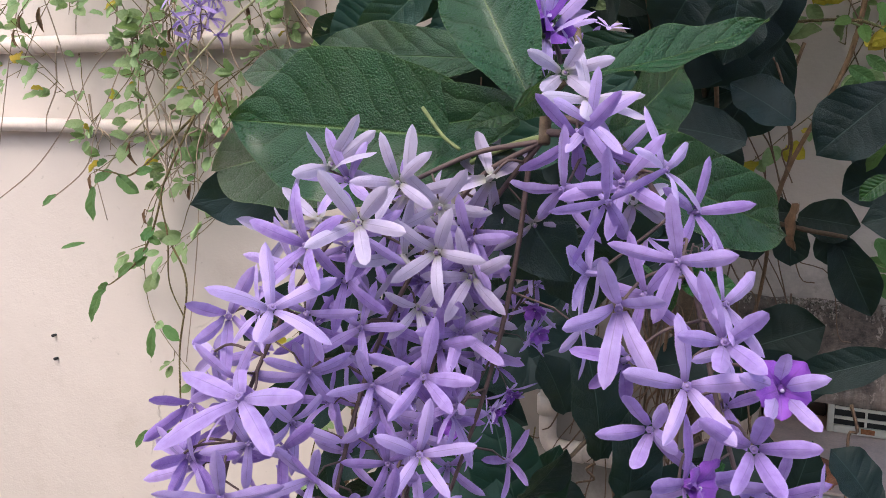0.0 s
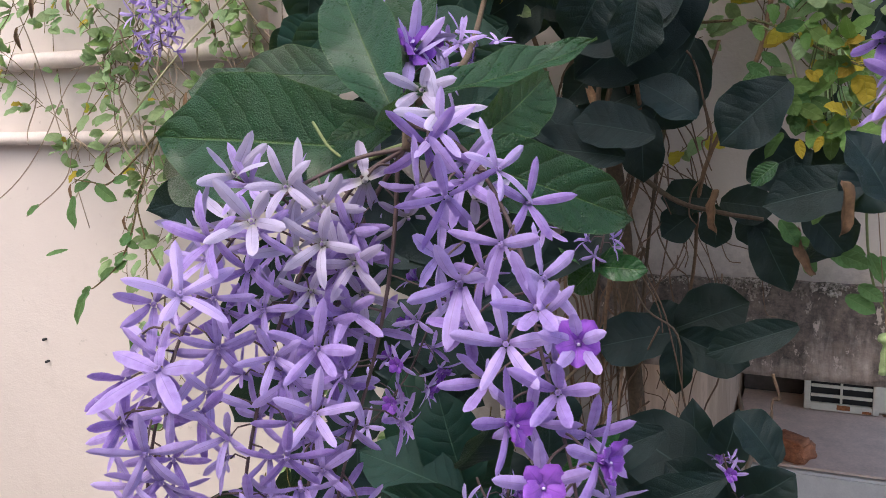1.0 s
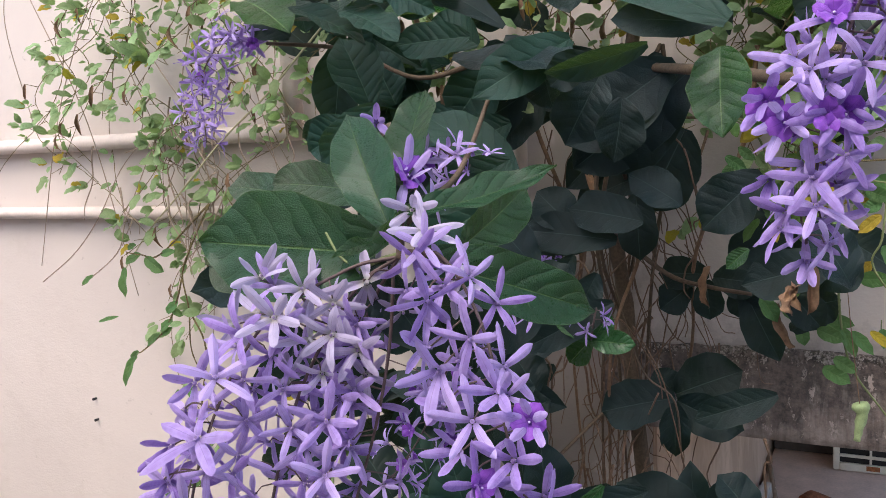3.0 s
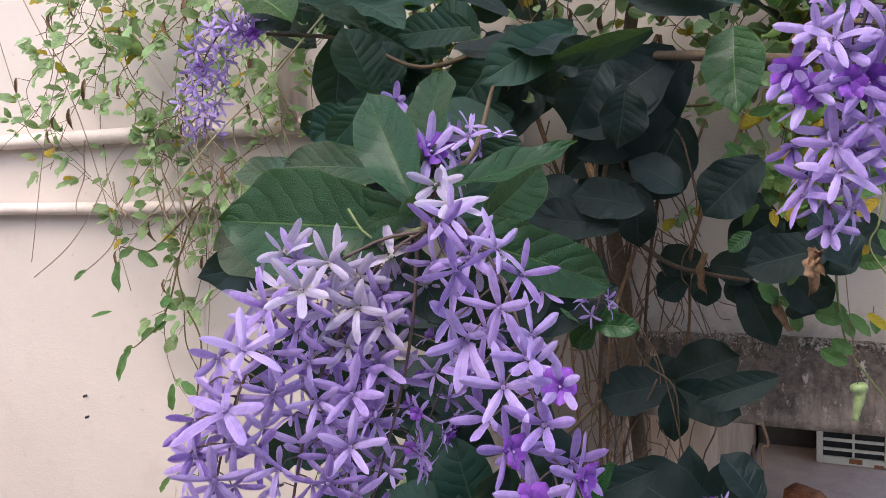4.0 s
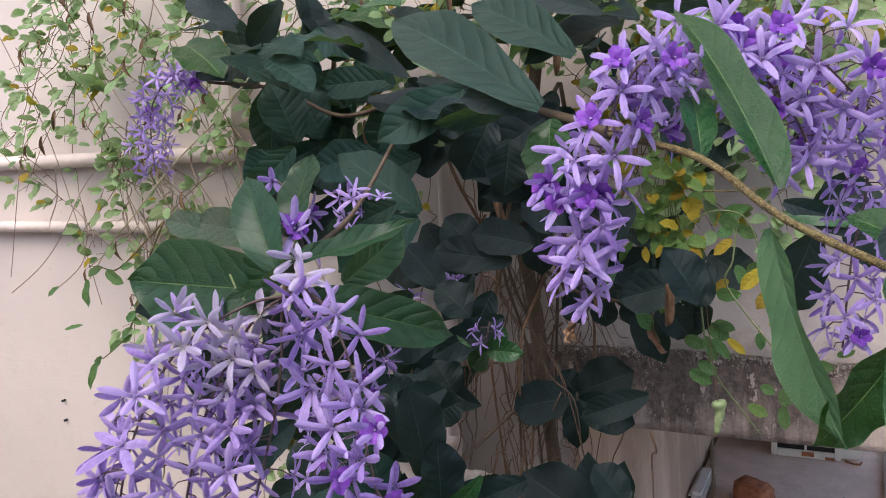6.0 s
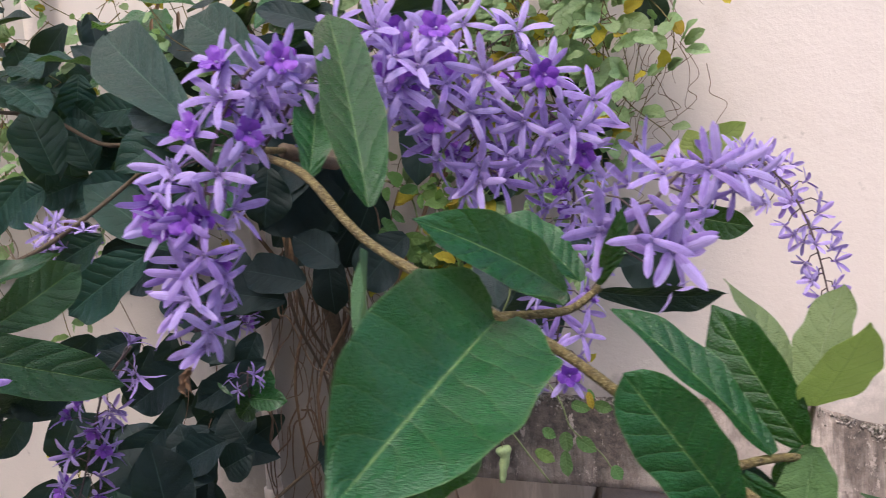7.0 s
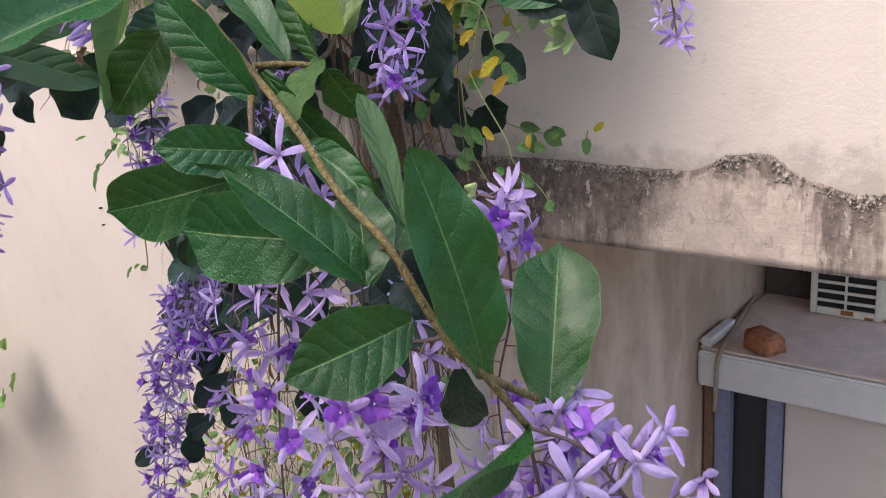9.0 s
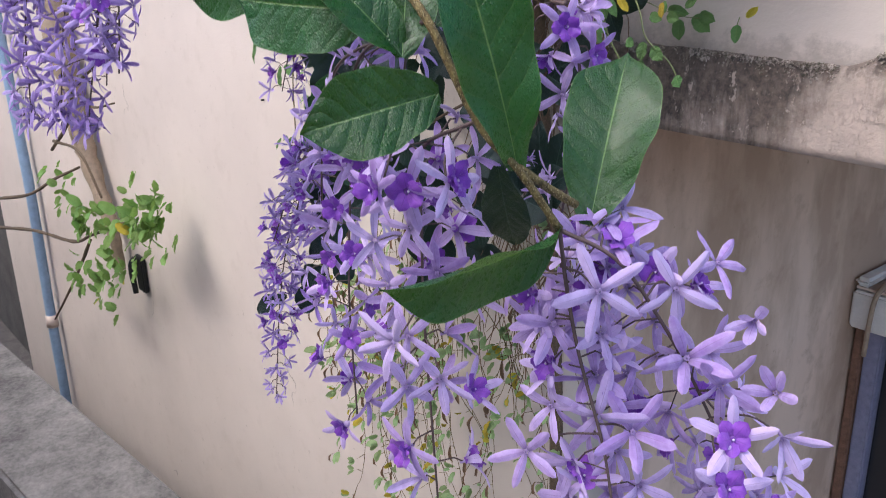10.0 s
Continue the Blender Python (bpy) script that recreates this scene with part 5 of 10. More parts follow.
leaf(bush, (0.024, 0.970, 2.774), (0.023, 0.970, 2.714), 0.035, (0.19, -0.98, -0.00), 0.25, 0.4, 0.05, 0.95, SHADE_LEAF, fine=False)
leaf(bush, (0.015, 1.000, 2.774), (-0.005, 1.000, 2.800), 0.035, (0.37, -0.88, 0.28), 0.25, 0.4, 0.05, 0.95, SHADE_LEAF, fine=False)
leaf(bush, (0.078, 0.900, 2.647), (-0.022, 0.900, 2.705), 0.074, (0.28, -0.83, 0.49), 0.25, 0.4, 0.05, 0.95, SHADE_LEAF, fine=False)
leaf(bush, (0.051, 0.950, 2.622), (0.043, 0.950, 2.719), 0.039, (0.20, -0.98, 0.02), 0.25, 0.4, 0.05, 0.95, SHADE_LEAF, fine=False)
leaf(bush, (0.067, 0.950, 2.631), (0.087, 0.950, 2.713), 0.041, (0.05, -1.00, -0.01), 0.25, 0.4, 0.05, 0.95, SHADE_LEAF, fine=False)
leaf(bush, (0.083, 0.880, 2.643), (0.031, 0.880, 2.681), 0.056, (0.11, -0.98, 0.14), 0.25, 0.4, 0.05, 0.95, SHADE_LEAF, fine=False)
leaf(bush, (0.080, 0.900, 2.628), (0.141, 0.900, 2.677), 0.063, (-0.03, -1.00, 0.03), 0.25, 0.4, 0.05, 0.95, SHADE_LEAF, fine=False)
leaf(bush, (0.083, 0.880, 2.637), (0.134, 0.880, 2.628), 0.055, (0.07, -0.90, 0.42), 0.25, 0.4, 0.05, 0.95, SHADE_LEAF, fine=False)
leaf(bush, (0.081, 0.880, 2.636), (0.011, 0.880, 2.614), 0.060, (-0.16, -0.86, 0.49), 0.25, 0.4, 0.05, 0.95, SHADE_LEAF, fine=False)
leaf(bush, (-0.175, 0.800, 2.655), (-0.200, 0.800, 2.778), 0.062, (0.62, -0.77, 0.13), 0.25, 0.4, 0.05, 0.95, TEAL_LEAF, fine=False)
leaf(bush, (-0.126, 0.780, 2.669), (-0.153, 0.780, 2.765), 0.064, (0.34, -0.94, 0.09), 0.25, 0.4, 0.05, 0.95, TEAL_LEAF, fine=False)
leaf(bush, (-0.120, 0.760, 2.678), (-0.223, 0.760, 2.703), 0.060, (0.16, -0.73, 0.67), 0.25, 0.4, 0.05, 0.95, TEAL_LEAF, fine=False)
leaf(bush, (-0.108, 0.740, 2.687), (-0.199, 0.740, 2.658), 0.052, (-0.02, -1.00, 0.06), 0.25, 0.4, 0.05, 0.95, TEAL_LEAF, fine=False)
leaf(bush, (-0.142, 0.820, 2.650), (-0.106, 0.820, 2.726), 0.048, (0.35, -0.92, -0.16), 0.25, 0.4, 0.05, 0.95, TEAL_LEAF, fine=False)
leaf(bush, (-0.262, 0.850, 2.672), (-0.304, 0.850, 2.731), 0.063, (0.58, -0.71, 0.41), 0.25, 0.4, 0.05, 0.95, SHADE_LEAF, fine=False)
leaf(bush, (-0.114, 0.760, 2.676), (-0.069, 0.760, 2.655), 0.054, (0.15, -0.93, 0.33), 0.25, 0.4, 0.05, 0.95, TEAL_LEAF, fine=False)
leaf(bush, (-0.171, 0.750, 2.657), (-0.220, 0.750, 2.618), 0.056, (-0.05, -1.00, 0.06), 0.25, 0.4, 0.05, 0.95, SHADE_LEAF, fine=False)
leaf(bush, (-0.188, 0.860, 2.771), (-0.228, 0.860, 2.822), 0.053, (0.50, -0.78, 0.39), 0.25, 0.4, 0.05, 0.95, SHADE_LEAF, fine=False)
leaf(bush, (-0.154, 0.880, 2.768), (-0.173, 0.880, 2.820), 0.046, (0.26, -0.96, 0.10), 0.25, 0.4, 0.05, 0.95, SHADE_LEAF, fine=False)
leaf(bush, (-0.196, 0.880, 2.792), (-0.141, 0.880, 2.755), 0.054, (0.14, -0.97, 0.20), 0.25, 0.4, 0.05, 0.95, SHADE_LEAF, fine=False)
leaf(bush, (-0.134, 0.900, 2.764), (-0.092, 0.900, 2.786), 0.046, (-0.04, -1.00, 0.08), 0.25, 0.4, 0.05, 0.95, SHADE_LEAF, fine=False)
leaf(bush, (-0.113, 0.920, 2.787), (-0.139, 0.920, 2.826), 0.048, (0.49, -0.81, 0.33), 0.25, 0.4, 0.05, 0.95, SHADE_LEAF, fine=False)
leaf(bush, (-0.004, 0.780, 2.884), (-0.040, 0.780, 2.904), 0.020, (0.26, -0.84, 0.47), 0.25, 0.4, 0.05, 0.95, LEAF, fine=False)
leaf(bush, (-0.007, 0.780, 2.884), (0.033, 0.780, 2.883), 0.023, (0.01, -0.93, 0.37), 0.25, 0.4, 0.05, 0.95, LEAF, fine=False)
leaf(bush, (-0.011, 0.800, 2.881), (0.005, 0.800, 2.906), 0.023, (0.22, -0.96, -0.14), 0.25, 0.4, 0.05, 0.95, LEAF, fine=False)
leaf(bush, (-0.013, 0.800, 2.880), (-0.034, 0.800, 2.857), 0.026, (-0.08, -0.99, 0.07), 0.25, 0.4, 0.05, 0.95, LEAF, fine=False)
leaf(bush, (-0.063, 0.800, 2.942), (-0.106, 0.800, 2.989), 0.042, (0.39, -0.85, 0.36), 0.25, 0.4, 0.05, 0.95, SHADE_LEAF, fine=False)
leaf(bush, (-0.042, 0.850, 2.973), (-0.080, 0.850, 3.011), 0.044, (0.33, -0.88, 0.33), 0.25, 0.4, 0.05, 0.95, SHADE_LEAF, fine=False)
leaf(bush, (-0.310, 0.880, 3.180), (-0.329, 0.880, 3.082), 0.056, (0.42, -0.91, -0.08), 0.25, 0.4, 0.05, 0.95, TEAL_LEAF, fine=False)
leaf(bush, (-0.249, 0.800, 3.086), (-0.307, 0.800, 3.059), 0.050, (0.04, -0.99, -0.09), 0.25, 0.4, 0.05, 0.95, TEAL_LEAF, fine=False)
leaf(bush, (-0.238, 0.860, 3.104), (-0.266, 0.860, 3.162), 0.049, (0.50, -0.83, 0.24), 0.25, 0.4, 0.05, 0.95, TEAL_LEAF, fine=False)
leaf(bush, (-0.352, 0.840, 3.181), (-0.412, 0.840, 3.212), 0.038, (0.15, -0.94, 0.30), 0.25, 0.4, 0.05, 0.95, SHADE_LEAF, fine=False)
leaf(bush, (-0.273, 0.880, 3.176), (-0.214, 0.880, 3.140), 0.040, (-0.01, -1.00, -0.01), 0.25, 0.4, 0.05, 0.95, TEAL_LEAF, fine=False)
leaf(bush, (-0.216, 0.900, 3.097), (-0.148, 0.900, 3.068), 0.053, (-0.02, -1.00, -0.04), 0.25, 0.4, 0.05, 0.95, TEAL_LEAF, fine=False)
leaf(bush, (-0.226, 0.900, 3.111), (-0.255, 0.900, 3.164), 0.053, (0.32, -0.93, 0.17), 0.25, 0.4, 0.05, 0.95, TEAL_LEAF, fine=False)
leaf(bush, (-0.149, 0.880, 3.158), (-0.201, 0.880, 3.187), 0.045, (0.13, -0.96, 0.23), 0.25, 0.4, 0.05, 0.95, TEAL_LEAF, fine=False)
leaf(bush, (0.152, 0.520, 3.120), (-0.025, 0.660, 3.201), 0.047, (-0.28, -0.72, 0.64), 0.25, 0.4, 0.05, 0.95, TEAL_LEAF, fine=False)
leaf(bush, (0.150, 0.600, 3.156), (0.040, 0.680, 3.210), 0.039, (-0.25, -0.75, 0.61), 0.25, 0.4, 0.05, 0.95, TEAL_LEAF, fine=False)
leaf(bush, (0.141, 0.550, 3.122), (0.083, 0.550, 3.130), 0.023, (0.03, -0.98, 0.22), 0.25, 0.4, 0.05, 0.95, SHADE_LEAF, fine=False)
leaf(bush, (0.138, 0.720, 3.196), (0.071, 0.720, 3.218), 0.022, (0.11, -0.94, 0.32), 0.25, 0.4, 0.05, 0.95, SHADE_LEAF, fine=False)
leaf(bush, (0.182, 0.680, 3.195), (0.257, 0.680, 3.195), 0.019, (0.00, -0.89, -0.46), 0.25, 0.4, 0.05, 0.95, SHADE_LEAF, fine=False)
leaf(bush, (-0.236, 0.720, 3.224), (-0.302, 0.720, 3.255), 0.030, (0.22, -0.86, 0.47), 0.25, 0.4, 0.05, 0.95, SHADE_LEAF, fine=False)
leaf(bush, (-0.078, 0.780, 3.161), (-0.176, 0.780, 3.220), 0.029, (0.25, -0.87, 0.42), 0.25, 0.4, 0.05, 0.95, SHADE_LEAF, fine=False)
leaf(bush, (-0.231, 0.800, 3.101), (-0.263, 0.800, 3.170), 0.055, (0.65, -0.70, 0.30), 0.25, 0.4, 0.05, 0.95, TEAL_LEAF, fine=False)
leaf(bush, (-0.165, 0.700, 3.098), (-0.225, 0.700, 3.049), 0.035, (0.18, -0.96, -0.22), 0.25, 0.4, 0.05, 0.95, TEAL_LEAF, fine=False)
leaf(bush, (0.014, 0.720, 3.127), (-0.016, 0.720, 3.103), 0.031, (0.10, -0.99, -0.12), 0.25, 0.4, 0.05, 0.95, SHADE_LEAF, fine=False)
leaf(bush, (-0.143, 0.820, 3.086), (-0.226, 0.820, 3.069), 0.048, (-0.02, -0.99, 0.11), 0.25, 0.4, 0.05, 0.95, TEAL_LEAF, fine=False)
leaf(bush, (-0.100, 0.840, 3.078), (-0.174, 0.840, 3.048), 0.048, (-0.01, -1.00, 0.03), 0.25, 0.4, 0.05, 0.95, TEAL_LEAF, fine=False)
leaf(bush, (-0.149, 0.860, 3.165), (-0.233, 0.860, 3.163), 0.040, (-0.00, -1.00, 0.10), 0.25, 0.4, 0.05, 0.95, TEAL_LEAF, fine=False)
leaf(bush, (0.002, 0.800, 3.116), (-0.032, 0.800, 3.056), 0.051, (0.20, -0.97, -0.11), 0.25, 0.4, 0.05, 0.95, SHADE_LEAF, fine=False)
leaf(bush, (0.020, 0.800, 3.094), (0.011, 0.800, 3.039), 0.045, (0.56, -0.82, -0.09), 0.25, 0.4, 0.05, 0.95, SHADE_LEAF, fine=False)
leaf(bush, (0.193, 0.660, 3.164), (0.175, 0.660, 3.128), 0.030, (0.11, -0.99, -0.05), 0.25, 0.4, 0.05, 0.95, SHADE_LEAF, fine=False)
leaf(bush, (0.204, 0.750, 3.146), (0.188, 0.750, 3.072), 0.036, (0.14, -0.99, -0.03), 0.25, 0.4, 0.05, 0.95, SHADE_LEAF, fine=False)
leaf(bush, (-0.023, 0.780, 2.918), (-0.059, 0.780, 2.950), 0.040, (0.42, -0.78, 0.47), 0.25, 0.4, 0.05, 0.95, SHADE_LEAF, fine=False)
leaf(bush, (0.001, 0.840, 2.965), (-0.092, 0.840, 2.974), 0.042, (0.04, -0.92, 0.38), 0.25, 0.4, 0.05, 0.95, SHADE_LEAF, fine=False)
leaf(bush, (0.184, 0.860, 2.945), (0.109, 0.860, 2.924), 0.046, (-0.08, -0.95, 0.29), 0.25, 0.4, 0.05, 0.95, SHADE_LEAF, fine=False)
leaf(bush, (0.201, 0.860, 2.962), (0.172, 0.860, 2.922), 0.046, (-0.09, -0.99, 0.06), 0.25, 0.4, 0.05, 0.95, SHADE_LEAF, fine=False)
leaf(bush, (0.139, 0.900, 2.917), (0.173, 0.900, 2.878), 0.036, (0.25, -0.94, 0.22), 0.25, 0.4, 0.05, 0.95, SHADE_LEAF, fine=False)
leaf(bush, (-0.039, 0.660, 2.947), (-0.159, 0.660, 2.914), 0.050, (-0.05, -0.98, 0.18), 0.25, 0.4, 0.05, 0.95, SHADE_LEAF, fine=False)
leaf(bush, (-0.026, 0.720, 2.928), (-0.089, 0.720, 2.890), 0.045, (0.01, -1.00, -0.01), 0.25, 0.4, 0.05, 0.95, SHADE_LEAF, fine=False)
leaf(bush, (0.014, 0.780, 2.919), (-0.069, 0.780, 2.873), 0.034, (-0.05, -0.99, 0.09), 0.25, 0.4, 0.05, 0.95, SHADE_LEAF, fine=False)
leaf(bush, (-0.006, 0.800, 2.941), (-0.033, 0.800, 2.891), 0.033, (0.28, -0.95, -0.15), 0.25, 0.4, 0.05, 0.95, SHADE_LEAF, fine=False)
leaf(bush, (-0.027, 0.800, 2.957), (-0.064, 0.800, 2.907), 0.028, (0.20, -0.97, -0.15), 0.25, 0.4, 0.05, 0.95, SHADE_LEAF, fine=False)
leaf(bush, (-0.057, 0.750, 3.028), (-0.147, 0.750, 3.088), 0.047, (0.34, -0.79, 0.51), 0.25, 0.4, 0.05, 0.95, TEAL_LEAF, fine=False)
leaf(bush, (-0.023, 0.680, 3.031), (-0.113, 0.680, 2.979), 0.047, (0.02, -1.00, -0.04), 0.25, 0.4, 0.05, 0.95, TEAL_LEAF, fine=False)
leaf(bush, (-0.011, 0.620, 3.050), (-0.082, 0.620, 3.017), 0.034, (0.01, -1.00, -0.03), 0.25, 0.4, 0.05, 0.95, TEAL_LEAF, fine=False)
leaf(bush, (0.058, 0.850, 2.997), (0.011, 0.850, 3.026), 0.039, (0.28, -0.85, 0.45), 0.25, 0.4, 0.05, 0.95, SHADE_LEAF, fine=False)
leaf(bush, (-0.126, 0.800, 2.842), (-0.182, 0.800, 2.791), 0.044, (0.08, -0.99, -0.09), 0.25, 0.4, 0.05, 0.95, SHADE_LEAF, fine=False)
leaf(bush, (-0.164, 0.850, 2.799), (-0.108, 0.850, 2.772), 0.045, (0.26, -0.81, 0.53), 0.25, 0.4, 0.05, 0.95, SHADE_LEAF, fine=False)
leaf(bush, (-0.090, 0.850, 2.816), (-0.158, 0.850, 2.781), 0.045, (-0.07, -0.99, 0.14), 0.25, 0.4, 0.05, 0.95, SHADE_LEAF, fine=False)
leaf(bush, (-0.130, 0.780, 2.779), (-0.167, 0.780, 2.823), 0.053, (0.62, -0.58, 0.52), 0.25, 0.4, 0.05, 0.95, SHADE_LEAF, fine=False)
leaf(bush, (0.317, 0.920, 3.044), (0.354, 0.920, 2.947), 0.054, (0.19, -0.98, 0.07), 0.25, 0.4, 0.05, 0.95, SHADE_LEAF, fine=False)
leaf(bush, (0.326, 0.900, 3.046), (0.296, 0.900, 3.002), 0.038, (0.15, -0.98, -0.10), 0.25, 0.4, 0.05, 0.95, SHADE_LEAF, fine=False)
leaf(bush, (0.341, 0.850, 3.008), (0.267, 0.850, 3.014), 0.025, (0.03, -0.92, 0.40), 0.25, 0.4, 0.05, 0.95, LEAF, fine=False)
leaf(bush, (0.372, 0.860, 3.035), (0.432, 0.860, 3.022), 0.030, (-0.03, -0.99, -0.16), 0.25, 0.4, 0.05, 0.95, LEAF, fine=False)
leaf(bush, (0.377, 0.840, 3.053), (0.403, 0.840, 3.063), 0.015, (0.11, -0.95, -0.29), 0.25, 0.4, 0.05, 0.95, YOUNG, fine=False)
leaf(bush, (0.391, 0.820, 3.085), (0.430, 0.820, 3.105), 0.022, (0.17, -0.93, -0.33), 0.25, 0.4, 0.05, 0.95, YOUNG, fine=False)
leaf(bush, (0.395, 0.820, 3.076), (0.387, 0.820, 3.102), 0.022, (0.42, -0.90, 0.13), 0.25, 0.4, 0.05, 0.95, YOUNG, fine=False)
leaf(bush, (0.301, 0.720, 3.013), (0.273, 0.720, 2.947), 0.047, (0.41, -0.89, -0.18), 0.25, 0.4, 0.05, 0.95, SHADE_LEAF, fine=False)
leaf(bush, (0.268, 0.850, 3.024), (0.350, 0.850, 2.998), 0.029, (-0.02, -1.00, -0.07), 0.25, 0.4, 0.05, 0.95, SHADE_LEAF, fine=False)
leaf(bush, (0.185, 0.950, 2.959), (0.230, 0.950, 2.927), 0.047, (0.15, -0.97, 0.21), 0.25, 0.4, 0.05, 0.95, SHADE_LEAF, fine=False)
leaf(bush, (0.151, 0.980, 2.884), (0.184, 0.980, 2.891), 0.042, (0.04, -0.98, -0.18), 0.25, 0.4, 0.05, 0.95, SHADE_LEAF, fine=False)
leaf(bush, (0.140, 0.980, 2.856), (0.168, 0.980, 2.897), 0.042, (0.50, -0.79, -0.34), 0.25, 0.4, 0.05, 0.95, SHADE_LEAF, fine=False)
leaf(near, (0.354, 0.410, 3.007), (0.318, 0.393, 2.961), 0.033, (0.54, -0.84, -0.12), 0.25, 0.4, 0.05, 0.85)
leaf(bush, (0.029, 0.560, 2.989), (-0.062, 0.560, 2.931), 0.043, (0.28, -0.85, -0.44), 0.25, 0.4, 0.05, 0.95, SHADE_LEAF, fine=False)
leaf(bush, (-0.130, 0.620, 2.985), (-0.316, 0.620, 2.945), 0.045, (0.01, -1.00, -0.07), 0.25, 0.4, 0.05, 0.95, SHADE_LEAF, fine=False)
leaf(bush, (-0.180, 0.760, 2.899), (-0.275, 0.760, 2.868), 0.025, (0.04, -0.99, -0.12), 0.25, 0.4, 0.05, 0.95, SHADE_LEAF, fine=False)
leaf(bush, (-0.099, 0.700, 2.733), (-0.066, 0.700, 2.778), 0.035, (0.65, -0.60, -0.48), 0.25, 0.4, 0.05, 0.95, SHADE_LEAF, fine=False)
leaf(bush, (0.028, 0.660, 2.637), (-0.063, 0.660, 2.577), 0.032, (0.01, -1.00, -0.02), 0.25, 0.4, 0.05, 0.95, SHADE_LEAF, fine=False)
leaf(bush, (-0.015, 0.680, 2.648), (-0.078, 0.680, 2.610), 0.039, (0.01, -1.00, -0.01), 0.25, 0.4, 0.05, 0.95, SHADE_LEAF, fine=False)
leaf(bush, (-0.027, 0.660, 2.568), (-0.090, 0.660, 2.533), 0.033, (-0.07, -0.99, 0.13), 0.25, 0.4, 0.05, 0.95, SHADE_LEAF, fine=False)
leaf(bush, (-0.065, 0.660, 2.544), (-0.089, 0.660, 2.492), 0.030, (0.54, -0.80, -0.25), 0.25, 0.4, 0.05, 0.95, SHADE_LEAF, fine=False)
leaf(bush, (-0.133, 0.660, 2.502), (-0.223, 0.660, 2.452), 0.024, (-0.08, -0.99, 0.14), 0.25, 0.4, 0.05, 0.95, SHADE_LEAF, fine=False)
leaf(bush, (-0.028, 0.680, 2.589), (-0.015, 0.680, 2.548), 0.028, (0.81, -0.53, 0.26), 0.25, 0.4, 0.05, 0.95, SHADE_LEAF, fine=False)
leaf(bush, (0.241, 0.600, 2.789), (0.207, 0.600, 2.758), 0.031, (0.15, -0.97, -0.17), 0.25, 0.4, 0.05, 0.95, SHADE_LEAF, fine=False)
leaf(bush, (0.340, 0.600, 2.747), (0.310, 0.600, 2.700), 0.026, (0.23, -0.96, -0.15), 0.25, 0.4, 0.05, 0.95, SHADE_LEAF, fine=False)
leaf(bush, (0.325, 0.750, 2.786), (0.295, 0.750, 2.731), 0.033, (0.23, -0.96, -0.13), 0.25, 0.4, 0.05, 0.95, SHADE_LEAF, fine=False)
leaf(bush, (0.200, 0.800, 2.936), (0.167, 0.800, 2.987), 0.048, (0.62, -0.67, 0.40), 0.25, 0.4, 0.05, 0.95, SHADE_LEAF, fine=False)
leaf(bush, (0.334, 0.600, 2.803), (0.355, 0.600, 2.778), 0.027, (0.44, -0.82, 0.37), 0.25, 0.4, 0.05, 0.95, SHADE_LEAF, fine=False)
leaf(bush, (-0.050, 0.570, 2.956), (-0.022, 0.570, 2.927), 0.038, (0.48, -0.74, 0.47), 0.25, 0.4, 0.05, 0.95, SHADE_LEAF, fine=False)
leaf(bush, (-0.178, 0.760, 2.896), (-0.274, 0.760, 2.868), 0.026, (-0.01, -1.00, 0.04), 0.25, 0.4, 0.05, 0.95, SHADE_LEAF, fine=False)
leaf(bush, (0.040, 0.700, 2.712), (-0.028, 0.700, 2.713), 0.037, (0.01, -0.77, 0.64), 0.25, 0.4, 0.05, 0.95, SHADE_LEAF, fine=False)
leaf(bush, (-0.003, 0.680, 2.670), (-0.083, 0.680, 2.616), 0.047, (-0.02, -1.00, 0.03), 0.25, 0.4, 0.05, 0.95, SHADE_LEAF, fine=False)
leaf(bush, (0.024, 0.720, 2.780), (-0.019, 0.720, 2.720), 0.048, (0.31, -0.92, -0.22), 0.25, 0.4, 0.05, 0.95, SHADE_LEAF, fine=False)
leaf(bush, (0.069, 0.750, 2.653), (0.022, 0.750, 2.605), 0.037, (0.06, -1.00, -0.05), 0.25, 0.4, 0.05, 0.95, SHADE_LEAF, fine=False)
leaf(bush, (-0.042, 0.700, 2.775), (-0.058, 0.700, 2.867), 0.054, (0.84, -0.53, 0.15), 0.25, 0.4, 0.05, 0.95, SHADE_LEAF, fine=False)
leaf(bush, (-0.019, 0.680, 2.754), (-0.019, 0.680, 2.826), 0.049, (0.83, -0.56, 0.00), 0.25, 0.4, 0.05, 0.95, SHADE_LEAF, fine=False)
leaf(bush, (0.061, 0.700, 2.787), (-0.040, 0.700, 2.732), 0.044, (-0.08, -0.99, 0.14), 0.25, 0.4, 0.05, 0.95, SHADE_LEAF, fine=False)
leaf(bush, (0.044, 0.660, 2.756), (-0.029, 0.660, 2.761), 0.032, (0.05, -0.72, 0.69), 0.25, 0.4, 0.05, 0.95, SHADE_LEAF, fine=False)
leaf(bush, (0.041, 0.700, 2.738), (-0.022, 0.700, 2.702), 0.038, (-0.10, -0.98, 0.17), 0.25, 0.4, 0.05, 0.95, SHADE_LEAF, fine=False)
leaf(bush, (0.132, 0.780, 2.737), (0.100, 0.780, 2.776), 0.039, (0.58, -0.66, 0.48), 0.25, 0.4, 0.05, 0.95, SHADE_LEAF, fine=False)
leaf(bush, (0.097, 0.760, 2.730), (-0.000, 0.760, 2.676), 0.038, (-0.13, -0.96, 0.23), 0.25, 0.4, 0.05, 0.95, SHADE_LEAF, fine=False)
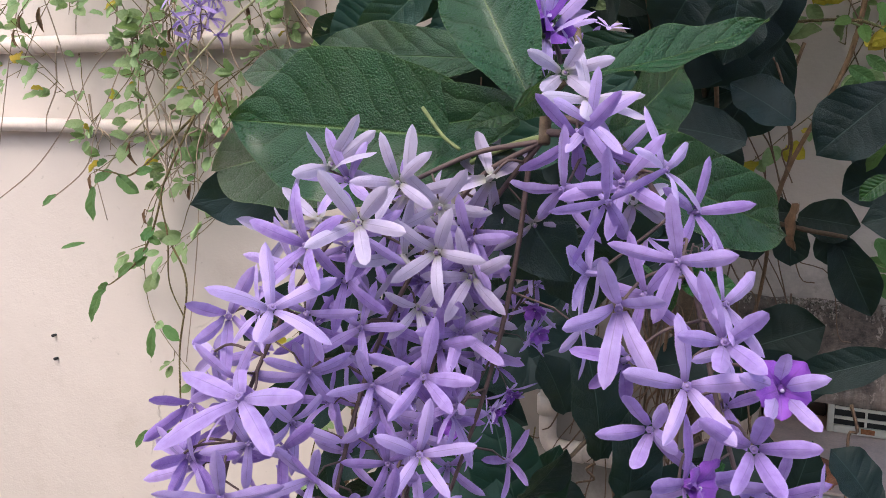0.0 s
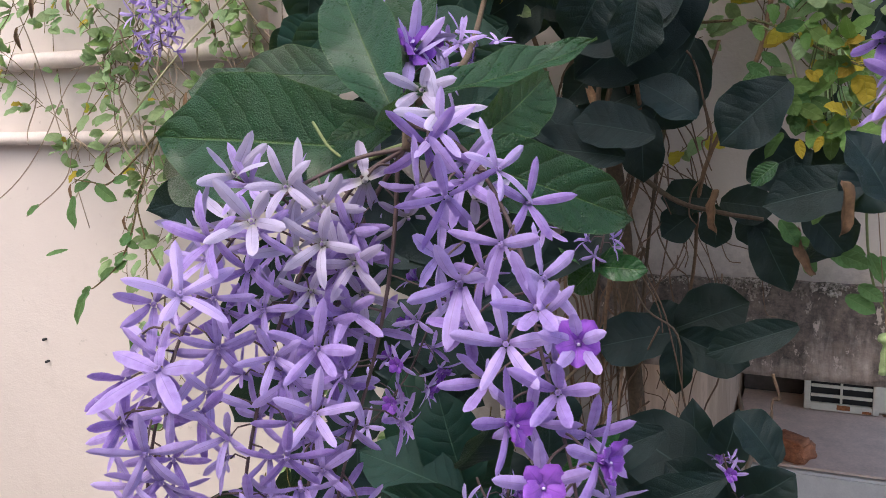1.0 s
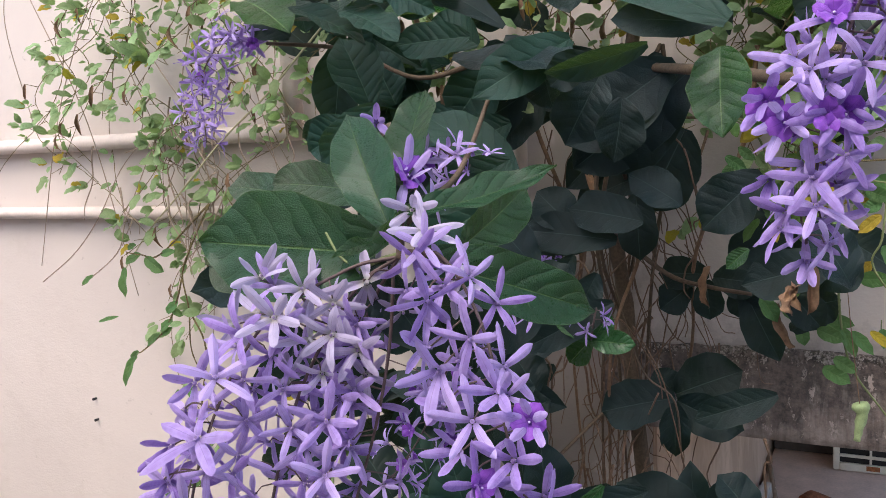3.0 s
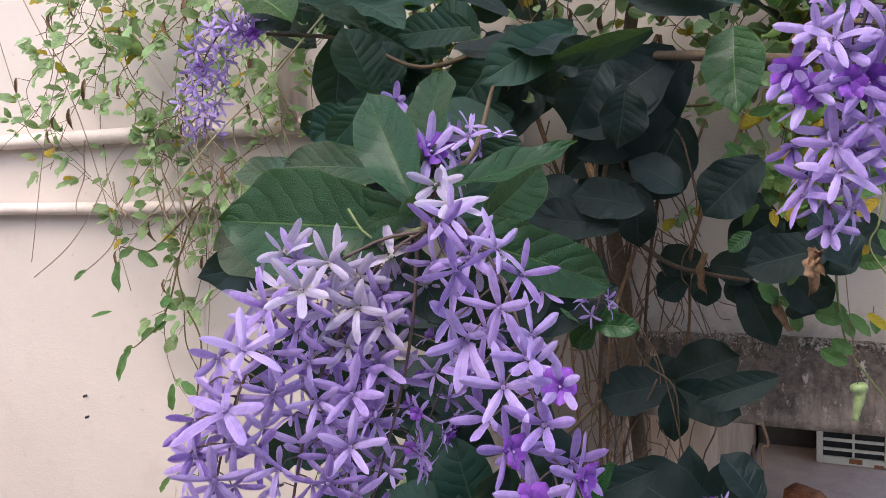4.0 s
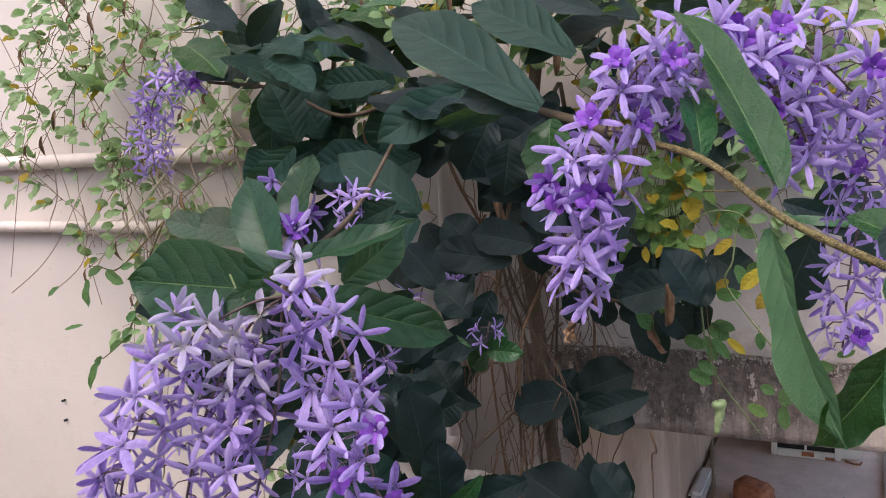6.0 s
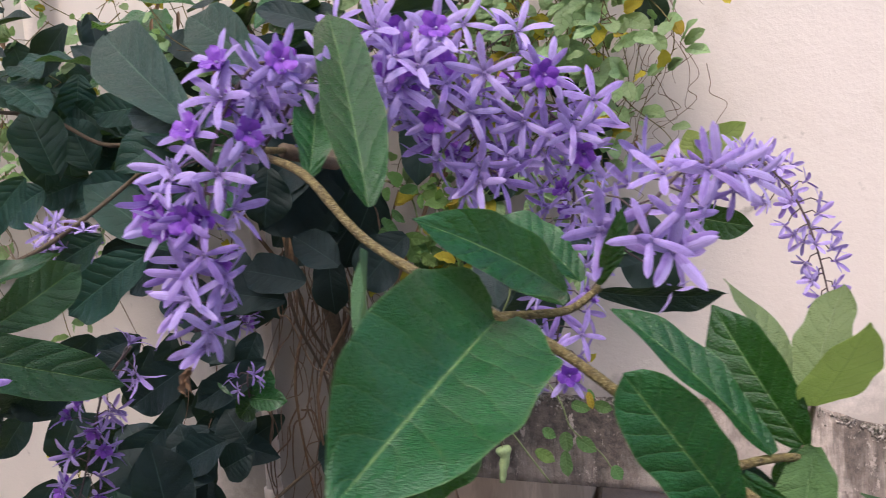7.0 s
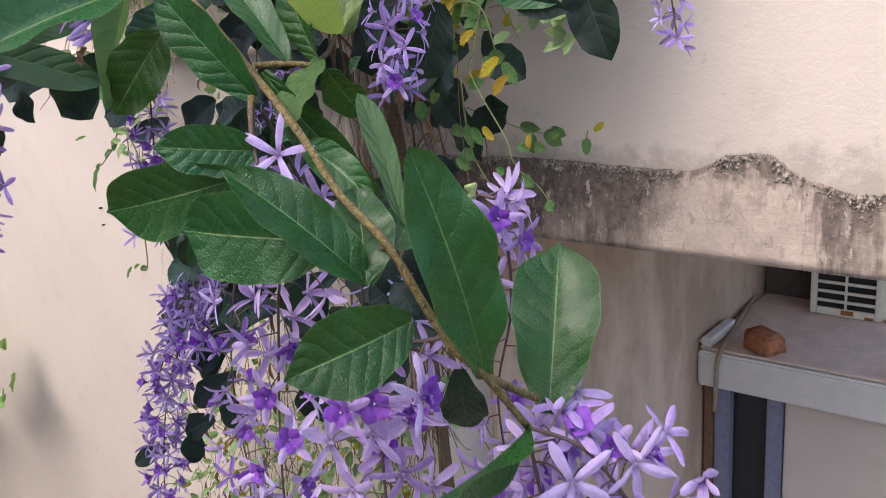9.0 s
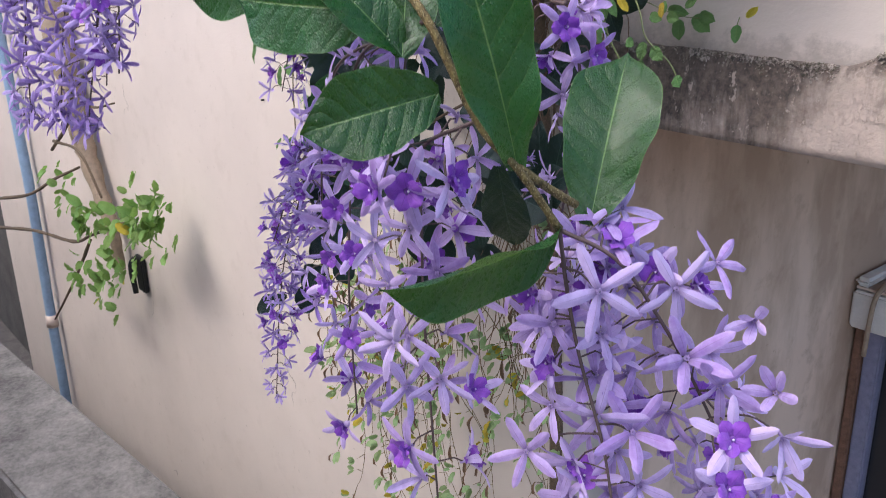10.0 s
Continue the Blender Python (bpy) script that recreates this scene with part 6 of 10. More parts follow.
leaf(bush, (0.140, 0.850, 2.828), (0.067, 0.850, 2.797), 0.033, (-0.09, -0.97, 0.21), 0.25, 0.4, 0.05, 0.95, SHADE_LEAF, fine=False)
leaf(bush, (-0.073, 0.720, 2.796), (-0.093, 0.720, 2.838), 0.034, (0.79, -0.49, 0.38), 0.25, 0.4, 0.05, 0.95, SHADE_LEAF, fine=False)
leaf(bush, (0.044, 0.640, 2.813), (-0.002, 0.640, 2.759), 0.020, (0.22, -0.96, -0.18), 0.25, 0.4, 0.05, 0.95, LEAF, fine=False)
# Filler leaves close to the wall, coloured dark to deepen the shaded gaps.
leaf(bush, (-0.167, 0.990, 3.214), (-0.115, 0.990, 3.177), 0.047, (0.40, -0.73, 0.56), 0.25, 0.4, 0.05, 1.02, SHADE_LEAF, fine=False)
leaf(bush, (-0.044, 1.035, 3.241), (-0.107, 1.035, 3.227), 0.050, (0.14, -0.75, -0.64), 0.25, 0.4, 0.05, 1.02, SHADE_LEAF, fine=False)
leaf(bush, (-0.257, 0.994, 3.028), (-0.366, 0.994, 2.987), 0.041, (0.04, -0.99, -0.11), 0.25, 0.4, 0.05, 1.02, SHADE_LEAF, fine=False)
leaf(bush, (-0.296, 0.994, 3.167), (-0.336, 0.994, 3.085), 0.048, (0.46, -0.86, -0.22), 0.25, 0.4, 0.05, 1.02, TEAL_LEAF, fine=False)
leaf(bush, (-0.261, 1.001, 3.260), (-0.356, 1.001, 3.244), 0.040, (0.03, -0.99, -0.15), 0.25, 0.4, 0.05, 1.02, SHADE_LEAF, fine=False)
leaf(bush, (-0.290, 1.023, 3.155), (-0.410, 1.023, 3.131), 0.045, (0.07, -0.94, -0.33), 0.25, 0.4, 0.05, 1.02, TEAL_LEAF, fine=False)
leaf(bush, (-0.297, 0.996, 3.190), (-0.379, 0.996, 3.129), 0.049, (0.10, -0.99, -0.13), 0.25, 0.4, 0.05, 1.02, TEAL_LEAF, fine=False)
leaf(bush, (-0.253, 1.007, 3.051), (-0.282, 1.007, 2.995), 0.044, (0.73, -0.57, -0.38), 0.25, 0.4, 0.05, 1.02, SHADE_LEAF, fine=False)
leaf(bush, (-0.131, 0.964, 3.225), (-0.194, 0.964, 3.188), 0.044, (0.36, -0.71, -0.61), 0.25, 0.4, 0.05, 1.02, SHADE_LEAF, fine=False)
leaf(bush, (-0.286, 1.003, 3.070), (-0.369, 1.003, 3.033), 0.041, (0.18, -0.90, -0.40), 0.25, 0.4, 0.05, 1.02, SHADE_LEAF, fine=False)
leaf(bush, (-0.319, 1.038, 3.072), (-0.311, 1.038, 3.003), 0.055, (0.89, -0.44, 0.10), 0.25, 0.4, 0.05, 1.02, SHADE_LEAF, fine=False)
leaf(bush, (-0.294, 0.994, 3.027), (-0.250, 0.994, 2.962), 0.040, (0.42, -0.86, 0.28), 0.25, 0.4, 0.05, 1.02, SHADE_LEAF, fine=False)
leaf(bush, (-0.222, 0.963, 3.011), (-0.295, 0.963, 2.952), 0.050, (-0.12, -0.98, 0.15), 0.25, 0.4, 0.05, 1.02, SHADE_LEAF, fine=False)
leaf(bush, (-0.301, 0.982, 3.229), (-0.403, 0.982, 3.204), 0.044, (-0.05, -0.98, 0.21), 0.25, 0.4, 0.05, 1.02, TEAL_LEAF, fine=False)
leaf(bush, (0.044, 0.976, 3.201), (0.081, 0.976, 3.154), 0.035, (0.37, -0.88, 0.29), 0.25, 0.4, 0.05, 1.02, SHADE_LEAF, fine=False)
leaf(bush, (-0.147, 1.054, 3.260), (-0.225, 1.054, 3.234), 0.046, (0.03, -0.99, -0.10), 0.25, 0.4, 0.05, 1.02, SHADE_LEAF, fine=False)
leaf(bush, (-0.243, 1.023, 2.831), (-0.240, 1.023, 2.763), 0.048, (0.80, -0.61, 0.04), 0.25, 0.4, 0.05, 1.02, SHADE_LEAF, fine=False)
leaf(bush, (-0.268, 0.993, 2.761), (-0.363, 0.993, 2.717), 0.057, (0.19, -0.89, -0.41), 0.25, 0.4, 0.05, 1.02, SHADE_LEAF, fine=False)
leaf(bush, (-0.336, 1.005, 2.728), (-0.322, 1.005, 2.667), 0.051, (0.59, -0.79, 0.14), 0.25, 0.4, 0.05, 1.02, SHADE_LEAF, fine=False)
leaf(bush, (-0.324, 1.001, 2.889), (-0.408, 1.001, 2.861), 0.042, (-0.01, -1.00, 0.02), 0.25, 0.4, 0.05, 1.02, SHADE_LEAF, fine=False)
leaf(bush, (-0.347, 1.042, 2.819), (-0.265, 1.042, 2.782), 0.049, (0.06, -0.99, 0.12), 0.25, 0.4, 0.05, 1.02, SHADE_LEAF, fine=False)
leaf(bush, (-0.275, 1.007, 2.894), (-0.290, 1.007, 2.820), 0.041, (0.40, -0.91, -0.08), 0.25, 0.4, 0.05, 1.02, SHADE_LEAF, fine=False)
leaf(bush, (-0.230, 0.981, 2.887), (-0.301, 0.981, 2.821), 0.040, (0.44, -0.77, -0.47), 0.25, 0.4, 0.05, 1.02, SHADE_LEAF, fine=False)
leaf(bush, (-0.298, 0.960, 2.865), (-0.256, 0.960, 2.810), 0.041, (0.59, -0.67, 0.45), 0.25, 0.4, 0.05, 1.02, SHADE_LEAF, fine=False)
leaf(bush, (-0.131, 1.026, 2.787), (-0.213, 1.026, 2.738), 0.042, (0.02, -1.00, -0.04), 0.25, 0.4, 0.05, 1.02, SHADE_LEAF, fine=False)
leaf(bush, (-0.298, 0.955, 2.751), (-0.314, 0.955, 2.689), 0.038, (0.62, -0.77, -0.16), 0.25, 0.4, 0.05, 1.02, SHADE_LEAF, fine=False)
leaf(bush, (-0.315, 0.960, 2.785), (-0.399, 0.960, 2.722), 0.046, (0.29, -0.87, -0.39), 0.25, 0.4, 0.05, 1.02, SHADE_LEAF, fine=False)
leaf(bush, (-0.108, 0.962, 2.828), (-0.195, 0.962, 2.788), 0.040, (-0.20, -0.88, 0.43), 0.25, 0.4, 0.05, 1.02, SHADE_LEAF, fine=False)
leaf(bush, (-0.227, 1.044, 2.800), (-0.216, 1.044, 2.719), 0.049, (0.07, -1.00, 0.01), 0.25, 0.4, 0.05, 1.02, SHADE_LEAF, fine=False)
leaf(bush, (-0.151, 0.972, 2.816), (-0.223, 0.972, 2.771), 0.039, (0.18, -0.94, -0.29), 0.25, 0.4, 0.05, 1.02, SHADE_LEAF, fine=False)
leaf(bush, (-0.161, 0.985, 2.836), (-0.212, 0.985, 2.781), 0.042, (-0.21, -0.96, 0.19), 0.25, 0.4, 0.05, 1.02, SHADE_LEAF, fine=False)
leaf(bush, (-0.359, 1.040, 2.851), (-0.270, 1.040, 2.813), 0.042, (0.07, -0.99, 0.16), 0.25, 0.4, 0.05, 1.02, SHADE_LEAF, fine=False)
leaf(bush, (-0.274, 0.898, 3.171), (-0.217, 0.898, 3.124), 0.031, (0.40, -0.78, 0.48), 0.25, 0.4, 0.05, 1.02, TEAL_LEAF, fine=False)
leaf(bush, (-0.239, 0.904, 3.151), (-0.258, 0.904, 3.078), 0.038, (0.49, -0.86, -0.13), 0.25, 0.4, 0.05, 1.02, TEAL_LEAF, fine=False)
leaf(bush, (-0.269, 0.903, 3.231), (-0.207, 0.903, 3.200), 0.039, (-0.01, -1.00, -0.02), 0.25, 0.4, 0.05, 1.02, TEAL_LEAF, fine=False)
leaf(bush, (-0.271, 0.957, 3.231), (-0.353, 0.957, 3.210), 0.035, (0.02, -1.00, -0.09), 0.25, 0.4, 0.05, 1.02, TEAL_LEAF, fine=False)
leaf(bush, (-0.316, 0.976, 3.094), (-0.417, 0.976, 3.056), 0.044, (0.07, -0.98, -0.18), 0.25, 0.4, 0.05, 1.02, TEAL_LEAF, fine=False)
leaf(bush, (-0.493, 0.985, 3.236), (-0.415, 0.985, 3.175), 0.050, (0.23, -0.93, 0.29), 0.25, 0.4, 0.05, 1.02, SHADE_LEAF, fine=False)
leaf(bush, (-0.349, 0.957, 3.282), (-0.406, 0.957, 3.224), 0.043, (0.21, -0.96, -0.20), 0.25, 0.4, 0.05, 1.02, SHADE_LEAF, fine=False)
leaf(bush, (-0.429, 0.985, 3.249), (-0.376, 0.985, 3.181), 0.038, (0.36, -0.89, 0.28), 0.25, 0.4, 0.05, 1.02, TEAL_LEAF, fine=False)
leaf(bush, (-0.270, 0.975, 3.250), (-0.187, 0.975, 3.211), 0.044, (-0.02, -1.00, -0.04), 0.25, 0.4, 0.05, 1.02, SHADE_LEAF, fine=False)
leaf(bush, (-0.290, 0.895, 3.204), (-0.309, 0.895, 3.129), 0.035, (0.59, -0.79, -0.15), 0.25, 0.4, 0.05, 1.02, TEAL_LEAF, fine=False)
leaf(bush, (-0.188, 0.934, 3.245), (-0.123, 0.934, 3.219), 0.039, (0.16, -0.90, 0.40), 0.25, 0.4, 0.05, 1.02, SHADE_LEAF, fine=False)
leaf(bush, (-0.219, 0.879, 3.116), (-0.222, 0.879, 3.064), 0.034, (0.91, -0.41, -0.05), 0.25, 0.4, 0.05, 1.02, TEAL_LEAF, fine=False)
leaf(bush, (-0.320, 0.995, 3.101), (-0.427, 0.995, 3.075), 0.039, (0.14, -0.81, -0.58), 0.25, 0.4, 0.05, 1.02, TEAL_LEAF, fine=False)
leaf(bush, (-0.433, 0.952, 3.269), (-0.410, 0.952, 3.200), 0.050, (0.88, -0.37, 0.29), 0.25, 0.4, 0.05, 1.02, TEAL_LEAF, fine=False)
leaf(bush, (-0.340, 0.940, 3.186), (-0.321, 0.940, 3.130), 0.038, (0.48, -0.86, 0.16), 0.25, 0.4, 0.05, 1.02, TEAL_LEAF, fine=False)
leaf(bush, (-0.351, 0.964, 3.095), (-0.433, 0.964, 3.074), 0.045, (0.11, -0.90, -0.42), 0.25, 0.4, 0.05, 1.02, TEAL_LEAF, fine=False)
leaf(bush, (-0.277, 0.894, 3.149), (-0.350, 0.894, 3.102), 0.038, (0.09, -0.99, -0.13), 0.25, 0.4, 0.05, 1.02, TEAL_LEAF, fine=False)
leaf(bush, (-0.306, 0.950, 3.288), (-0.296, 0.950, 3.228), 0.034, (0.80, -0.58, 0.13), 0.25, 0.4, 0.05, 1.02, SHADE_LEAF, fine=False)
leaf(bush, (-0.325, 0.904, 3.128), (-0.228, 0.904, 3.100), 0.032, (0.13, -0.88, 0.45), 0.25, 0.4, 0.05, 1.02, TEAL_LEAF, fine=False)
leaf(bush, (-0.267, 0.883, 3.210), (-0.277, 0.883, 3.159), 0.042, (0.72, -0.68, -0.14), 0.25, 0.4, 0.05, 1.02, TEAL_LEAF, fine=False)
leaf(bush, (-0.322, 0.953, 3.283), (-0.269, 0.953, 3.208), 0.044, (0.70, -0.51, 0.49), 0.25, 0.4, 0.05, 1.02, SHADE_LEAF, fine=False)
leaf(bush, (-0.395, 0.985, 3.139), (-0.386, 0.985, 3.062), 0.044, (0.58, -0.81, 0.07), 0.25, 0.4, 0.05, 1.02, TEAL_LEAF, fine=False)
leaf(bush, (-0.323, 1.005, 2.889), (-0.395, 1.005, 2.829), 0.052, (-0.04, -1.00, 0.05), 0.25, 0.4, 0.05, 1.02, SHADE_LEAF, fine=False)
leaf(bush, (-0.188, 0.918, 2.741), (-0.263, 0.918, 2.667), 0.042, (0.23, -0.94, -0.23), 0.25, 0.4, 0.05, 1.02, SHADE_LEAF, fine=False)
leaf(bush, (-0.222, 0.922, 2.751), (-0.295, 0.922, 2.720), 0.039, (0.07, -0.98, -0.17), 0.25, 0.4, 0.05, 1.02, SHADE_LEAF, fine=False)
leaf(bush, (-0.126, 0.962, 2.841), (-0.181, 0.962, 2.792), 0.044, (0.02, -1.00, -0.02), 0.25, 0.4, 0.05, 1.02, SHADE_LEAF, fine=False)
leaf(bush, (-0.258, 0.944, 2.888), (-0.299, 0.944, 2.822), 0.039, (0.38, -0.90, -0.23), 0.25, 0.4, 0.05, 1.02, SHADE_LEAF, fine=False)
leaf(bush, (-0.185, 0.950, 2.782), (-0.091, 0.950, 2.763), 0.037, (0.07, -0.94, 0.34), 0.25, 0.4, 0.05, 1.02, SHADE_LEAF, fine=False)
leaf(bush, (-0.217, 0.944, 2.828), (-0.270, 0.944, 2.746), 0.040, (0.21, -0.97, -0.14), 0.25, 0.4, 0.05, 1.02, SHADE_LEAF, fine=False)
leaf(bush, (-0.240, 1.011, 2.753), (-0.255, 1.011, 2.679), 0.038, (0.51, -0.85, -0.10), 0.25, 0.4, 0.05, 1.02, SHADE_LEAF, fine=False)
leaf(bush, (-0.328, 1.016, 2.874), (-0.300, 1.016, 2.815), 0.039, (0.74, -0.57, 0.35), 0.25, 0.4, 0.05, 1.02, SHADE_LEAF, fine=False)
leaf(bush, (-0.278, 1.008, 2.844), (-0.367, 1.008, 2.796), 0.040, (0.24, -0.86, -0.44), 0.25, 0.4, 0.05, 1.02, SHADE_LEAF, fine=False)
leaf(bush, (-0.246, 0.905, 2.787), (-0.265, 0.905, 2.731), 0.042, (0.56, -0.81, -0.19), 0.25, 0.4, 0.05, 1.02, SHADE_LEAF, fine=False)
leaf(bush, (-0.277, 0.982, 2.720), (-0.213, 0.982, 2.691), 0.039, (0.37, -0.46, 0.81), 0.25, 0.4, 0.05, 1.02, SHADE_LEAF, fine=False)
leaf(bush, (-0.156, 0.908, 2.807), (-0.245, 0.908, 2.760), 0.041, (-0.14, -0.95, 0.27), 0.25, 0.4, 0.05, 1.02, SHADE_LEAF, fine=False)
leaf(bush, (-0.226, 0.900, 2.787), (-0.184, 0.900, 2.739), 0.040, (0.50, -0.75, 0.44), 0.25, 0.4, 0.05, 1.02, SHADE_LEAF, fine=False)
leaf(bush, (0.012, 0.868, 3.246), (0.078, 0.832, 3.221), 0.037, (0.03, -0.25, 1), .25, .4, .05, 1.0, SHADE_LEAF, fine=False)
leaf(bush, (-0.067, 0.939, 3.212), (-0.043, 0.856, 3.178), 0.049, (-0.19, -0.52, 1), .25, .4, .05, 1.0, SHADE_LEAF, fine=False)
leaf(bush, (0.134, 0.807, 3.258), (0.059, 0.735, 3.208), 0.061, (-0.13, -0.65, 1), .25, .4, .05, 1.0, LEAF, fine=False)
leaf(bush, (-0.021, 0.999, 3.248), (0.092, 1.003, 3.218), 0.060, (0.18, -0.57, 1), .25, .4, .05, 1.0, SHADE_LEAF, fine=False)
leaf(bush, (-0.292, 1.031, 3.294), (-0.216, 0.982, 3.253), 0.045, (-0.22, -0.69, 1), .25, .4, .05, 1.0, LEAF, fine=False)
leaf(bush, (-0.331, 0.897, 3.138), (-0.234, 0.878, 3.117), 0.044, (0.04, -0.21, 1), .25, .4, .05, 1.0, TEAL_LEAF, fine=False)
leaf(bush, (-0.143, 0.789, 3.233), (-0.066, 0.749, 3.225), 0.048, (-0.14, -0.29, 1), .25, .4, .05, 1.0, LEAF, fine=False)
leaf(bush, (-0.230, 0.966, 3.176), (-0.336, 0.961, 3.165), 0.047, (-0.24, -0.35, 1), .25, .4, .05, 1.0, TEAL_LEAF, fine=False)
leaf(bush, (0.037, 0.754, 3.339), (0.090, 0.777, 3.305), 0.037, (0.10, -0.27, 1), .25, .4, .05, 1.0, LEAF, fine=False)
leaf(bush, (-0.302, 0.951, 3.143), (-0.374, 0.914, 3.121), 0.035, (0.18, -0.64, 1), .25, .4, .05, 1.0, TEAL_LEAF, fine=False)
leaf(bush, (0.058, 0.831, 3.250), (-0.002, 0.773, 3.257), 0.051, (-0.17, -0.53, 1), .25, .4, .05, 1.0, SHADE_LEAF, fine=False)
leaf(bush, (0.126, 0.764, 3.212), (0.024, 0.783, 3.163), 0.060, (0.21, -0.34, 1), .25, .4, .05, 1.0, TEAL_LEAF, fine=False)
leaf(bush, (-0.399, 1.031, 3.189), (-0.337, 0.967, 3.165), 0.055, (0.14, -0.53, 1), .25, .4, .05, 1.0, TEAL_LEAF, fine=False)
leaf(bush, (0.039, 0.887, 3.277), (-0.044, 0.827, 3.233), 0.053, (-0.40, -0.30, 1), .25, .4, .05, 1.0, SHADE_LEAF, fine=False)
leaf(bush, (-0.257, 0.994, 3.263), (-0.334, 1.019, 3.227), 0.047, (-0.39, -0.37, 1), .25, .4, .05, 1.0, SHADE_LEAF, fine=False)
leaf(bush, (-0.051, 0.965, 3.231), (-0.129, 0.973, 3.229), 0.040, (0.08, -0.32, 1), .25, .4, .05, 1.0, SHADE_LEAF, fine=False)
leaf(bush, (-0.336, 0.871, 3.216), (-0.306, 0.804, 3.201), 0.040, (0.24, -0.32, 1), .25, .4, .05, 1.0, TEAL_LEAF, fine=False)
leaf(bush, (-0.026, 0.995, 3.255), (-0.050, 0.913, 3.244), 0.048, (0.31, -0.21, 1), .25, .4, .05, 1.0, SHADE_LEAF, fine=False)
leaf(bush, (-0.279, 0.742, 3.195), (-0.208, 0.760, 3.156), 0.040, (-0.40, -0.49, 1), .25, .4, .05, 1.0, TEAL_LEAF, fine=False)
leaf(bush, (-0.220, 0.961, 3.206), (-0.161, 1.004, 3.215), 0.060, (-0.23, -0.50, 1), .25, .4, .05, 1.0, TEAL_LEAF, fine=False)
leaf(bush, (0.122, 1.023, 3.294), (0.034, 1.038, 3.287), 0.055, (0.17, -0.48, 1), .25, .4, .05, 1.0, LEAF, fine=False)
leaf(bush, (-0.343, 0.920, 3.200), (-0.291, 0.947, 3.158), 0.037, (-0.06, -0.65, 1), .25, .4, .05, 1.0, TEAL_LEAF, fine=False)
leaf(bush, (-0.396, 0.901, 3.331), (-0.353, 0.844, 3.339), 0.037, (-0.28, -0.70, 1), .25, .4, .05, 1.0, LEAF, fine=False)
leaf(bush, (-0.365, 0.919, 3.287), (-0.474, 0.911, 3.264), 0.059, (0.09, -0.43, 1), .25, .4, .05, 1.0, SHADE_LEAF, fine=False)
leaf(bush, (-0.298, 0.861, 3.217), (-0.262, 0.805, 3.192), 0.043, (-0.34, -0.43, 1), .25, .4, .05, 1.0, TEAL_LEAF, fine=False)
leaf(bush, (-0.268, 0.940, 3.251), (-0.180, 0.959, 3.226), 0.049, (0.29, -0.31, 1), .25, .4, .05, 1.0, LEAF, fine=False)
leaf(bush, (-0.214, 0.944, 3.147), (-0.288, 0.927, 3.141), 0.040, (0.11, -0.68, 1), .25, .4, .05, 1.0, TEAL_LEAF, fine=False)
leaf(bush, (-0.092, 0.875, 3.217), (-0.043, 0.903, 3.200), 0.036, (0.14, -0.58, 1), .25, .4, .05, 1.0, SHADE_LEAF, fine=False)
leaf(bush, (-0.226, 0.750, 3.187), (-0.149, 0.716, 3.150), 0.039, (0.36, -0.66, 1), .25, .4, .05, 1.0, TEAL_LEAF, fine=False)
leaf(bush, (-0.195, 0.789, 3.270), (-0.267, 0.789, 3.275), 0.035, (0.15, -0.47, 1), .25, .4, .05, 1.0, SHADE_LEAF, fine=False)
leaf(bush, (0.123, 0.739, 3.170), (0.105, 0.775, 3.173), 0.040, (-0.12, -0.45, 1), .25, .4, .05, 1.0, SHADE_LEAF, fine=False)
leaf(bush, (0.107, 0.908, 3.219), (0.052, 0.843, 3.195), 0.048, (-0.29, -0.48, 1), .25, .4, .05, 1.0, LEAF, fine=False)
leaf(bush, (0.127, 0.821, 3.200), (0.048, 0.770, 3.162), 0.048, (0.19, -0.68, 1), .25, .4, .05, 1.0, SHADE_LEAF, fine=False)
leaf(bush, (-0.335, 0.969, 3.319), (-0.267, 0.976, 3.312), 0.034, (0.13, -0.68, 1), .25, .4, .05, 1.0, SHADE_LEAF, fine=False)
leaf(bush, (-0.126, 0.773, 3.193), (-0.159, 0.705, 3.198), 0.051, (0.10, -0.28, 1), .25, .4, .05, 1.0, TEAL_LEAF, fine=False)
leaf(bush, (-0.294, 0.877, 3.190), (-0.347, 0.833, 3.196), 0.035, (0.23, -0.23, 1), .25, .4, .05, 1.0, TEAL_LEAF, fine=False)
leaf(bush, (0.164, 0.849, 3.309), (0.241, 0.836, 3.307), 0.039, (-0.03, -0.56, 1), .25, .4, .05, 1.0, SHADE_LEAF, fine=False)
leaf(bush, (-0.296, 0.856, 3.325), (-0.363, 0.872, 3.317), 0.039, (0.09, -0.47, 1), .25, .4, .05, 1.0, LEAF, fine=False)
leaf(bush, (-0.228, 0.732, 3.300), (-0.273, 0.678, 3.286), 0.041, (0.00, -0.25, 1), .25, .4, .05, 1.0, SHADE_LEAF, fine=False)
leaf(bush, (0.067, 0.821, 3.195), (0.007, 0.779, 3.203), 0.033, (-0.00, -0.56, 1), .25, .4, .05, 1.0, SHADE_LEAF, fine=False)
leaf(bush, (-0.285, 1.045, 3.189), (-0.284, 1.078, 3.157), 0.040, (0.19, -0.24, 1), .25, .4, .05, 1.0, TEAL_LEAF, fine=False)
leaf(bush, (0.101, 0.978, 3.176), (0.142, 1.010, 3.138), 0.037, (0.18, -0.45, 1), .25, .4, .05, 1.0, SHADE_LEAF, fine=False)
leaf(bush, (-0.394, 0.821, 3.307), (-0.331, 0.753, 3.304), 0.057, (0.05, -0.51, 1), .25, .4, .05, 1.0, LEAF, fine=False)
leaf(bush, (0.174, 0.881, 3.304), (0.170, 0.806, 3.275), 0.047, (-0.15, -0.38, 1), .25, .4, .05, 1.0, SHADE_LEAF, fine=False)
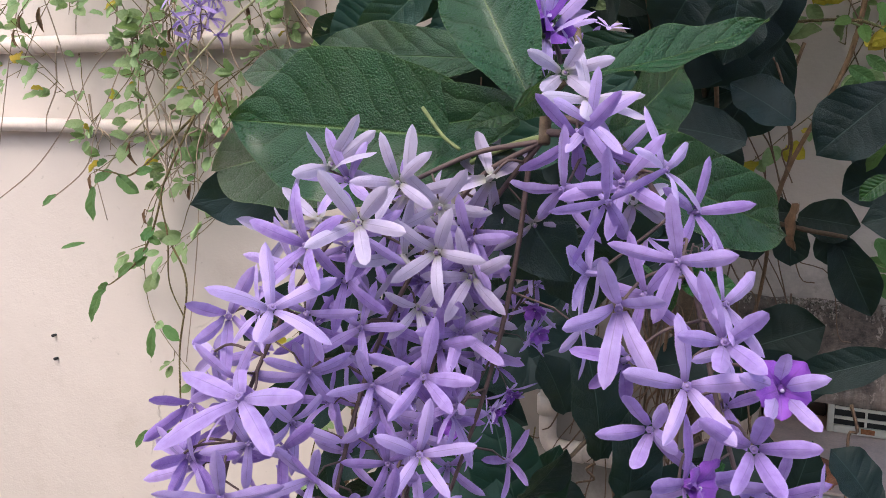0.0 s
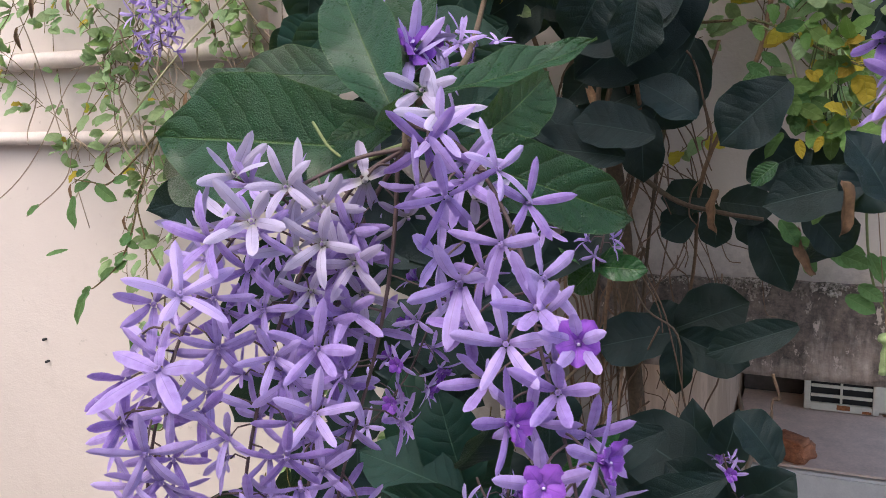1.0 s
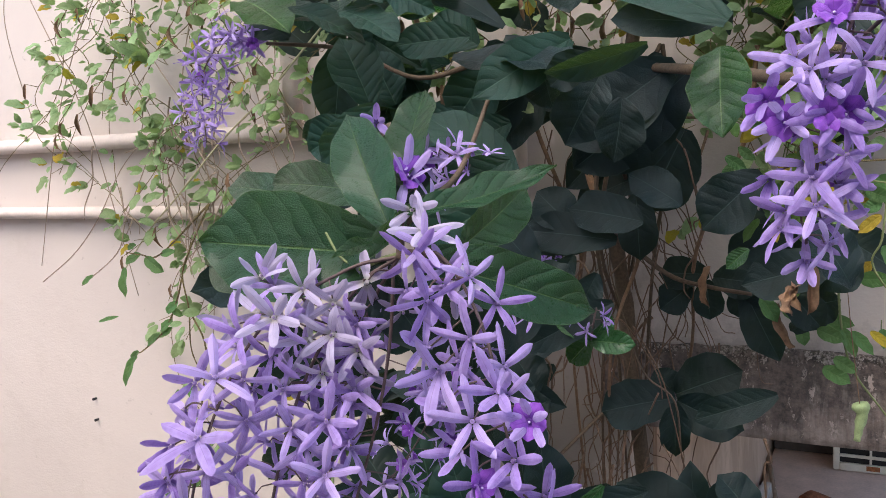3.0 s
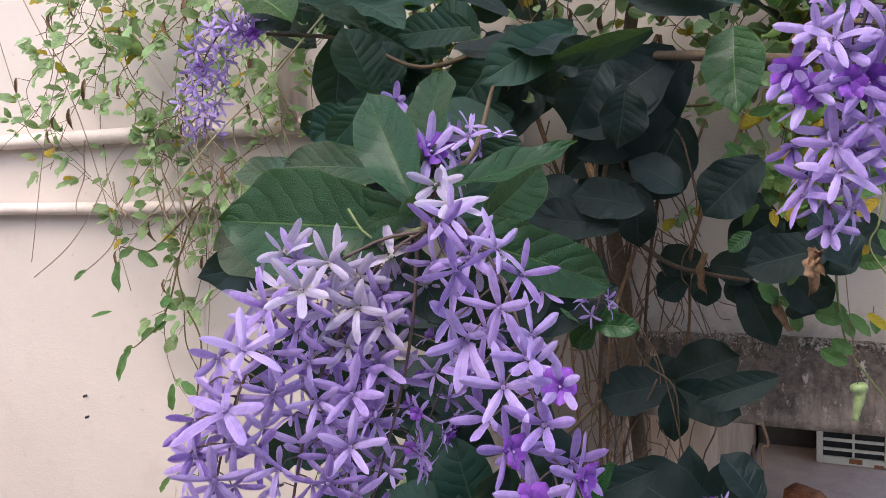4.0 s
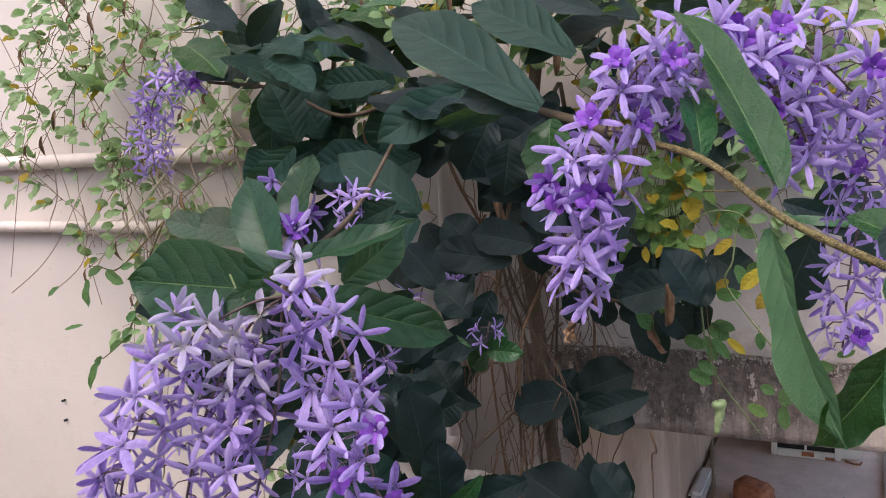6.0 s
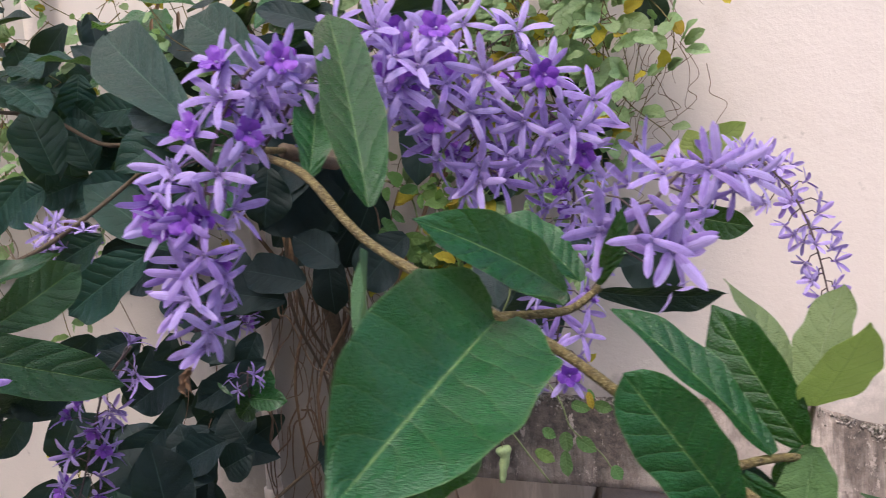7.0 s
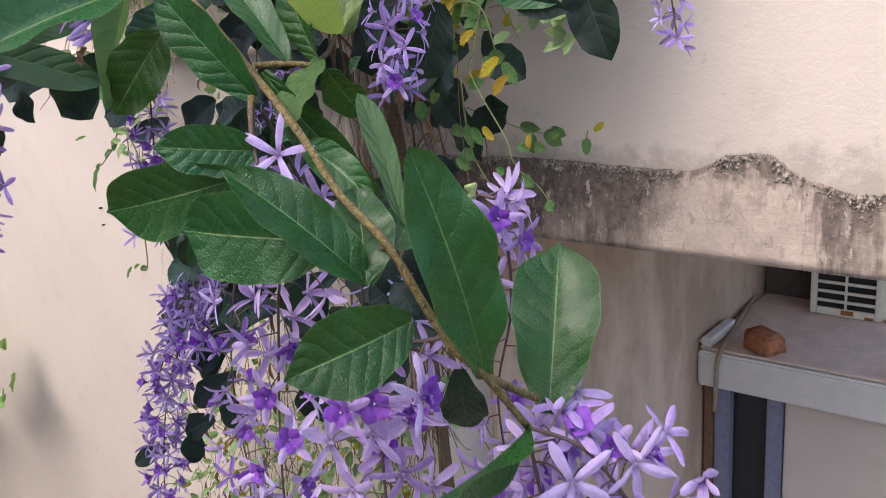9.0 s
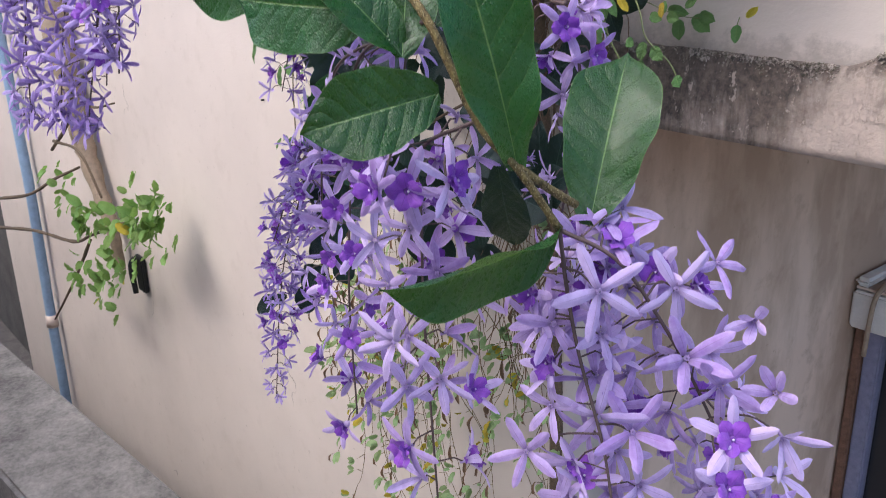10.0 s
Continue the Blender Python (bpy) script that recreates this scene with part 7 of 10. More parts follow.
leaf(bush, (0.113, 0.981, 3.185), (0.155, 1.004, 3.176), 0.032, (-0.40, -0.55, 1), .25, .4, .05, 1.0, LEAF, fine=False)
leaf(bush, (-0.263, 0.788, 3.266), (-0.336, 0.750, 3.264), 0.038, (0.34, -0.64, 1), .25, .4, .05, 1.0, SHADE_LEAF, fine=False)
leaf(bush, (-0.045, 0.953, 3.281), (-0.158, 0.941, 3.271), 0.058, (-0.34, -0.61, 1), .25, .4, .05, 1.0, SHADE_LEAF, fine=False)
leaf(bush, (-0.064, 0.920, 3.264), (-0.096, 0.954, 3.248), 0.042, (0.12, -0.63, 1), .25, .4, .05, 1.0, SHADE_LEAF, fine=False)
leaf(bush, (-0.238, 0.773, 3.208), (-0.176, 0.738, 3.188), 0.038, (0.10, -0.69, 1), .25, .4, .05, 1.0, TEAL_LEAF, fine=False)
leaf(bush, (-0.263, 0.813, 3.317), (-0.340, 0.818, 3.301), 0.040, (-0.28, -0.37, 1), .25, .4, .05, 1.0, SHADE_LEAF, fine=False)
leaf(bush, (0.033, 0.877, 3.238), (0.047, 0.790, 3.226), 0.050, (0.00, -0.37, 1), .25, .4, .05, 1.0, SHADE_LEAF, fine=False)
leaf(bush, (-0.201, 0.946, 3.201), (-0.277, 0.890, 3.194), 0.054, (0.17, -0.35, 1), .25, .4, .05, 1.0, LEAF, fine=False)
leaf(bush, (0.023, 0.796, 3.255), (-0.031, 0.755, 3.254), 0.033, (-0.01, -0.44, 1), .25, .4, .05, 1.0, SHADE_LEAF, fine=False)
leaf(bush, (0.033, 0.973, 3.223), (0.119, 0.938, 3.211), 0.051, (-0.14, -0.34, 1), .25, .4, .05, 1.0, SHADE_LEAF, fine=False)
leaf(bush, (0.174, 0.748, 3.291), (0.118, 0.686, 3.292), 0.052, (-0.28, -0.46, 1), .25, .4, .05, 1.0, LEAF, fine=False)
leaf(bush, (-0.031, 0.951, 3.331), (0.005, 0.871, 3.280), 0.053, (0.33, -0.23, 1), .25, .4, .05, 1.0, SHADE_LEAF, fine=False)
leaf(bush, (0.054, 0.830, 3.289), (-0.048, 0.802, 3.281), 0.055, (0.17, -0.21, 1), .25, .4, .05, 1.0, SHADE_LEAF, fine=False)
leaf(bush, (-0.104, 0.883, 3.265), (-0.171, 0.856, 3.274), 0.033, (-0.00, -0.68, 1), .25, .4, .05, 1.0, LEAF, fine=False)
leaf(bush, (-0.286, 1.026, 3.181), (-0.319, 1.073, 3.143), 0.056, (0.05, -0.25, 1), .25, .4, .05, 1.0, TEAL_LEAF, fine=False)
leaf(bush, (0.165, 0.837, 3.175), (0.138, 0.880, 3.156), 0.044, (0.02, -0.57, 1), .25, .4, .05, 1.0, LEAF, fine=False)
leaf(bush, (-0.314, 0.979, 3.143), (-0.414, 0.987, 3.127), 0.058, (-0.15, -0.23, 1), .25, .4, .05, 1.0, TEAL_LEAF, fine=False)
leaf(bush, (-0.374, 1.015, 3.213), (-0.291, 1.004, 3.225), 0.043, (0.19, -0.29, 1), .25, .4, .05, 1.0, TEAL_LEAF, fine=False)
leaf(bush, (-0.396, 0.821, 3.222), (-0.299, 0.766, 3.176), 0.063, (0.04, -0.55, 1), .25, .4, .05, 1.0, LEAF, fine=False)
leaf(bush, (-0.350, 0.861, 3.235), (-0.432, 0.863, 3.244), 0.041, (-0.15, -0.31, 1), .25, .4, .05, 1.0, SHADE_LEAF, fine=False)
leaf(bush, (-0.253, 0.860, 3.143), (-0.244, 0.913, 3.131), 0.058, (0.14, -0.36, 1), .25, .4, .05, 1.0, TEAL_LEAF, fine=False)
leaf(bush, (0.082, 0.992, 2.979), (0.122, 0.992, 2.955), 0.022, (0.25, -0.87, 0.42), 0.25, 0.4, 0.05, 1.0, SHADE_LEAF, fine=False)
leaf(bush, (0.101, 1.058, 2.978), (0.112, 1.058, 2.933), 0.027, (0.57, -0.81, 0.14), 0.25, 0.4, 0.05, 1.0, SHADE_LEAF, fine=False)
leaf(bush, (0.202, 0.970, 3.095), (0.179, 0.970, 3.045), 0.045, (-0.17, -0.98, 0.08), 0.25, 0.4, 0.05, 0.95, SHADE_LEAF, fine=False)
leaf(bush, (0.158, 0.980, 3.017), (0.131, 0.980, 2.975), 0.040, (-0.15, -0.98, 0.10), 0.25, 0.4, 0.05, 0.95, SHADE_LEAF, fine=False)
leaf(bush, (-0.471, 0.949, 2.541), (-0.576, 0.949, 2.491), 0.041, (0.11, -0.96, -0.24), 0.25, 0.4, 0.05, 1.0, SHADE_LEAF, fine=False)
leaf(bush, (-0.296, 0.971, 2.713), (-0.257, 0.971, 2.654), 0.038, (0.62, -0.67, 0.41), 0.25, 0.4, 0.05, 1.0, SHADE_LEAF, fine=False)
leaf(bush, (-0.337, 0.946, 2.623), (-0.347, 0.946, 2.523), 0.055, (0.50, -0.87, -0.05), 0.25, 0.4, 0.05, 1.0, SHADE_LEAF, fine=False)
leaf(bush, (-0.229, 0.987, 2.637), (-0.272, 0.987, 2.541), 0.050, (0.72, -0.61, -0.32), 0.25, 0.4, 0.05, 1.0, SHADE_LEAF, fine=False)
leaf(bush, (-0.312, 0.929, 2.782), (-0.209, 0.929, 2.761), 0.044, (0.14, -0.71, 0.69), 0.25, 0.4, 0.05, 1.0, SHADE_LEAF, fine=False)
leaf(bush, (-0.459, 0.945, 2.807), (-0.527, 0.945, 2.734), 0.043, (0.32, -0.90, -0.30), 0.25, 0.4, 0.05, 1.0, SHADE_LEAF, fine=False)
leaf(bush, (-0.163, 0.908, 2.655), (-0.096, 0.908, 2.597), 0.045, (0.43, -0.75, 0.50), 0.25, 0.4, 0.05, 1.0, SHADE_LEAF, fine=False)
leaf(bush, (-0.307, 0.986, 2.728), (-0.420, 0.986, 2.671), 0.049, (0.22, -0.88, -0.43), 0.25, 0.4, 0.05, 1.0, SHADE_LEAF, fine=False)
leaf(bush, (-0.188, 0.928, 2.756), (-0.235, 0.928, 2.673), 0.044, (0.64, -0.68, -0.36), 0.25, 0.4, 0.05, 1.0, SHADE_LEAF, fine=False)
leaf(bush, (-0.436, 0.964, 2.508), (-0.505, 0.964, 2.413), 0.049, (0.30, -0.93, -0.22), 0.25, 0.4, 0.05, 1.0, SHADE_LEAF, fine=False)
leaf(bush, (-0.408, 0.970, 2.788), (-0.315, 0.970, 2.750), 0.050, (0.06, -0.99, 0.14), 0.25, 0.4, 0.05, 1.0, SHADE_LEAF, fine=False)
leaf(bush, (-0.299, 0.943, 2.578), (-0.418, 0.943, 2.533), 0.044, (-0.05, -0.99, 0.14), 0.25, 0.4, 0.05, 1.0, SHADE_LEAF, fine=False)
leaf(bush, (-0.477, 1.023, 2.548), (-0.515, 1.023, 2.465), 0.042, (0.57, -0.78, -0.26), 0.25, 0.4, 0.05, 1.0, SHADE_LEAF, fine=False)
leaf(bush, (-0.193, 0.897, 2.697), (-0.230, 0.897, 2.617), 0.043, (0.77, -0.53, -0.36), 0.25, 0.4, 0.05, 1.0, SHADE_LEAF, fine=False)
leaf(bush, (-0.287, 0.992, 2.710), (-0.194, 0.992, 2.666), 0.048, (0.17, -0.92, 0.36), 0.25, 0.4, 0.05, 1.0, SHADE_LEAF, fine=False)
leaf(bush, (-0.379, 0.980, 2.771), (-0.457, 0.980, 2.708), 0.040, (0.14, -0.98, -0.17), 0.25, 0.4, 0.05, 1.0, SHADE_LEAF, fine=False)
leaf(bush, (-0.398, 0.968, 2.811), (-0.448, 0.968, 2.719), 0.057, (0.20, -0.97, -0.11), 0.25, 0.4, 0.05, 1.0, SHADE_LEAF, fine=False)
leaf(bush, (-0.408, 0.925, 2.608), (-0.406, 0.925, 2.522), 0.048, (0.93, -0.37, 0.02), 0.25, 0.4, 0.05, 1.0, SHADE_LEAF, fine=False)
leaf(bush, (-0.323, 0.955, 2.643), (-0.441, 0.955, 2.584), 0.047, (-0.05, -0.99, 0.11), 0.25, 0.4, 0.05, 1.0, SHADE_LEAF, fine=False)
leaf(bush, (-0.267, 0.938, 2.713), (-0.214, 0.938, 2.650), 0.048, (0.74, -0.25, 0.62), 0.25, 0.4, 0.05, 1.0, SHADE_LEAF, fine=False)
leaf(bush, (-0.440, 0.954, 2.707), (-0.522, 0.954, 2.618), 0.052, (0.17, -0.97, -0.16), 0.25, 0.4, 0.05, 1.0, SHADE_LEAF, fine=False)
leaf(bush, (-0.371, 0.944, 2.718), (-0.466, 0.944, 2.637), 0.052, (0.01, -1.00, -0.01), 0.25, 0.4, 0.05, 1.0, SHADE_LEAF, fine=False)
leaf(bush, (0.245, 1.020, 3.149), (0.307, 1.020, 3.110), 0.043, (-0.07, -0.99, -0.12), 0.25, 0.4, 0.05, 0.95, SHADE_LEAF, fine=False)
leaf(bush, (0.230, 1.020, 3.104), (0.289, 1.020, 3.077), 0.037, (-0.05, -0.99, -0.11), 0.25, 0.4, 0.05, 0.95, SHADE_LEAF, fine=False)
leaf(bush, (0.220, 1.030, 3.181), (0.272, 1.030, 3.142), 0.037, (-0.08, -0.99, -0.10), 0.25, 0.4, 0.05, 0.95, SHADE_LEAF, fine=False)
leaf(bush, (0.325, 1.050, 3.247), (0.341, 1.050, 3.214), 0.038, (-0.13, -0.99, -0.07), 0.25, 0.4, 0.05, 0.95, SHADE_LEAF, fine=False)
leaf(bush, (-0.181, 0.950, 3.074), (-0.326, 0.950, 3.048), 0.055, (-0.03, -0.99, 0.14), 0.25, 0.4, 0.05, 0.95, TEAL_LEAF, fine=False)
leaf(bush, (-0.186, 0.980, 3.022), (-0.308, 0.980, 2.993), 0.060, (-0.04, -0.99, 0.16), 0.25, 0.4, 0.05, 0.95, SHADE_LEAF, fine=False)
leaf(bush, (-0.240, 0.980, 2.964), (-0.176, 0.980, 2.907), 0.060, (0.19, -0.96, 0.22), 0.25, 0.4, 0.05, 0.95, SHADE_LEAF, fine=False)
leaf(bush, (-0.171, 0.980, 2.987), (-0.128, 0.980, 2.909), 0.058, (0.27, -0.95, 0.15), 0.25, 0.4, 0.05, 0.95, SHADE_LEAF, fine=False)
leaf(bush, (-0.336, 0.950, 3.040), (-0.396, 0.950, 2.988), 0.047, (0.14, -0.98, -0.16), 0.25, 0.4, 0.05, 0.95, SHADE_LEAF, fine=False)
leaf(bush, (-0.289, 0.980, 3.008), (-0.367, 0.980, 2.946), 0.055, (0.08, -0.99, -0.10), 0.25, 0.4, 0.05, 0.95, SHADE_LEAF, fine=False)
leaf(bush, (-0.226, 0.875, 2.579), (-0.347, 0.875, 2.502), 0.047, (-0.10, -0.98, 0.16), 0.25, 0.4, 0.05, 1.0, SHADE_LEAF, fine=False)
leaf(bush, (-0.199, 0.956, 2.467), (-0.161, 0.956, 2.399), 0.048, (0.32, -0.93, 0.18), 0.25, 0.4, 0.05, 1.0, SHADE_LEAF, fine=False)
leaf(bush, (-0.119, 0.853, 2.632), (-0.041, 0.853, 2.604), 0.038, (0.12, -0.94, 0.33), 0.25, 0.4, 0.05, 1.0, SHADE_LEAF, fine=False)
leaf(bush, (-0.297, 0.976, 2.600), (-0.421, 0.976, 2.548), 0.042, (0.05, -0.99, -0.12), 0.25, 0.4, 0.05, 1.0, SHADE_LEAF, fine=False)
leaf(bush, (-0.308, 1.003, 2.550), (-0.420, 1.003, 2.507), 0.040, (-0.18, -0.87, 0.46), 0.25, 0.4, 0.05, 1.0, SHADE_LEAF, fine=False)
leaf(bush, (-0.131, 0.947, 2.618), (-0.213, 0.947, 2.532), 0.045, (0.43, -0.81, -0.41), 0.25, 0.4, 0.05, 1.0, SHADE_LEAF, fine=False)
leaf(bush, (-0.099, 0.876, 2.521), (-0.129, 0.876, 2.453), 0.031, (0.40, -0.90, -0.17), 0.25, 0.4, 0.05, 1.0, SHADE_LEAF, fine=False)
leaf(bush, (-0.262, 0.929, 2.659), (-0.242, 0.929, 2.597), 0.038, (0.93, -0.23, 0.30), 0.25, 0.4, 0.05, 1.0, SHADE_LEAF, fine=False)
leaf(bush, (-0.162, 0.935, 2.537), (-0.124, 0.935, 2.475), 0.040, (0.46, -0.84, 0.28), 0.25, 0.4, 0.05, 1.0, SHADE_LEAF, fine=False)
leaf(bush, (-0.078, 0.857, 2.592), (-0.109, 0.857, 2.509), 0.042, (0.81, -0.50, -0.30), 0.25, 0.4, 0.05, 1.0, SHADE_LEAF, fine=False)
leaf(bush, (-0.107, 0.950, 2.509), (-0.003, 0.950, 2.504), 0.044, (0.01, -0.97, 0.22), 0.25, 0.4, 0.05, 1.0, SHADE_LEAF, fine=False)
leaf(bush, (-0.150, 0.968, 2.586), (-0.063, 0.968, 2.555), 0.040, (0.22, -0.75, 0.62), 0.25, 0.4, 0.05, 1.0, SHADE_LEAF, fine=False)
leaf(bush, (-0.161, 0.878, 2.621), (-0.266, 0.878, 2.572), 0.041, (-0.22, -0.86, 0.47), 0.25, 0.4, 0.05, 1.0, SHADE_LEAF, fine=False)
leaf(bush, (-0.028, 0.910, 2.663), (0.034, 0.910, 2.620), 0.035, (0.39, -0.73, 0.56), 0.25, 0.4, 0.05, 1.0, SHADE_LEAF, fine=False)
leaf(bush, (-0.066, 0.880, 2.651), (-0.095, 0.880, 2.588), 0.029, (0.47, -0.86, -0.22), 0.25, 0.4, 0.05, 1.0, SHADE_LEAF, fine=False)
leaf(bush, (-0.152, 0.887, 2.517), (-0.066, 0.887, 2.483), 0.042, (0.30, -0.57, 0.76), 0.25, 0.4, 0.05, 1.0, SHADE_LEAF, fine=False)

# ---- racemes ----
left_a = raceme("lilac star flowers crowding a drooping spike, uppermost ones fading", [(-0.005, 0.449, 3.007), (-0.038, 0.448, 2.999), (-0.074, 0.420, 2.973), (-0.098, 0.400, 2.923), (-0.112, 0.390, 2.867), (-0.117, 0.385, 2.807), (-0.118, 0.383, 2.775)], 40, 11, faded=0.9, violet=0.0, start=0.2, lean=(0, 0.15, 0), face=(0.3, -1.6, 0.1), reach=(0.008, 0.018))
left_b = raceme("lilac star flowers crowding a drooping spike, uppermost ones fading", [(-0.005, 0.449, 3.007), (-0.035, 0.450, 2.987), (-0.062, 0.432, 2.934), (-0.075, 0.416, 2.873), (-0.082, 0.405, 2.805), (-0.086, 0.403, 2.780)], 34, 12, faded=0.9, violet=0.0, start=0.22, lean=(0, 0.1, 0), face=(0.3, -1.6, 0.1), reach=(0.008, 0.018))
left_c = raceme("lilac star flowers crowding a drooping spike, uppermost ones fading", [(-0.005, 0.449, 3.007), (-0.030, 0.458, 2.977), (-0.047, 0.452, 2.928), (-0.057, 0.440, 2.863), (-0.065, 0.425, 2.792), (-0.069, 0.423, 2.770)], 34, 13, faded=0.7, violet=0.0, start=0.12, lean=(-0.2, 0.0, 0), face=(0.3, -1.6, 0.1), reach=(0.008, 0.018))
left_d = raceme("violet-tinged lilac flowers on a hanging spike half hidden behind others", [(-0.010, 0.452, 3.005), (-0.017, 0.455, 2.959), (-0.026, 0.450, 2.912), (-0.044, 0.444, 2.852), (-0.051, 0.440, 2.813)], 8, 14, violet=0.12, start=0.3)
right_a = raceme("lilac star flowers on an arching spike with violet lower blooms", [(-0.003, 0.447, 3.018), (0.025, 0.446, 3.005), (0.049, 0.436, 2.972), (0.062, 0.426, 2.930), (0.077, 0.416, 2.886), (0.087, 0.406, 2.842)], 11, 15, faded=0.12, violet=0.0, start=0.05, lean=(0, 0.1, 0), face=(0.2, -1.6, 0.1), reach=(0.008, 0.016))
spike_c = raceme("bright lilac and violet flowers on a short hanging spike", [(0.208, 0.500, 3.099), (0.238, 0.490, 3.129), (0.228, 0.475, 3.141), (0.212, 0.462, 3.112), (0.201, 0.457, 3.067), (0.194, 0.455, 3.016)], 48, 21, violet=0.2, reach=(0.010, 0.018), start=0.08, size=(0.8, 0.95), lean=(0.1, 0.15, 0.05), face=(0.1, -0.4, 0))
raceme("dense lilac and violet flowers along an arching spike", [(0.253, 0.480, 3.091), (0.236, 0.550, 3.137), (0.250, 0.570, 3.160), (0.288, 0.580, 3.158), (0.312, 0.595, 3.138), (0.332, 0.610, 3.115), (0.345, 0.620, 3.101)], 52, 22, violet=0.22, reach=(0.016, 0.034), start=0.16, lean=(0.1, 0.15, -0.15), face=(0, -0.8, 0))
raceme("dense lilac and violet flowers along an arching spike", [(0.241, 0.520, 3.133), (0.258, 0.560, 3.146), (0.286, 0.570, 3.123), (0.301, 0.580, 3.097), (0.305, 0.585, 3.078)], 34, 23, violet=0.22, reach=(0.014, 0.026), start=0.1)
spike_f = raceme("large pale lilac flowers on an upright bent spike", [(0.388, 0.452, 3.036), (0.402, 0.455, 3.054), (0.414, 0.470, 3.073), (0.427, 0.490, 3.083), (0.441, 0.520, 3.076)], 20, 24, violet=0.0, reach=(0.012, 0.022), start=0.2, size=(0.62, 0.82), lean=(0.2, -0.2, 0.1))
flower(spike_f, (0.419, 0.455, 3.050), (0.36, -0.93, 0.07), 0, 0.92, OPEN[3], False, 0)
flower(spike_f, (0.418, 0.455, 3.052), (0.43, -0.90, -0.01), 0, 0.95, OPEN[3], False, 0)
flower(spike_f, (0.435, 0.475, 3.079), (0.30, -0.95, -0.02), 8, 0.98, OPEN[1], False, 0)
flower(spike_f, (0.393, 0.450, 3.060), (0.50, -0.87, -0.03), 18, 1.05, OPEN[5], False, 0)
raceme("slender lilac spike tapering to small unopened buds", [(0.369, 0.860, 3.032), (0.395, 0.840, 3.068), (0.428, 0.820, 3.081), (0.456, 0.800, 3.059), (0.474, 0.790, 3.022), (0.486, 0.785, 2.969)], 46, 25, violet=0.05, reach=(0.016, 0.026), start=0.14, tip=0.55, size=(0.8, 1.0))
raceme("small lilac flowers on a thin hanging spike behind the branch", [(0.330, 0.660, 3.098), (0.338, 0.640, 3.060), (0.329, 0.630, 3.006), (0.324, 0.630, 2.946)], 34, 26, violet=0.15, reach=(0.012, 0.022), size=(0.7, 0.9))
raceme("pale lilac hanging spike against the wall creeper", [(-0.394, 0.850, 3.182), (-0.422, 0.830, 3.193), (-0.455, 0.820, 3.157), (-0.463, 0.820, 3.119), (-0.462, 0.820, 3.073)], 52, 27, violet=0.05, reach=(0.012, 0.024), start=0.04, size=(0.72, 0.9))
raceme("lilac and violet flowers on a thin hanging spike by the shrub", [(0.005, 0.620, 2.968), (-0.061, 0.660, 2.927), (-0.099, 0.680, 2.876), (-0.132, 0.690, 2.814), (-0.173, 0.700, 2.762)], 30, 28, violet=0.3, reach=(0.014, 0.026), size=(0.75, 0.95))
raceme("long violet and lilac hanging spike by the wall", [(-0.083, 0.700, 2.728), (-0.048, 0.660, 2.690), (-0.094, 0.650, 2.599), (-0.114, 0.640, 2.509), (-0.111, 0.620, 2.375)], 96, 29, violet=0.4, reach=(0.012, 0.024), size=(0.75, 0.95), tip=0.12)
spike_k = raceme("sparse lilac and violet flowers on a thin brown hanging stem", [(0.541, 0.377, 2.912), (0.423, 0.420, 2.879), (0.380, 0.440, 2.806), (0.369, 0.440, 2.721), (0.354, 0.450, 2.619)], 24, 30, violet=0.3, reach=(0.014, 0.03), start=0.2, fresh=True)
spike_l = raceme("sparse lilac and violet flowers on a thin brown hanging stem", [(0.558, 0.388, 2.871), (0.504, 0.400, 2.847), (0.503, 0.400, 2.809), (0.503, 0.400, 2.756), (0.510, 0.400, 2.654)], 26, 31, violet=0.25, reach=(0.014, 0.03), start=0.1, fresh=True)
raceme("lilac flowers hanging on a thin stem behind others", [(0.541, 0.377, 2.912), (0.339, 0.460, 2.865), (0.281, 0.480, 2.798), (0.258, 0.490, 2.719), (0.270, 0.490, 2.640)], 20, 33, violet=0.2, reach=(0.014, 0.03), start=0.25, size=(0.8, 1.0))
spike_o = raceme("large fresh lilac flowers crowding a drooping spike", [(0.580, 0.417, 2.822), (0.598, 0.435, 2.808), (0.610, 0.455, 2.775), (0.618, 0.475, 2.737), (0.629, 0.500, 2.681), (0.643, 0.500, 2.652)], 36, 34, violet=0.22, reach=(0.018, 0.036), start=0.06, size=(0.85, 1.02), lean=(-0.9, 0.8, -0.2), face=(0.9, -1, 0.3), fresh=True)
spike_p = raceme("large fresh lilac flowers crowding a drooping spike", [(0.580, 0.417, 2.822), (0.583, 0.420, 2.792), (0.587, 0.425, 2.760), (0.600, 0.430, 2.713), (0.610, 0.430, 2.668)], 26, 35, violet=0.2, reach=(0.016, 0.03), start=0.1, size=(0.85, 1.02), lean=(-0.9, 0.8, -0.2), face=(0.9, -1, 0.3), fresh=True)
raceme("violet-lilac flowers on a spike behind large leaves", [(0.526, 0.475, 2.912), (0.512, 0.480, 2.910), (0.519, 0.492, 2.887), (0.515, 0.500, 2.841), (0.503, 0.500, 2.789), (0.507, 0.500, 2.738)], 24, 36, violet=0.25, reach=(0.010, 0.020), size=(0.7, 0.85), fresh=True)
lone = raceme("a few single lilac stars on a thin dark stem", [(0.446, 0.390, 2.969), (0.451, 0.384, 2.954), (0.458, 0.380, 2.940), (0.467, 0.375, 2.925)], 0, 37, violet=0, start=0.6, reach=(0.02, 0.03))
flower(lone, (0.468, 0.384, 2.947), (0.34, -0.85, 0.40), -8, 0.97, OPEN[1], False, 0)
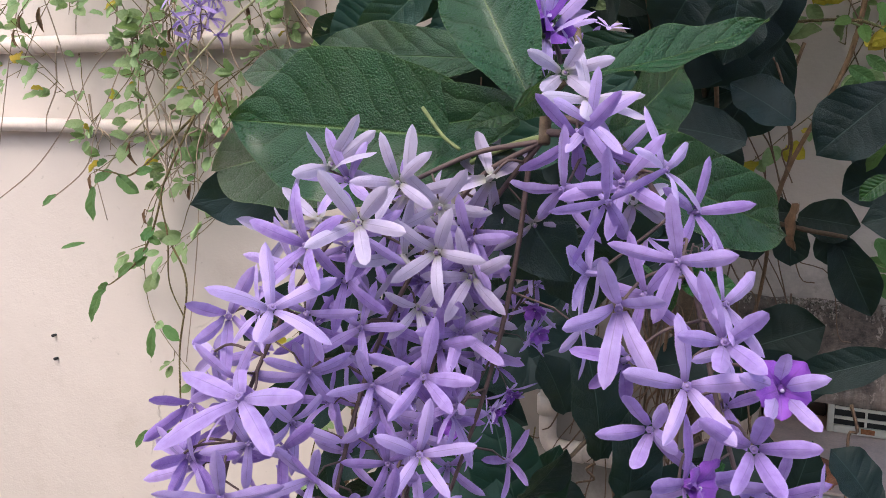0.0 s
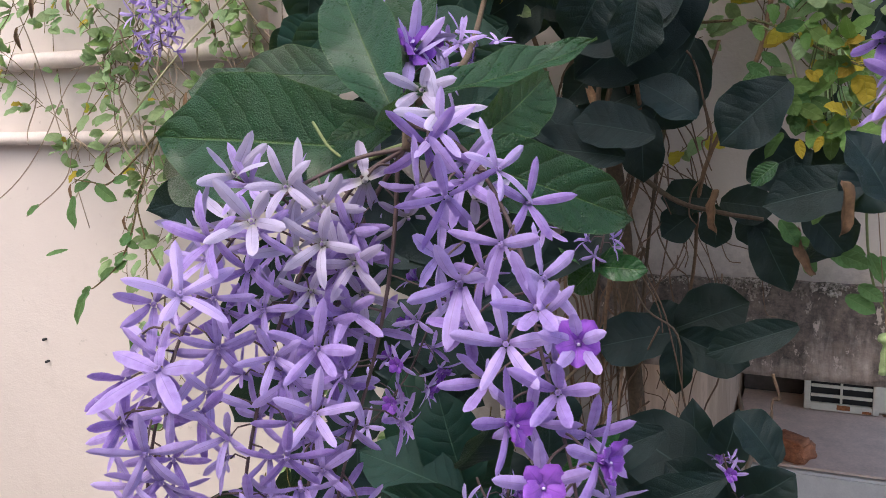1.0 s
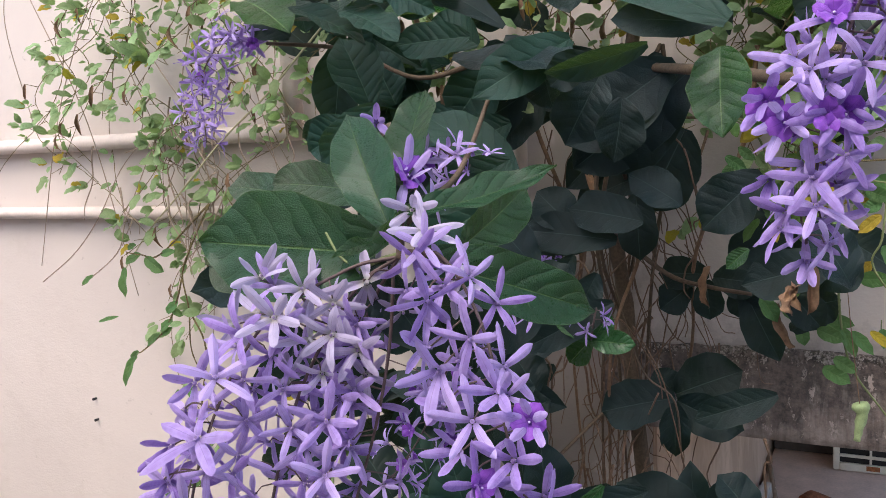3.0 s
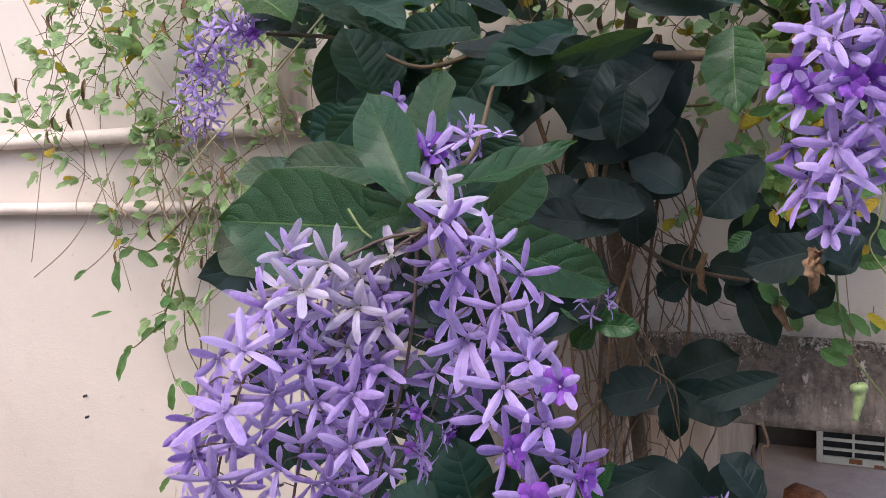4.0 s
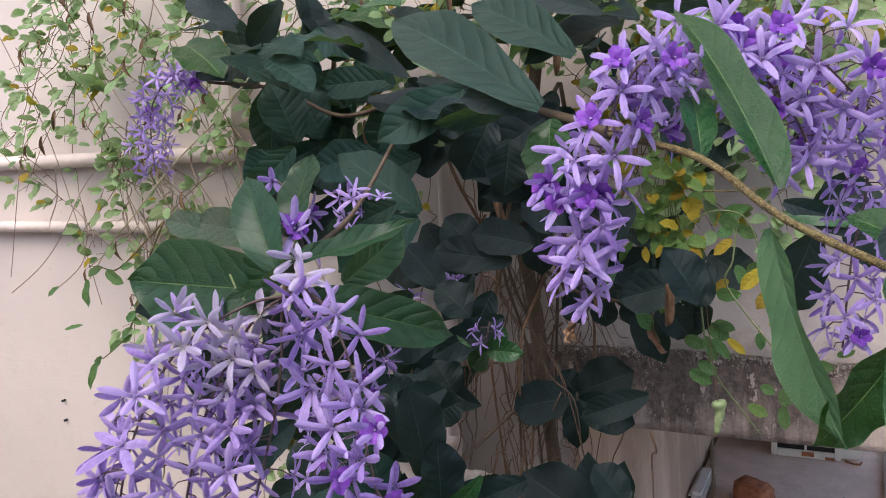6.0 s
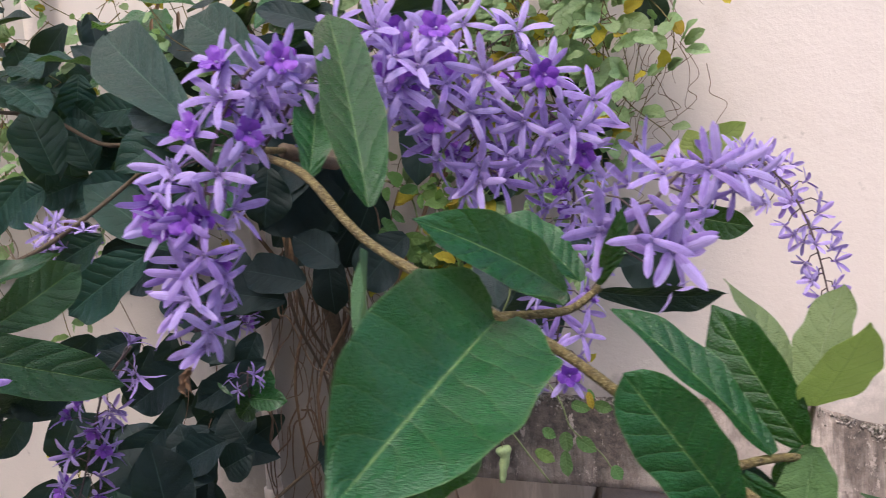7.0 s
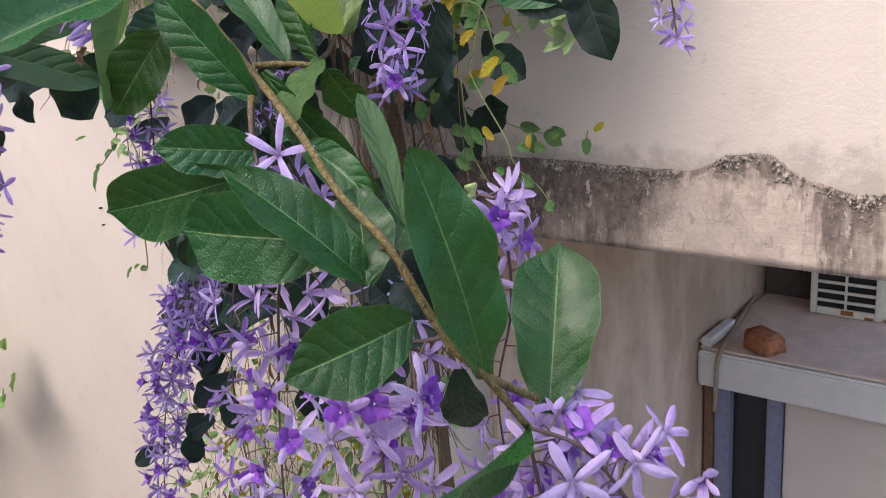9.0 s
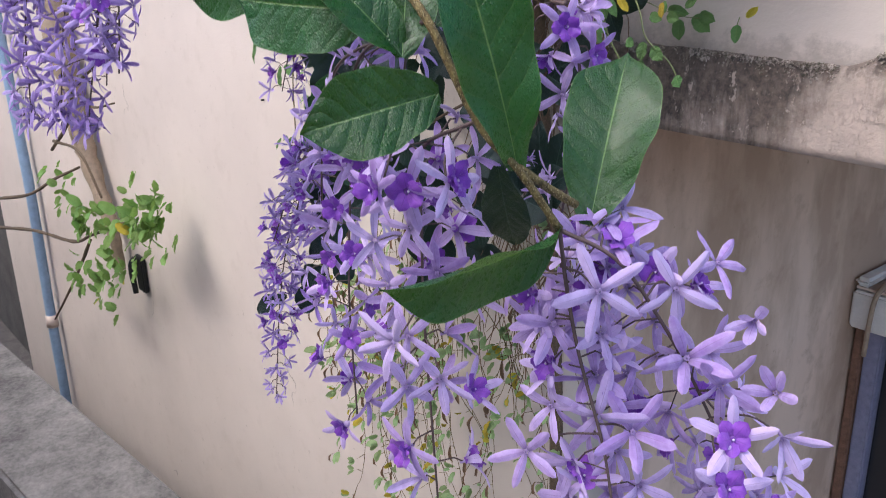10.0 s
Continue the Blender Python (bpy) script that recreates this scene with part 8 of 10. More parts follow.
flower(lone, (0.445, 0.375, 2.933), (0.42, -0.79, 0.44), 20, 1.0, OPEN[1], False, 0)
flower(lone, (0.477, 0.400, 2.923), (0.29, -0.84, 0.46), 30, 0.8, OPEN[3], False, 0)
flower(lone, (0.425, 0.400, 2.919), (0.63, -0.71, 0.30), 20, 0.9, OPEN[1], False, 0)
top_a = raceme("violet and lilac flowers opening above broad leaves", [(-0.006, 0.475, 3.031), (-0.010, 0.480, 3.041), (-0.020, 0.490, 3.054), (-0.032, 0.500, 3.069)], 4, 38, violet=0.6, reach=(0.008, 0.016), size=(0.6, 0.85))
raceme("small lilac flower cluster among dark leaves", [(-0.023, 0.620, 3.046), (-0.049, 0.620, 3.051), (-0.060, 0.610, 3.061)], 10, 39, violet=0.1, reach=(0.01, 0.02), size=(0.6, 0.8))
raceme("small lilac flower cluster among dark leaves", [(-0.007, 0.780, 2.884), (-0.001, 0.770, 2.903), (0.002, 0.770, 2.916)], 6, 40, violet=0.0, reach=(0.008, 0.012), size=(0.5, 0.7))
raceme("small lilac flower cluster among dark leaves", [(0.081, 0.900, 2.647), (0.084, 0.880, 2.681), (0.081, 0.880, 2.696)], 4, 41, violet=0.2, reach=(0.008, 0.014), size=(0.6, 0.8))
raceme("small lilac flower cluster among dark leaves", [(-0.108, 0.899, 2.960), (-0.098, 0.899, 2.943), (-0.090, 0.897, 2.930)], 12, 42, violet=0.3, reach=(0.012, 0.02), size=(0.6, 0.8))
raceme("lilac hanging spike low beside the shrub", [(-0.057, 0.700, 2.722), (-0.046, 0.660, 2.714), (-0.061, 0.640, 2.670), (-0.079, 0.620, 2.601)], 22, 43, violet=0.3, reach=(0.012, 0.026), size=(0.7, 0.95))
raceme("lilac spike beneath the branch leaves", [(0.441, 0.400, 2.965), (0.421, 0.440, 2.915), (0.410, 0.460, 2.876)], 10, 44, violet=0.3, reach=(0.012, 0.02), size=(0.8, 0.95), start=0.4)

# ---- the large stars of the near racemes ----
bloom(left_a, (-0.078, 0.383, 2.953), (0.62, -0.32, 0.72), 1.15, (70, 138, 209, 275, 347), (15, 25, 14, 23, 12))
bloom(left_b, (-0.058, 0.408, 2.980), (0.49, -0.85, 0.18), 1.14, (-41, 37, 115, 188, 255), (55, 28, 38, 55, 51), PALE_LILAC)
bloom(left_c, (-0.053, 0.436, 2.987), (0.08, -0.97, -0.23), 1.21, (-7, 73, 142, 209, 284), (-9, -4, -10, -8, -4), PALE_LILAC)
bloom(left_c, (-0.052, 0.430, 2.964), (-0.78, 0.43, 0.46), 1.14, (-4, 62, 143, 195, 277), (9, -5, 8, 6, -7), PALE_LILAC)
bloom(left_c, (-0.024, 0.446, 2.993), (-0.58, 0.77, -0.27), 1.24, (60, 153, 201, 263, 362), (19, 53, 53, 23, 39), PALE_LILAC)
bloom(left_b, (-0.083, 0.431, 2.997), (0.74, -0.40, 0.53), 1.21, (-22, 76, 109, 215, 277), (73, 49, 24, 71, 75), PALE_LILAC)
bloom(left_a, (-0.099, 0.425, 2.971), (-1.00, 0.07, -0.02), 1.08, (11, 60, 143, 216, 290), (-7, 52, 4, 18, 20), PALE_LILAC)
bloom(left_b, (-0.095, 0.440, 2.974), (-0.71, 0.70, -0.07), 1.04, (31, 103, 172, 246, 319), (52, 42, 52, 42, 42), PALE_LILAC)
bloom(left_c, (-0.037, 0.455, 2.956), (0.33, -0.94, -0.00), 1.06, (-5, 71, 148, 220, 282), (38, 27, 36, 45, 40))
bloom(left_c, (-0.035, 0.444, 2.933), (0.49, -0.85, 0.19), 1.06, (10, 83, 153, 233, 300), (56, 39, 54, 38, 55))
bloom(left_c, (-0.042, 0.426, 2.920), (0.41, -0.84, 0.36), 1.11, (-12, 69, 141, 217, 262), (24, 29, 33, 48, 39))
bloom(left_c, (-0.064, 0.430, 2.905), (-0.45, -0.89, 0.02), 1.08, (33, 97, 176, 250, 330), (21, 19, 20, 17, 30))
bloom(left_c, (-0.040, 0.418, 2.893), (0.53, -0.76, 0.38), 1.05, (-11, 66, 138, 207, 275), (28, 34, 29, 42, 31))
bloom(left_b, (-0.085, 0.413, 2.918), (0.44, -0.77, -0.46), 1.01, (8, 79, 157, 210, 303), (7, 4, 9, 2, 8))
bloom(left_a, (-0.089, 0.378, 2.921), (-0.15, -0.56, 0.82), 1.51, (51, 89, 154, 244, 279), (-17, 5, 6, -2, 11))
bloom(left_b, (-0.088, 0.400, 2.894), (-0.03, -0.99, -0.10), 1.04, (29, 113, 183, 248, 309), (12, 7, 10, 16, 7))
bloom(left_a, (-0.118, 0.410, 2.939), (0.55, -0.83, -0.04), 1.19, (50, 106, 177, 242, 333), (49, 65, 41, 41, 20))
bloom(left_a, (-0.119, 0.385, 2.891), (0.71, -0.69, 0.13), 1.04, (76, 130, 209, 278, 352), (50, 60, 44, 45, 41))
bloom(left_c, (-0.074, 0.437, 2.937), (-0.79, 0.43, 0.45), 0.97, (67, 154, 185, 275, 350), (-4, 10, 3, 0, 4), PALE_LILAC)
bloom(left_d, (-0.069, 0.452, 2.931), (0.42, -0.91, -0.05), 1.05, (-1, 76, 144, 213, 291), (44, 63, 47, 62, 42))
bloom(left_d, (-0.036, 0.440, 2.901), (0.97, -0.16, 0.18), 1.03, (46, 111, 183, 253, 328), (13, 22, 11, 4, 13))
bloom(left_a, (-0.122, 0.405, 2.925), (-0.53, 0.73, -0.44), 1.05, (26, 98, 171, 241, 314), (53, 67, 50, 66, 57))
bloom(left_a, (-0.095, 0.372, 2.885), (0.54, -0.77, -0.32), 1.09, (0, 73, 151, 215, 288), (3, 5, 9, 3, 10))
bloom(left_a, (-0.101, 0.385, 2.865), (0.29, -0.82, -0.49), 1.13, (-6, 57, 123, 199, 273), (9, 12, 18, -1, 18))
bloom(left_b, (-0.090, 0.395, 2.847), (0.59, -0.79, 0.16), 1.04, (66, 158, 205, 295, 356), (52, 50, 50, 63, 56))
bloom(left_a, (-0.103, 0.378, 2.837), (0.56, -0.66, -0.50), 1.06, (37, 107, 184, 245, 333), (-3, 7, -3, -1, 7))
bloom(left_c, (-0.045, 0.402, 2.878), (0.40, -0.80, -0.44), 1.05, (-9, 65, 142, 213, 283), (0, 2, 1, 0, 4))
bloom(left_c, (-0.041, 0.405, 2.863), (0.55, -0.71, -0.44), 1.08, (-47, 53, 116, 181, 257), (25, 22, 58, 27, 61))
bloom(left_b, (-0.064, 0.405, 2.839), (-0.15, -0.99, -0.04), 0.93, (26, 102, 168, 245, 320), (7, 1, 3, 4, 1))
bloom(left_c, (-0.041, 0.400, 2.838), (0.55, -0.71, 0.43), 1.04, (-14, 69, 139, 207, 278), (42, 42, 54, 57, 54))
bloom(left_a, (-0.123, 0.385, 2.891), (-0.41, 0.89, -0.19), 1.07, (-5, 62, 135, 203, 277), (48, 45, 66, 40, 50))
bloom(left_a, (-0.132, 0.402, 2.903), (0.44, -0.90, 0.01), 1.04, (-24, 51, 120, 191, 263), (36, 53, 41, 52, 43))
bloom(right_a, (0.012, 0.434, 3.009), (0.20, -0.76, -0.61), 1.11, (33, 124, 184, 253, 324), (3, 5, -9, 12, -3))
bloom(right_a, (0.001, 0.455, 3.031), (0.47, -0.88, 0.11), 1.06, (-14, 70, 126, 210, 281), (74, 44, 54, 61, 54), PALE_LILAC)
bloom(right_a, (0.013, 0.445, 3.022), (0.58, -0.47, 0.66), 1.02, (-2, 93, 139, 214, 267), (17, 10, 24, 26, 9), PALE_LILAC)
bloom(right_a, (0.027, 0.420, 2.990), (0.76, -0.50, -0.42), 1.08, (26, 94, 160, 224, 298), (3, -1, 6, -3, 2))
bloom(right_a, (0.008, 0.432, 2.992), (-0.32, -0.89, -0.32), 1.05, (-8, 88, 132, 212, 276), (-9, 1, -10, -1, 1))
bloom(right_a, (0.041, 0.440, 2.999), (0.84, -0.22, 0.50), 1.04, (0, 70, 132, 219, 290), (8, 8, 14, -4, 6))
bloom(right_a, (0.031, 0.440, 2.988), (-0.07, 1.00, -0.02), 1.05, (-7, 64, 139, 204, 286), (51, 67, 57, 48, 60), PALE_LILAC)
bloom(right_a, (0.050, 0.417, 2.973), (-0.26, -0.96, -0.10), 1.04, (2, 77, 160, 230, 286), (9, 16, 4, 21, 13))
bloom(right_a, (0.032, 0.418, 2.956), (0.21, -0.96, -0.17), 1.25, (14, 84, 170, 215, 310), (33, 54, 41, 36, 50))
bloom(right_a, (0.066, 0.411, 2.951), (0.14, -0.93, 0.35), 1.13, (23, 93, 168, 228, 305), (32, 58, 67, 56, 61))
bloom(right_a, (0.057, 0.401, 2.939), (0.32, -0.90, 0.29), 1.06, (79, 151, 216, 278, 370), (28, 37, 32, 28, 19))
bloom(right_a, (0.077, 0.400, 2.923), (0.20, -0.94, 0.29), 1.07, (-5, 63, 145, 210, 281), (64, 37, 57, 60, 48))
bloom(right_a, (0.064, 0.425, 2.959), (0.84, -0.29, 0.46), 1.01, (-7, 74, 124, 205, 287), (11, 12, 19, 2, 9))
bloom(right_a, (0.018, 0.430, 2.964), (-0.99, 0.14, -0.07), 1.17, (25, 90, 179, 253, 300), (1, 6, 6, -12, -7))
bloom(right_a, (0.035, 0.415, 2.940), (-0.48, 0.75, -0.45), 1.05, (9, 82, 158, 226, 298), (63, 51, 55, 69, 52))
bloom(right_a, (0.045, 0.410, 2.920), (0.02, -0.94, 0.33), 1.02, (30, 103, 176, 249, 319), (61, 53, 61, 58, 62))
bloom(right_a, (0.059, 0.397, 2.910), (0.88, -0.45, 0.13), 0.99, (74, 136, 212, 266, 359), (10, 18, 5, 15, 3), corolla=True)
bloom(right_a, (0.073, 0.392, 2.890), (0.37, -0.89, 0.29), 1.04, (5, 77, 147, 221, 292), (37, 35, 43, 31, 41), corolla=True)
bloom(right_a, (0.093, 0.397, 2.901), (0.93, -0.36, 0.02), 0.98, (-16, 61, 126, 207, 263), (4, -1, 7, -1, -1), corolla=True)
bloom(right_a, (0.090, 0.395, 2.872), (0.25, -0.92, 0.31), 1.03, (-37, 40, 114, 177, 252), (31, 39, 40, 44, 39))
bloom(right_a, (0.094, 0.405, 2.882), (0.37, -0.65, -0.67), 0.94, (33, 108, 189, 242, 329), (6, 7, 1, 2, 13))
bloom(right_a, (0.085, 0.398, 2.857), (0.52, -0.65, -0.56), 0.97, (61, 166, 233, 291, 364), (19, -3, 4, 22, -1))
bloom(right_a, (0.072, 0.405, 2.873), (-0.61, 0.58, -0.54), 1.08, (41, 110, 187, 260, 329), (60, 59, 71, 57, 85))
bloom(right_a, (0.082, 0.410, 2.939), (0.19, -0.94, 0.29), 1.04, (4, 76, 147, 221, 291), (65, 55, 67, 55, 61), corolla=True)
bloom(spike_c, (0.194, 0.457, 3.050), (-0.01, -1.00, -0.06), 0.92, (78, 141, 222, 300, 360), (44, 43, 38, 45, 56))
bloom(spike_c, (0.186, 0.458, 3.029), (-0.13, -0.99, 0.00), 0.88, (60, 145, 199, 279, 347), (39, 33, 42, 38, 32))
bloom(spike_c, (0.193, 0.461, 3.019), (0.41, -0.73, -0.55), 0.85, (41, 102, 192, 244, 324), (17, 22, 13, 22, 15))
bloom(spike_c, (0.194, 0.462, 3.007), (0.03, -0.98, -0.18), 0.97, (2, 85, 143, 221, 282), (61, 65, 82, 76, 55))
bloom(spike_c, (0.186, 0.450, 3.069), (-0.01, -0.99, -0.15), 0.97, (20, 102, 158, 247, 316), (60, 58, 38, 58, 53), corolla=True)
bloom(spike_c, (0.178, 0.455, 3.078), (-0.06, -0.94, -0.33), 1.01, (39, 134, 187, 256, 336), (65, 64, 87, 65, 39), corolla=True)
bloom(spike_c, (0.209, 0.450, 3.072), (0.04, -0.95, -0.32), 1.02, (76, 136, 209, 276, 342), (47, 54, 52, 63, 21), corolla=True)
bloom(spike_c, (0.201, 0.452, 3.084), (0.09, -1.00, -0.01), 0.93, (2, 83, 150, 226, 290), (42, 50, 46, 63, 55))
bloom(spike_c, (0.206, 0.465, 3.041), (0.39, -0.92, -0.11), 1.00, (53, 154, 213, 277, 363), (42, 56, 79, 70, 60))
bloom(spike_c, (0.189, 0.455, 3.094), (-0.13, -0.99, 0.06), 0.96, (-10, 82, 134, 213, 288), (66, 40, 65, 51, 50))
bloom(spike_c, (0.178, 0.468, 3.043), (-0.01, -0.99, -0.17), 0.94, (26, 99, 173, 240, 317), (75, 61, 72, 76, 58))
bloom(spike_p, (0.602, 0.419, 2.799), (0.88, -0.44, 0.16), 1.06, (21, 98, 164, 235, 300), (-5, 8, 5, -1, 11))
bloom(spike_o, (0.612, 0.460, 2.792), (0.89, -0.45, 0.03), 1.03, (30, 109, 188, 242, 321), (-4, 16, -5, 10, 6))
bloom(spike_p, (0.573, 0.422, 2.773), (0.89, -0.33, 0.31), 1.09, (73, 137, 206, 283, 360), (19, 22, 3, 27, 6))
bloom(spike_o, (0.619, 0.462, 2.759), (0.66, -0.55, 0.51), 1.19, (28, 103, 156, 238, 298), (38, 45, 46, 47, 31))
bloom(spike_o, (0.634, 0.468, 2.748), (0.80, -0.57, -0.19), 1.04, (35, 108, 186, 244, 323), (12, 16, 3, 22, 2))
bloom(spike_p, (0.595, 0.430, 2.730), (0.46, -0.89, 0.07), 1.11, (-9, 75, 148, 196, 277), (-16, -4, -17, -12, -7))
bloom(spike_p, (0.608, 0.440, 2.724), (0.55, -0.55, 0.63), 1.05, (33, 123, 182, 246, 322), (21, 18, 29, 29, 15))
bloom(spike_o, (0.646, 0.462, 2.729), (0.51, -0.70, 0.50), 0.98, (71, 150, 220, 288, 363), (16, 22, 22, 19, 25), corolla=True)
bloom(spike_p, (0.568, 0.410, 2.707), (0.39, -0.91, 0.13), 0.92, (31, 111, 168, 249, 319), (10, 19, 11, 16, 15))
bloom(spike_p, (0.586, 0.430, 2.691), (0.45, -0.15, 0.88), 1.06, (13, 82, 159, 230, 301), (27, 44, 13, 44, 29), corolla=True)
bloom(spike_p, (0.589, 0.445, 2.810), (0.25, -0.28, 0.93), 1.03, (2, 54, 142, 193, 286), (8, 42, 18, 19, 32), corolla=True)
bloom(spike_o, (0.597, 0.465, 2.795), (0.42, -0.86, 0.28), 0.91, (43, 112, 183, 260, 323), (45, 38, 43, 43, 37), corolla=True)
bloom(spike_o, (0.616, 0.485, 2.799), (0.82, 0.07, 0.58), 0.86, (16, 87, 157, 243, 291), (6, 8, 8, 5, 8))
bloom(spike_o, (0.649, 0.455, 2.708), (0.75, -0.47, 0.47), 0.99, (-3, 58, 135, 207, 277), (27, 27, 26, 25, 24), corolla=True)
bloom(spike_o, (0.629, 0.500, 2.770), (0.35, -0.91, 0.22), 0.93, (40, 112, 183, 257, 327), (75, 58, 66, 67, 57))
bloom(spike_o, (0.649, 0.490, 2.743), (0.20, -0.78, 0.60), 0.92, (34, 110, 181, 256, 329), (63, 52, 56, 50, 66))
bloom(spike_o, (0.655, 0.490, 2.722), (0.83, -0.52, -0.22), 1.01, (3, 70, 149, 205, 287), (40, 37, 52, 36, 37))
bloom(spike_l, (0.553, 0.378, 2.846), (0.94, 0.13, 0.30), 0.92, (-15, 51, 131, 216, 263), (-1, -7, 5, -9, -4), corolla=True)
bloom(spike_k, (0.523, 0.360, 2.840), (0.03, -0.99, 0.12), 0.86, (7, 75, 144, 230, 298), (7, 5, -2, 9, 8), corolla=True)
bloom(spike_l, (0.524, 0.365, 2.764), (0.12, -0.99, -0.10), 1.03, (48, 113, 167, 262, 327), (15, 18, 12, 13, 15))
bloom(spike_l, (0.527, 0.370, 2.740), (0.99, 0.09, 0.05), 0.94, (31, 102, 175, 231, 315), (4, 8, 8, 2, 7))
bloom(spike_l, (0.534, 0.385, 2.742), (0.87, -0.46, -0.17), 0.90, (31, 104, 186, 240, 319), (19, 22, 23, 28, 22))
bloom(top_a, (-0.013, 0.475, 3.046), (0.63, -0.55, 0.55), 1.22, (-7, 70, 153, 223, 291), (49, 63, 20, 70, 71), corolla=True)
bloom(top_a, (-0.045, 0.500, 3.079), (0.54, -0.84, -0.00), 0.94, (-1, 67, 143, 220, 285), (60, 61, 57, 59, 80))

# ---- trailing creeper beside the shrub ----
trail = thing("wall_creeper", "thin creeper with round green and yellow leaves beside the shrub", "creeper plant")
tube_part("stem", [(0.080, 0.930, 3.078), (0.116, 0.900, 3.056), (0.134, 0.880, 3.014), (0.150, 0.880, 2.981), (0.180, 0.880, 3.002), (0.205, 0.870, 3.014), (0.233, 0.870, 3.006), (0.248, 0.870, 2.964)], 0.001, 0.0007, GREENSTALK, trail)
tube_part("stem", [(0.224, 0.880, 3.006), (0.220, 0.870, 2.965), (0.215, 0.870, 2.938), (0.262, 0.860, 2.876), (0.274, 0.860, 2.846), (0.296, 0.870, 2.823), (0.310, 0.870, 2.803)], 0.001, 0.0006, GREENSTALK, trail)
leaf(trail, (0.106, 0.875, 3.013), (0.097, 0.870, 2.998), 0.011, (0.07, -0.96, 0.28), 0.2, 0.3, 0.05, 0.8, YELLOW, fine=False)
leaf(trail, (0.117, 0.875, 3.011), (0.108, 0.870, 2.996), 0.010, (0.06, -0.96, 0.28), 0.2, 0.3, 0.05, 0.8, YELLOW, fine=False)
leaf(trail, (0.118, 0.875, 3.020), (0.111, 0.870, 3.013), 0.007, (0.24, -0.89, 0.40), 0.2, 0.3, 0.05, 0.8, YELLOW, fine=False)
leaf(trail, (0.151, 0.875, 2.979), (0.146, 0.870, 2.966), 0.007, (-0.00, -0.93, 0.36), 0.2, 0.3, 0.05, 0.8, YELLOW, fine=False)
leaf(trail, (0.148, 0.875, 3.031), (0.143, 0.870, 3.023), 0.007, (0.15, -0.88, 0.45), 0.2, 0.3, 0.05, 0.8, YELLOW, fine=False)
leaf(trail, (0.219, 0.875, 2.985), (0.202, 0.870, 2.970), 0.011, (0.01, -0.95, 0.31), 0.2, 0.3, 0.05, 0.8, YELLOW, fine=False)
leaf(trail, (0.248, 0.875, 2.956), (0.227, 0.870, 2.936), 0.015, (-0.07, -0.95, 0.31), 0.2, 0.3, 0.05, 0.8, YELLOW, fine=False)
leaf(trail, (0.258, 0.875, 2.938), (0.242, 0.870, 2.917), 0.014, (-0.11, -0.94, 0.31), 0.2, 0.3, 0.05, 0.8, YELLOW, fine=False)
leaf(trail, (0.129, 0.880, 3.023), (0.119, 0.875, 3.003), 0.014, (0.01, -0.97, 0.24), 0.2, 0.3, 0.05, 0.8, LEAFLET, fine=False)
leaf(trail, (0.124, 0.880, 3.015), (0.142, 0.875, 3.002), 0.014, (-0.22, -0.97, 0.06), 0.2, 0.3, 0.05, 0.8, LEAFLET, fine=False)
leaf(trail, (0.134, 0.880, 2.998), (0.131, 0.875, 2.979), 0.014, (-0.05, -0.96, 0.26), 0.2, 0.3, 0.05, 0.8, LEAFLET, fine=False)
leaf(trail, (0.142, 0.880, 3.008), (0.158, 0.875, 3.000), 0.012, (-0.28, -0.96, 0.04), 0.2, 0.3, 0.05, 0.8, LEAFLET, fine=False)
leaf(trail, (0.203, 0.880, 2.929), (0.228, 0.875, 2.931), 0.015, (-0.19, -0.98, -0.06), 0.2, 0.3, 0.05, 0.8, LEAFLET, fine=False)
leaf(trail, (0.232, 0.880, 2.955), (0.257, 0.875, 2.958), 0.016, (-0.18, -0.98, -0.09), 0.2, 0.3, 0.05, 0.8, LEAFLET, fine=False)
leaf(trail, (0.209, 0.880, 3.009), (0.235, 0.875, 3.018), 0.014, (-0.12, -0.97, -0.19), 0.2, 0.3, 0.05, 0.8, LEAFLET, fine=False)
leaf(trail, (0.207, 0.880, 3.006), (0.226, 0.875, 2.999), 0.014, (-0.27, -0.96, -0.03), 0.2, 0.3, 0.05, 0.8, LEAFLET, fine=False)
leaf(trail, (0.219, 0.880, 2.996), (0.205, 0.875, 2.988), 0.012, (0.14, -0.93, 0.34), 0.2, 0.3, 0.05, 0.8, LEAFLET, fine=False)
leaf(trail, (0.221, 0.880, 2.999), (0.243, 0.875, 2.987), 0.013, (-0.23, -0.97, -0.02), 0.2, 0.3, 0.05, 0.8, LEAFLET, fine=False)
leaf(trail, (0.092, 0.880, 3.038), (0.111, 0.875, 3.026), 0.011, (-0.23, -0.97, 0.04), 0.2, 0.3, 0.05, 0.8, LEAFLET, fine=False)
leaf(trail, (0.103, 0.880, 3.046), (0.119, 0.875, 3.034), 0.009, (-0.25, -0.97, 0.07), 0.2, 0.3, 0.05, 0.8, LEAFLET, fine=False)
leaf(trail, (0.113, 0.880, 3.064), (0.135, 0.875, 3.068), 0.010, (-0.17, -0.95, -0.25), 0.2, 0.3, 0.05, 0.8, LEAFLET, fine=False)
leaf(trail, (0.098, 0.880, 3.031), (0.090, 0.875, 3.016), 0.010, (0.08, -0.96, 0.28), 0.2, 0.3, 0.05, 0.8, LEAFLET, fine=False)
leaf(trail, (0.124, 0.880, 2.995), (0.137, 0.875, 2.986), 0.011, (-0.28, -0.95, 0.12), 0.2, 0.3, 0.05, 0.8, LEAFLET, fine=False)
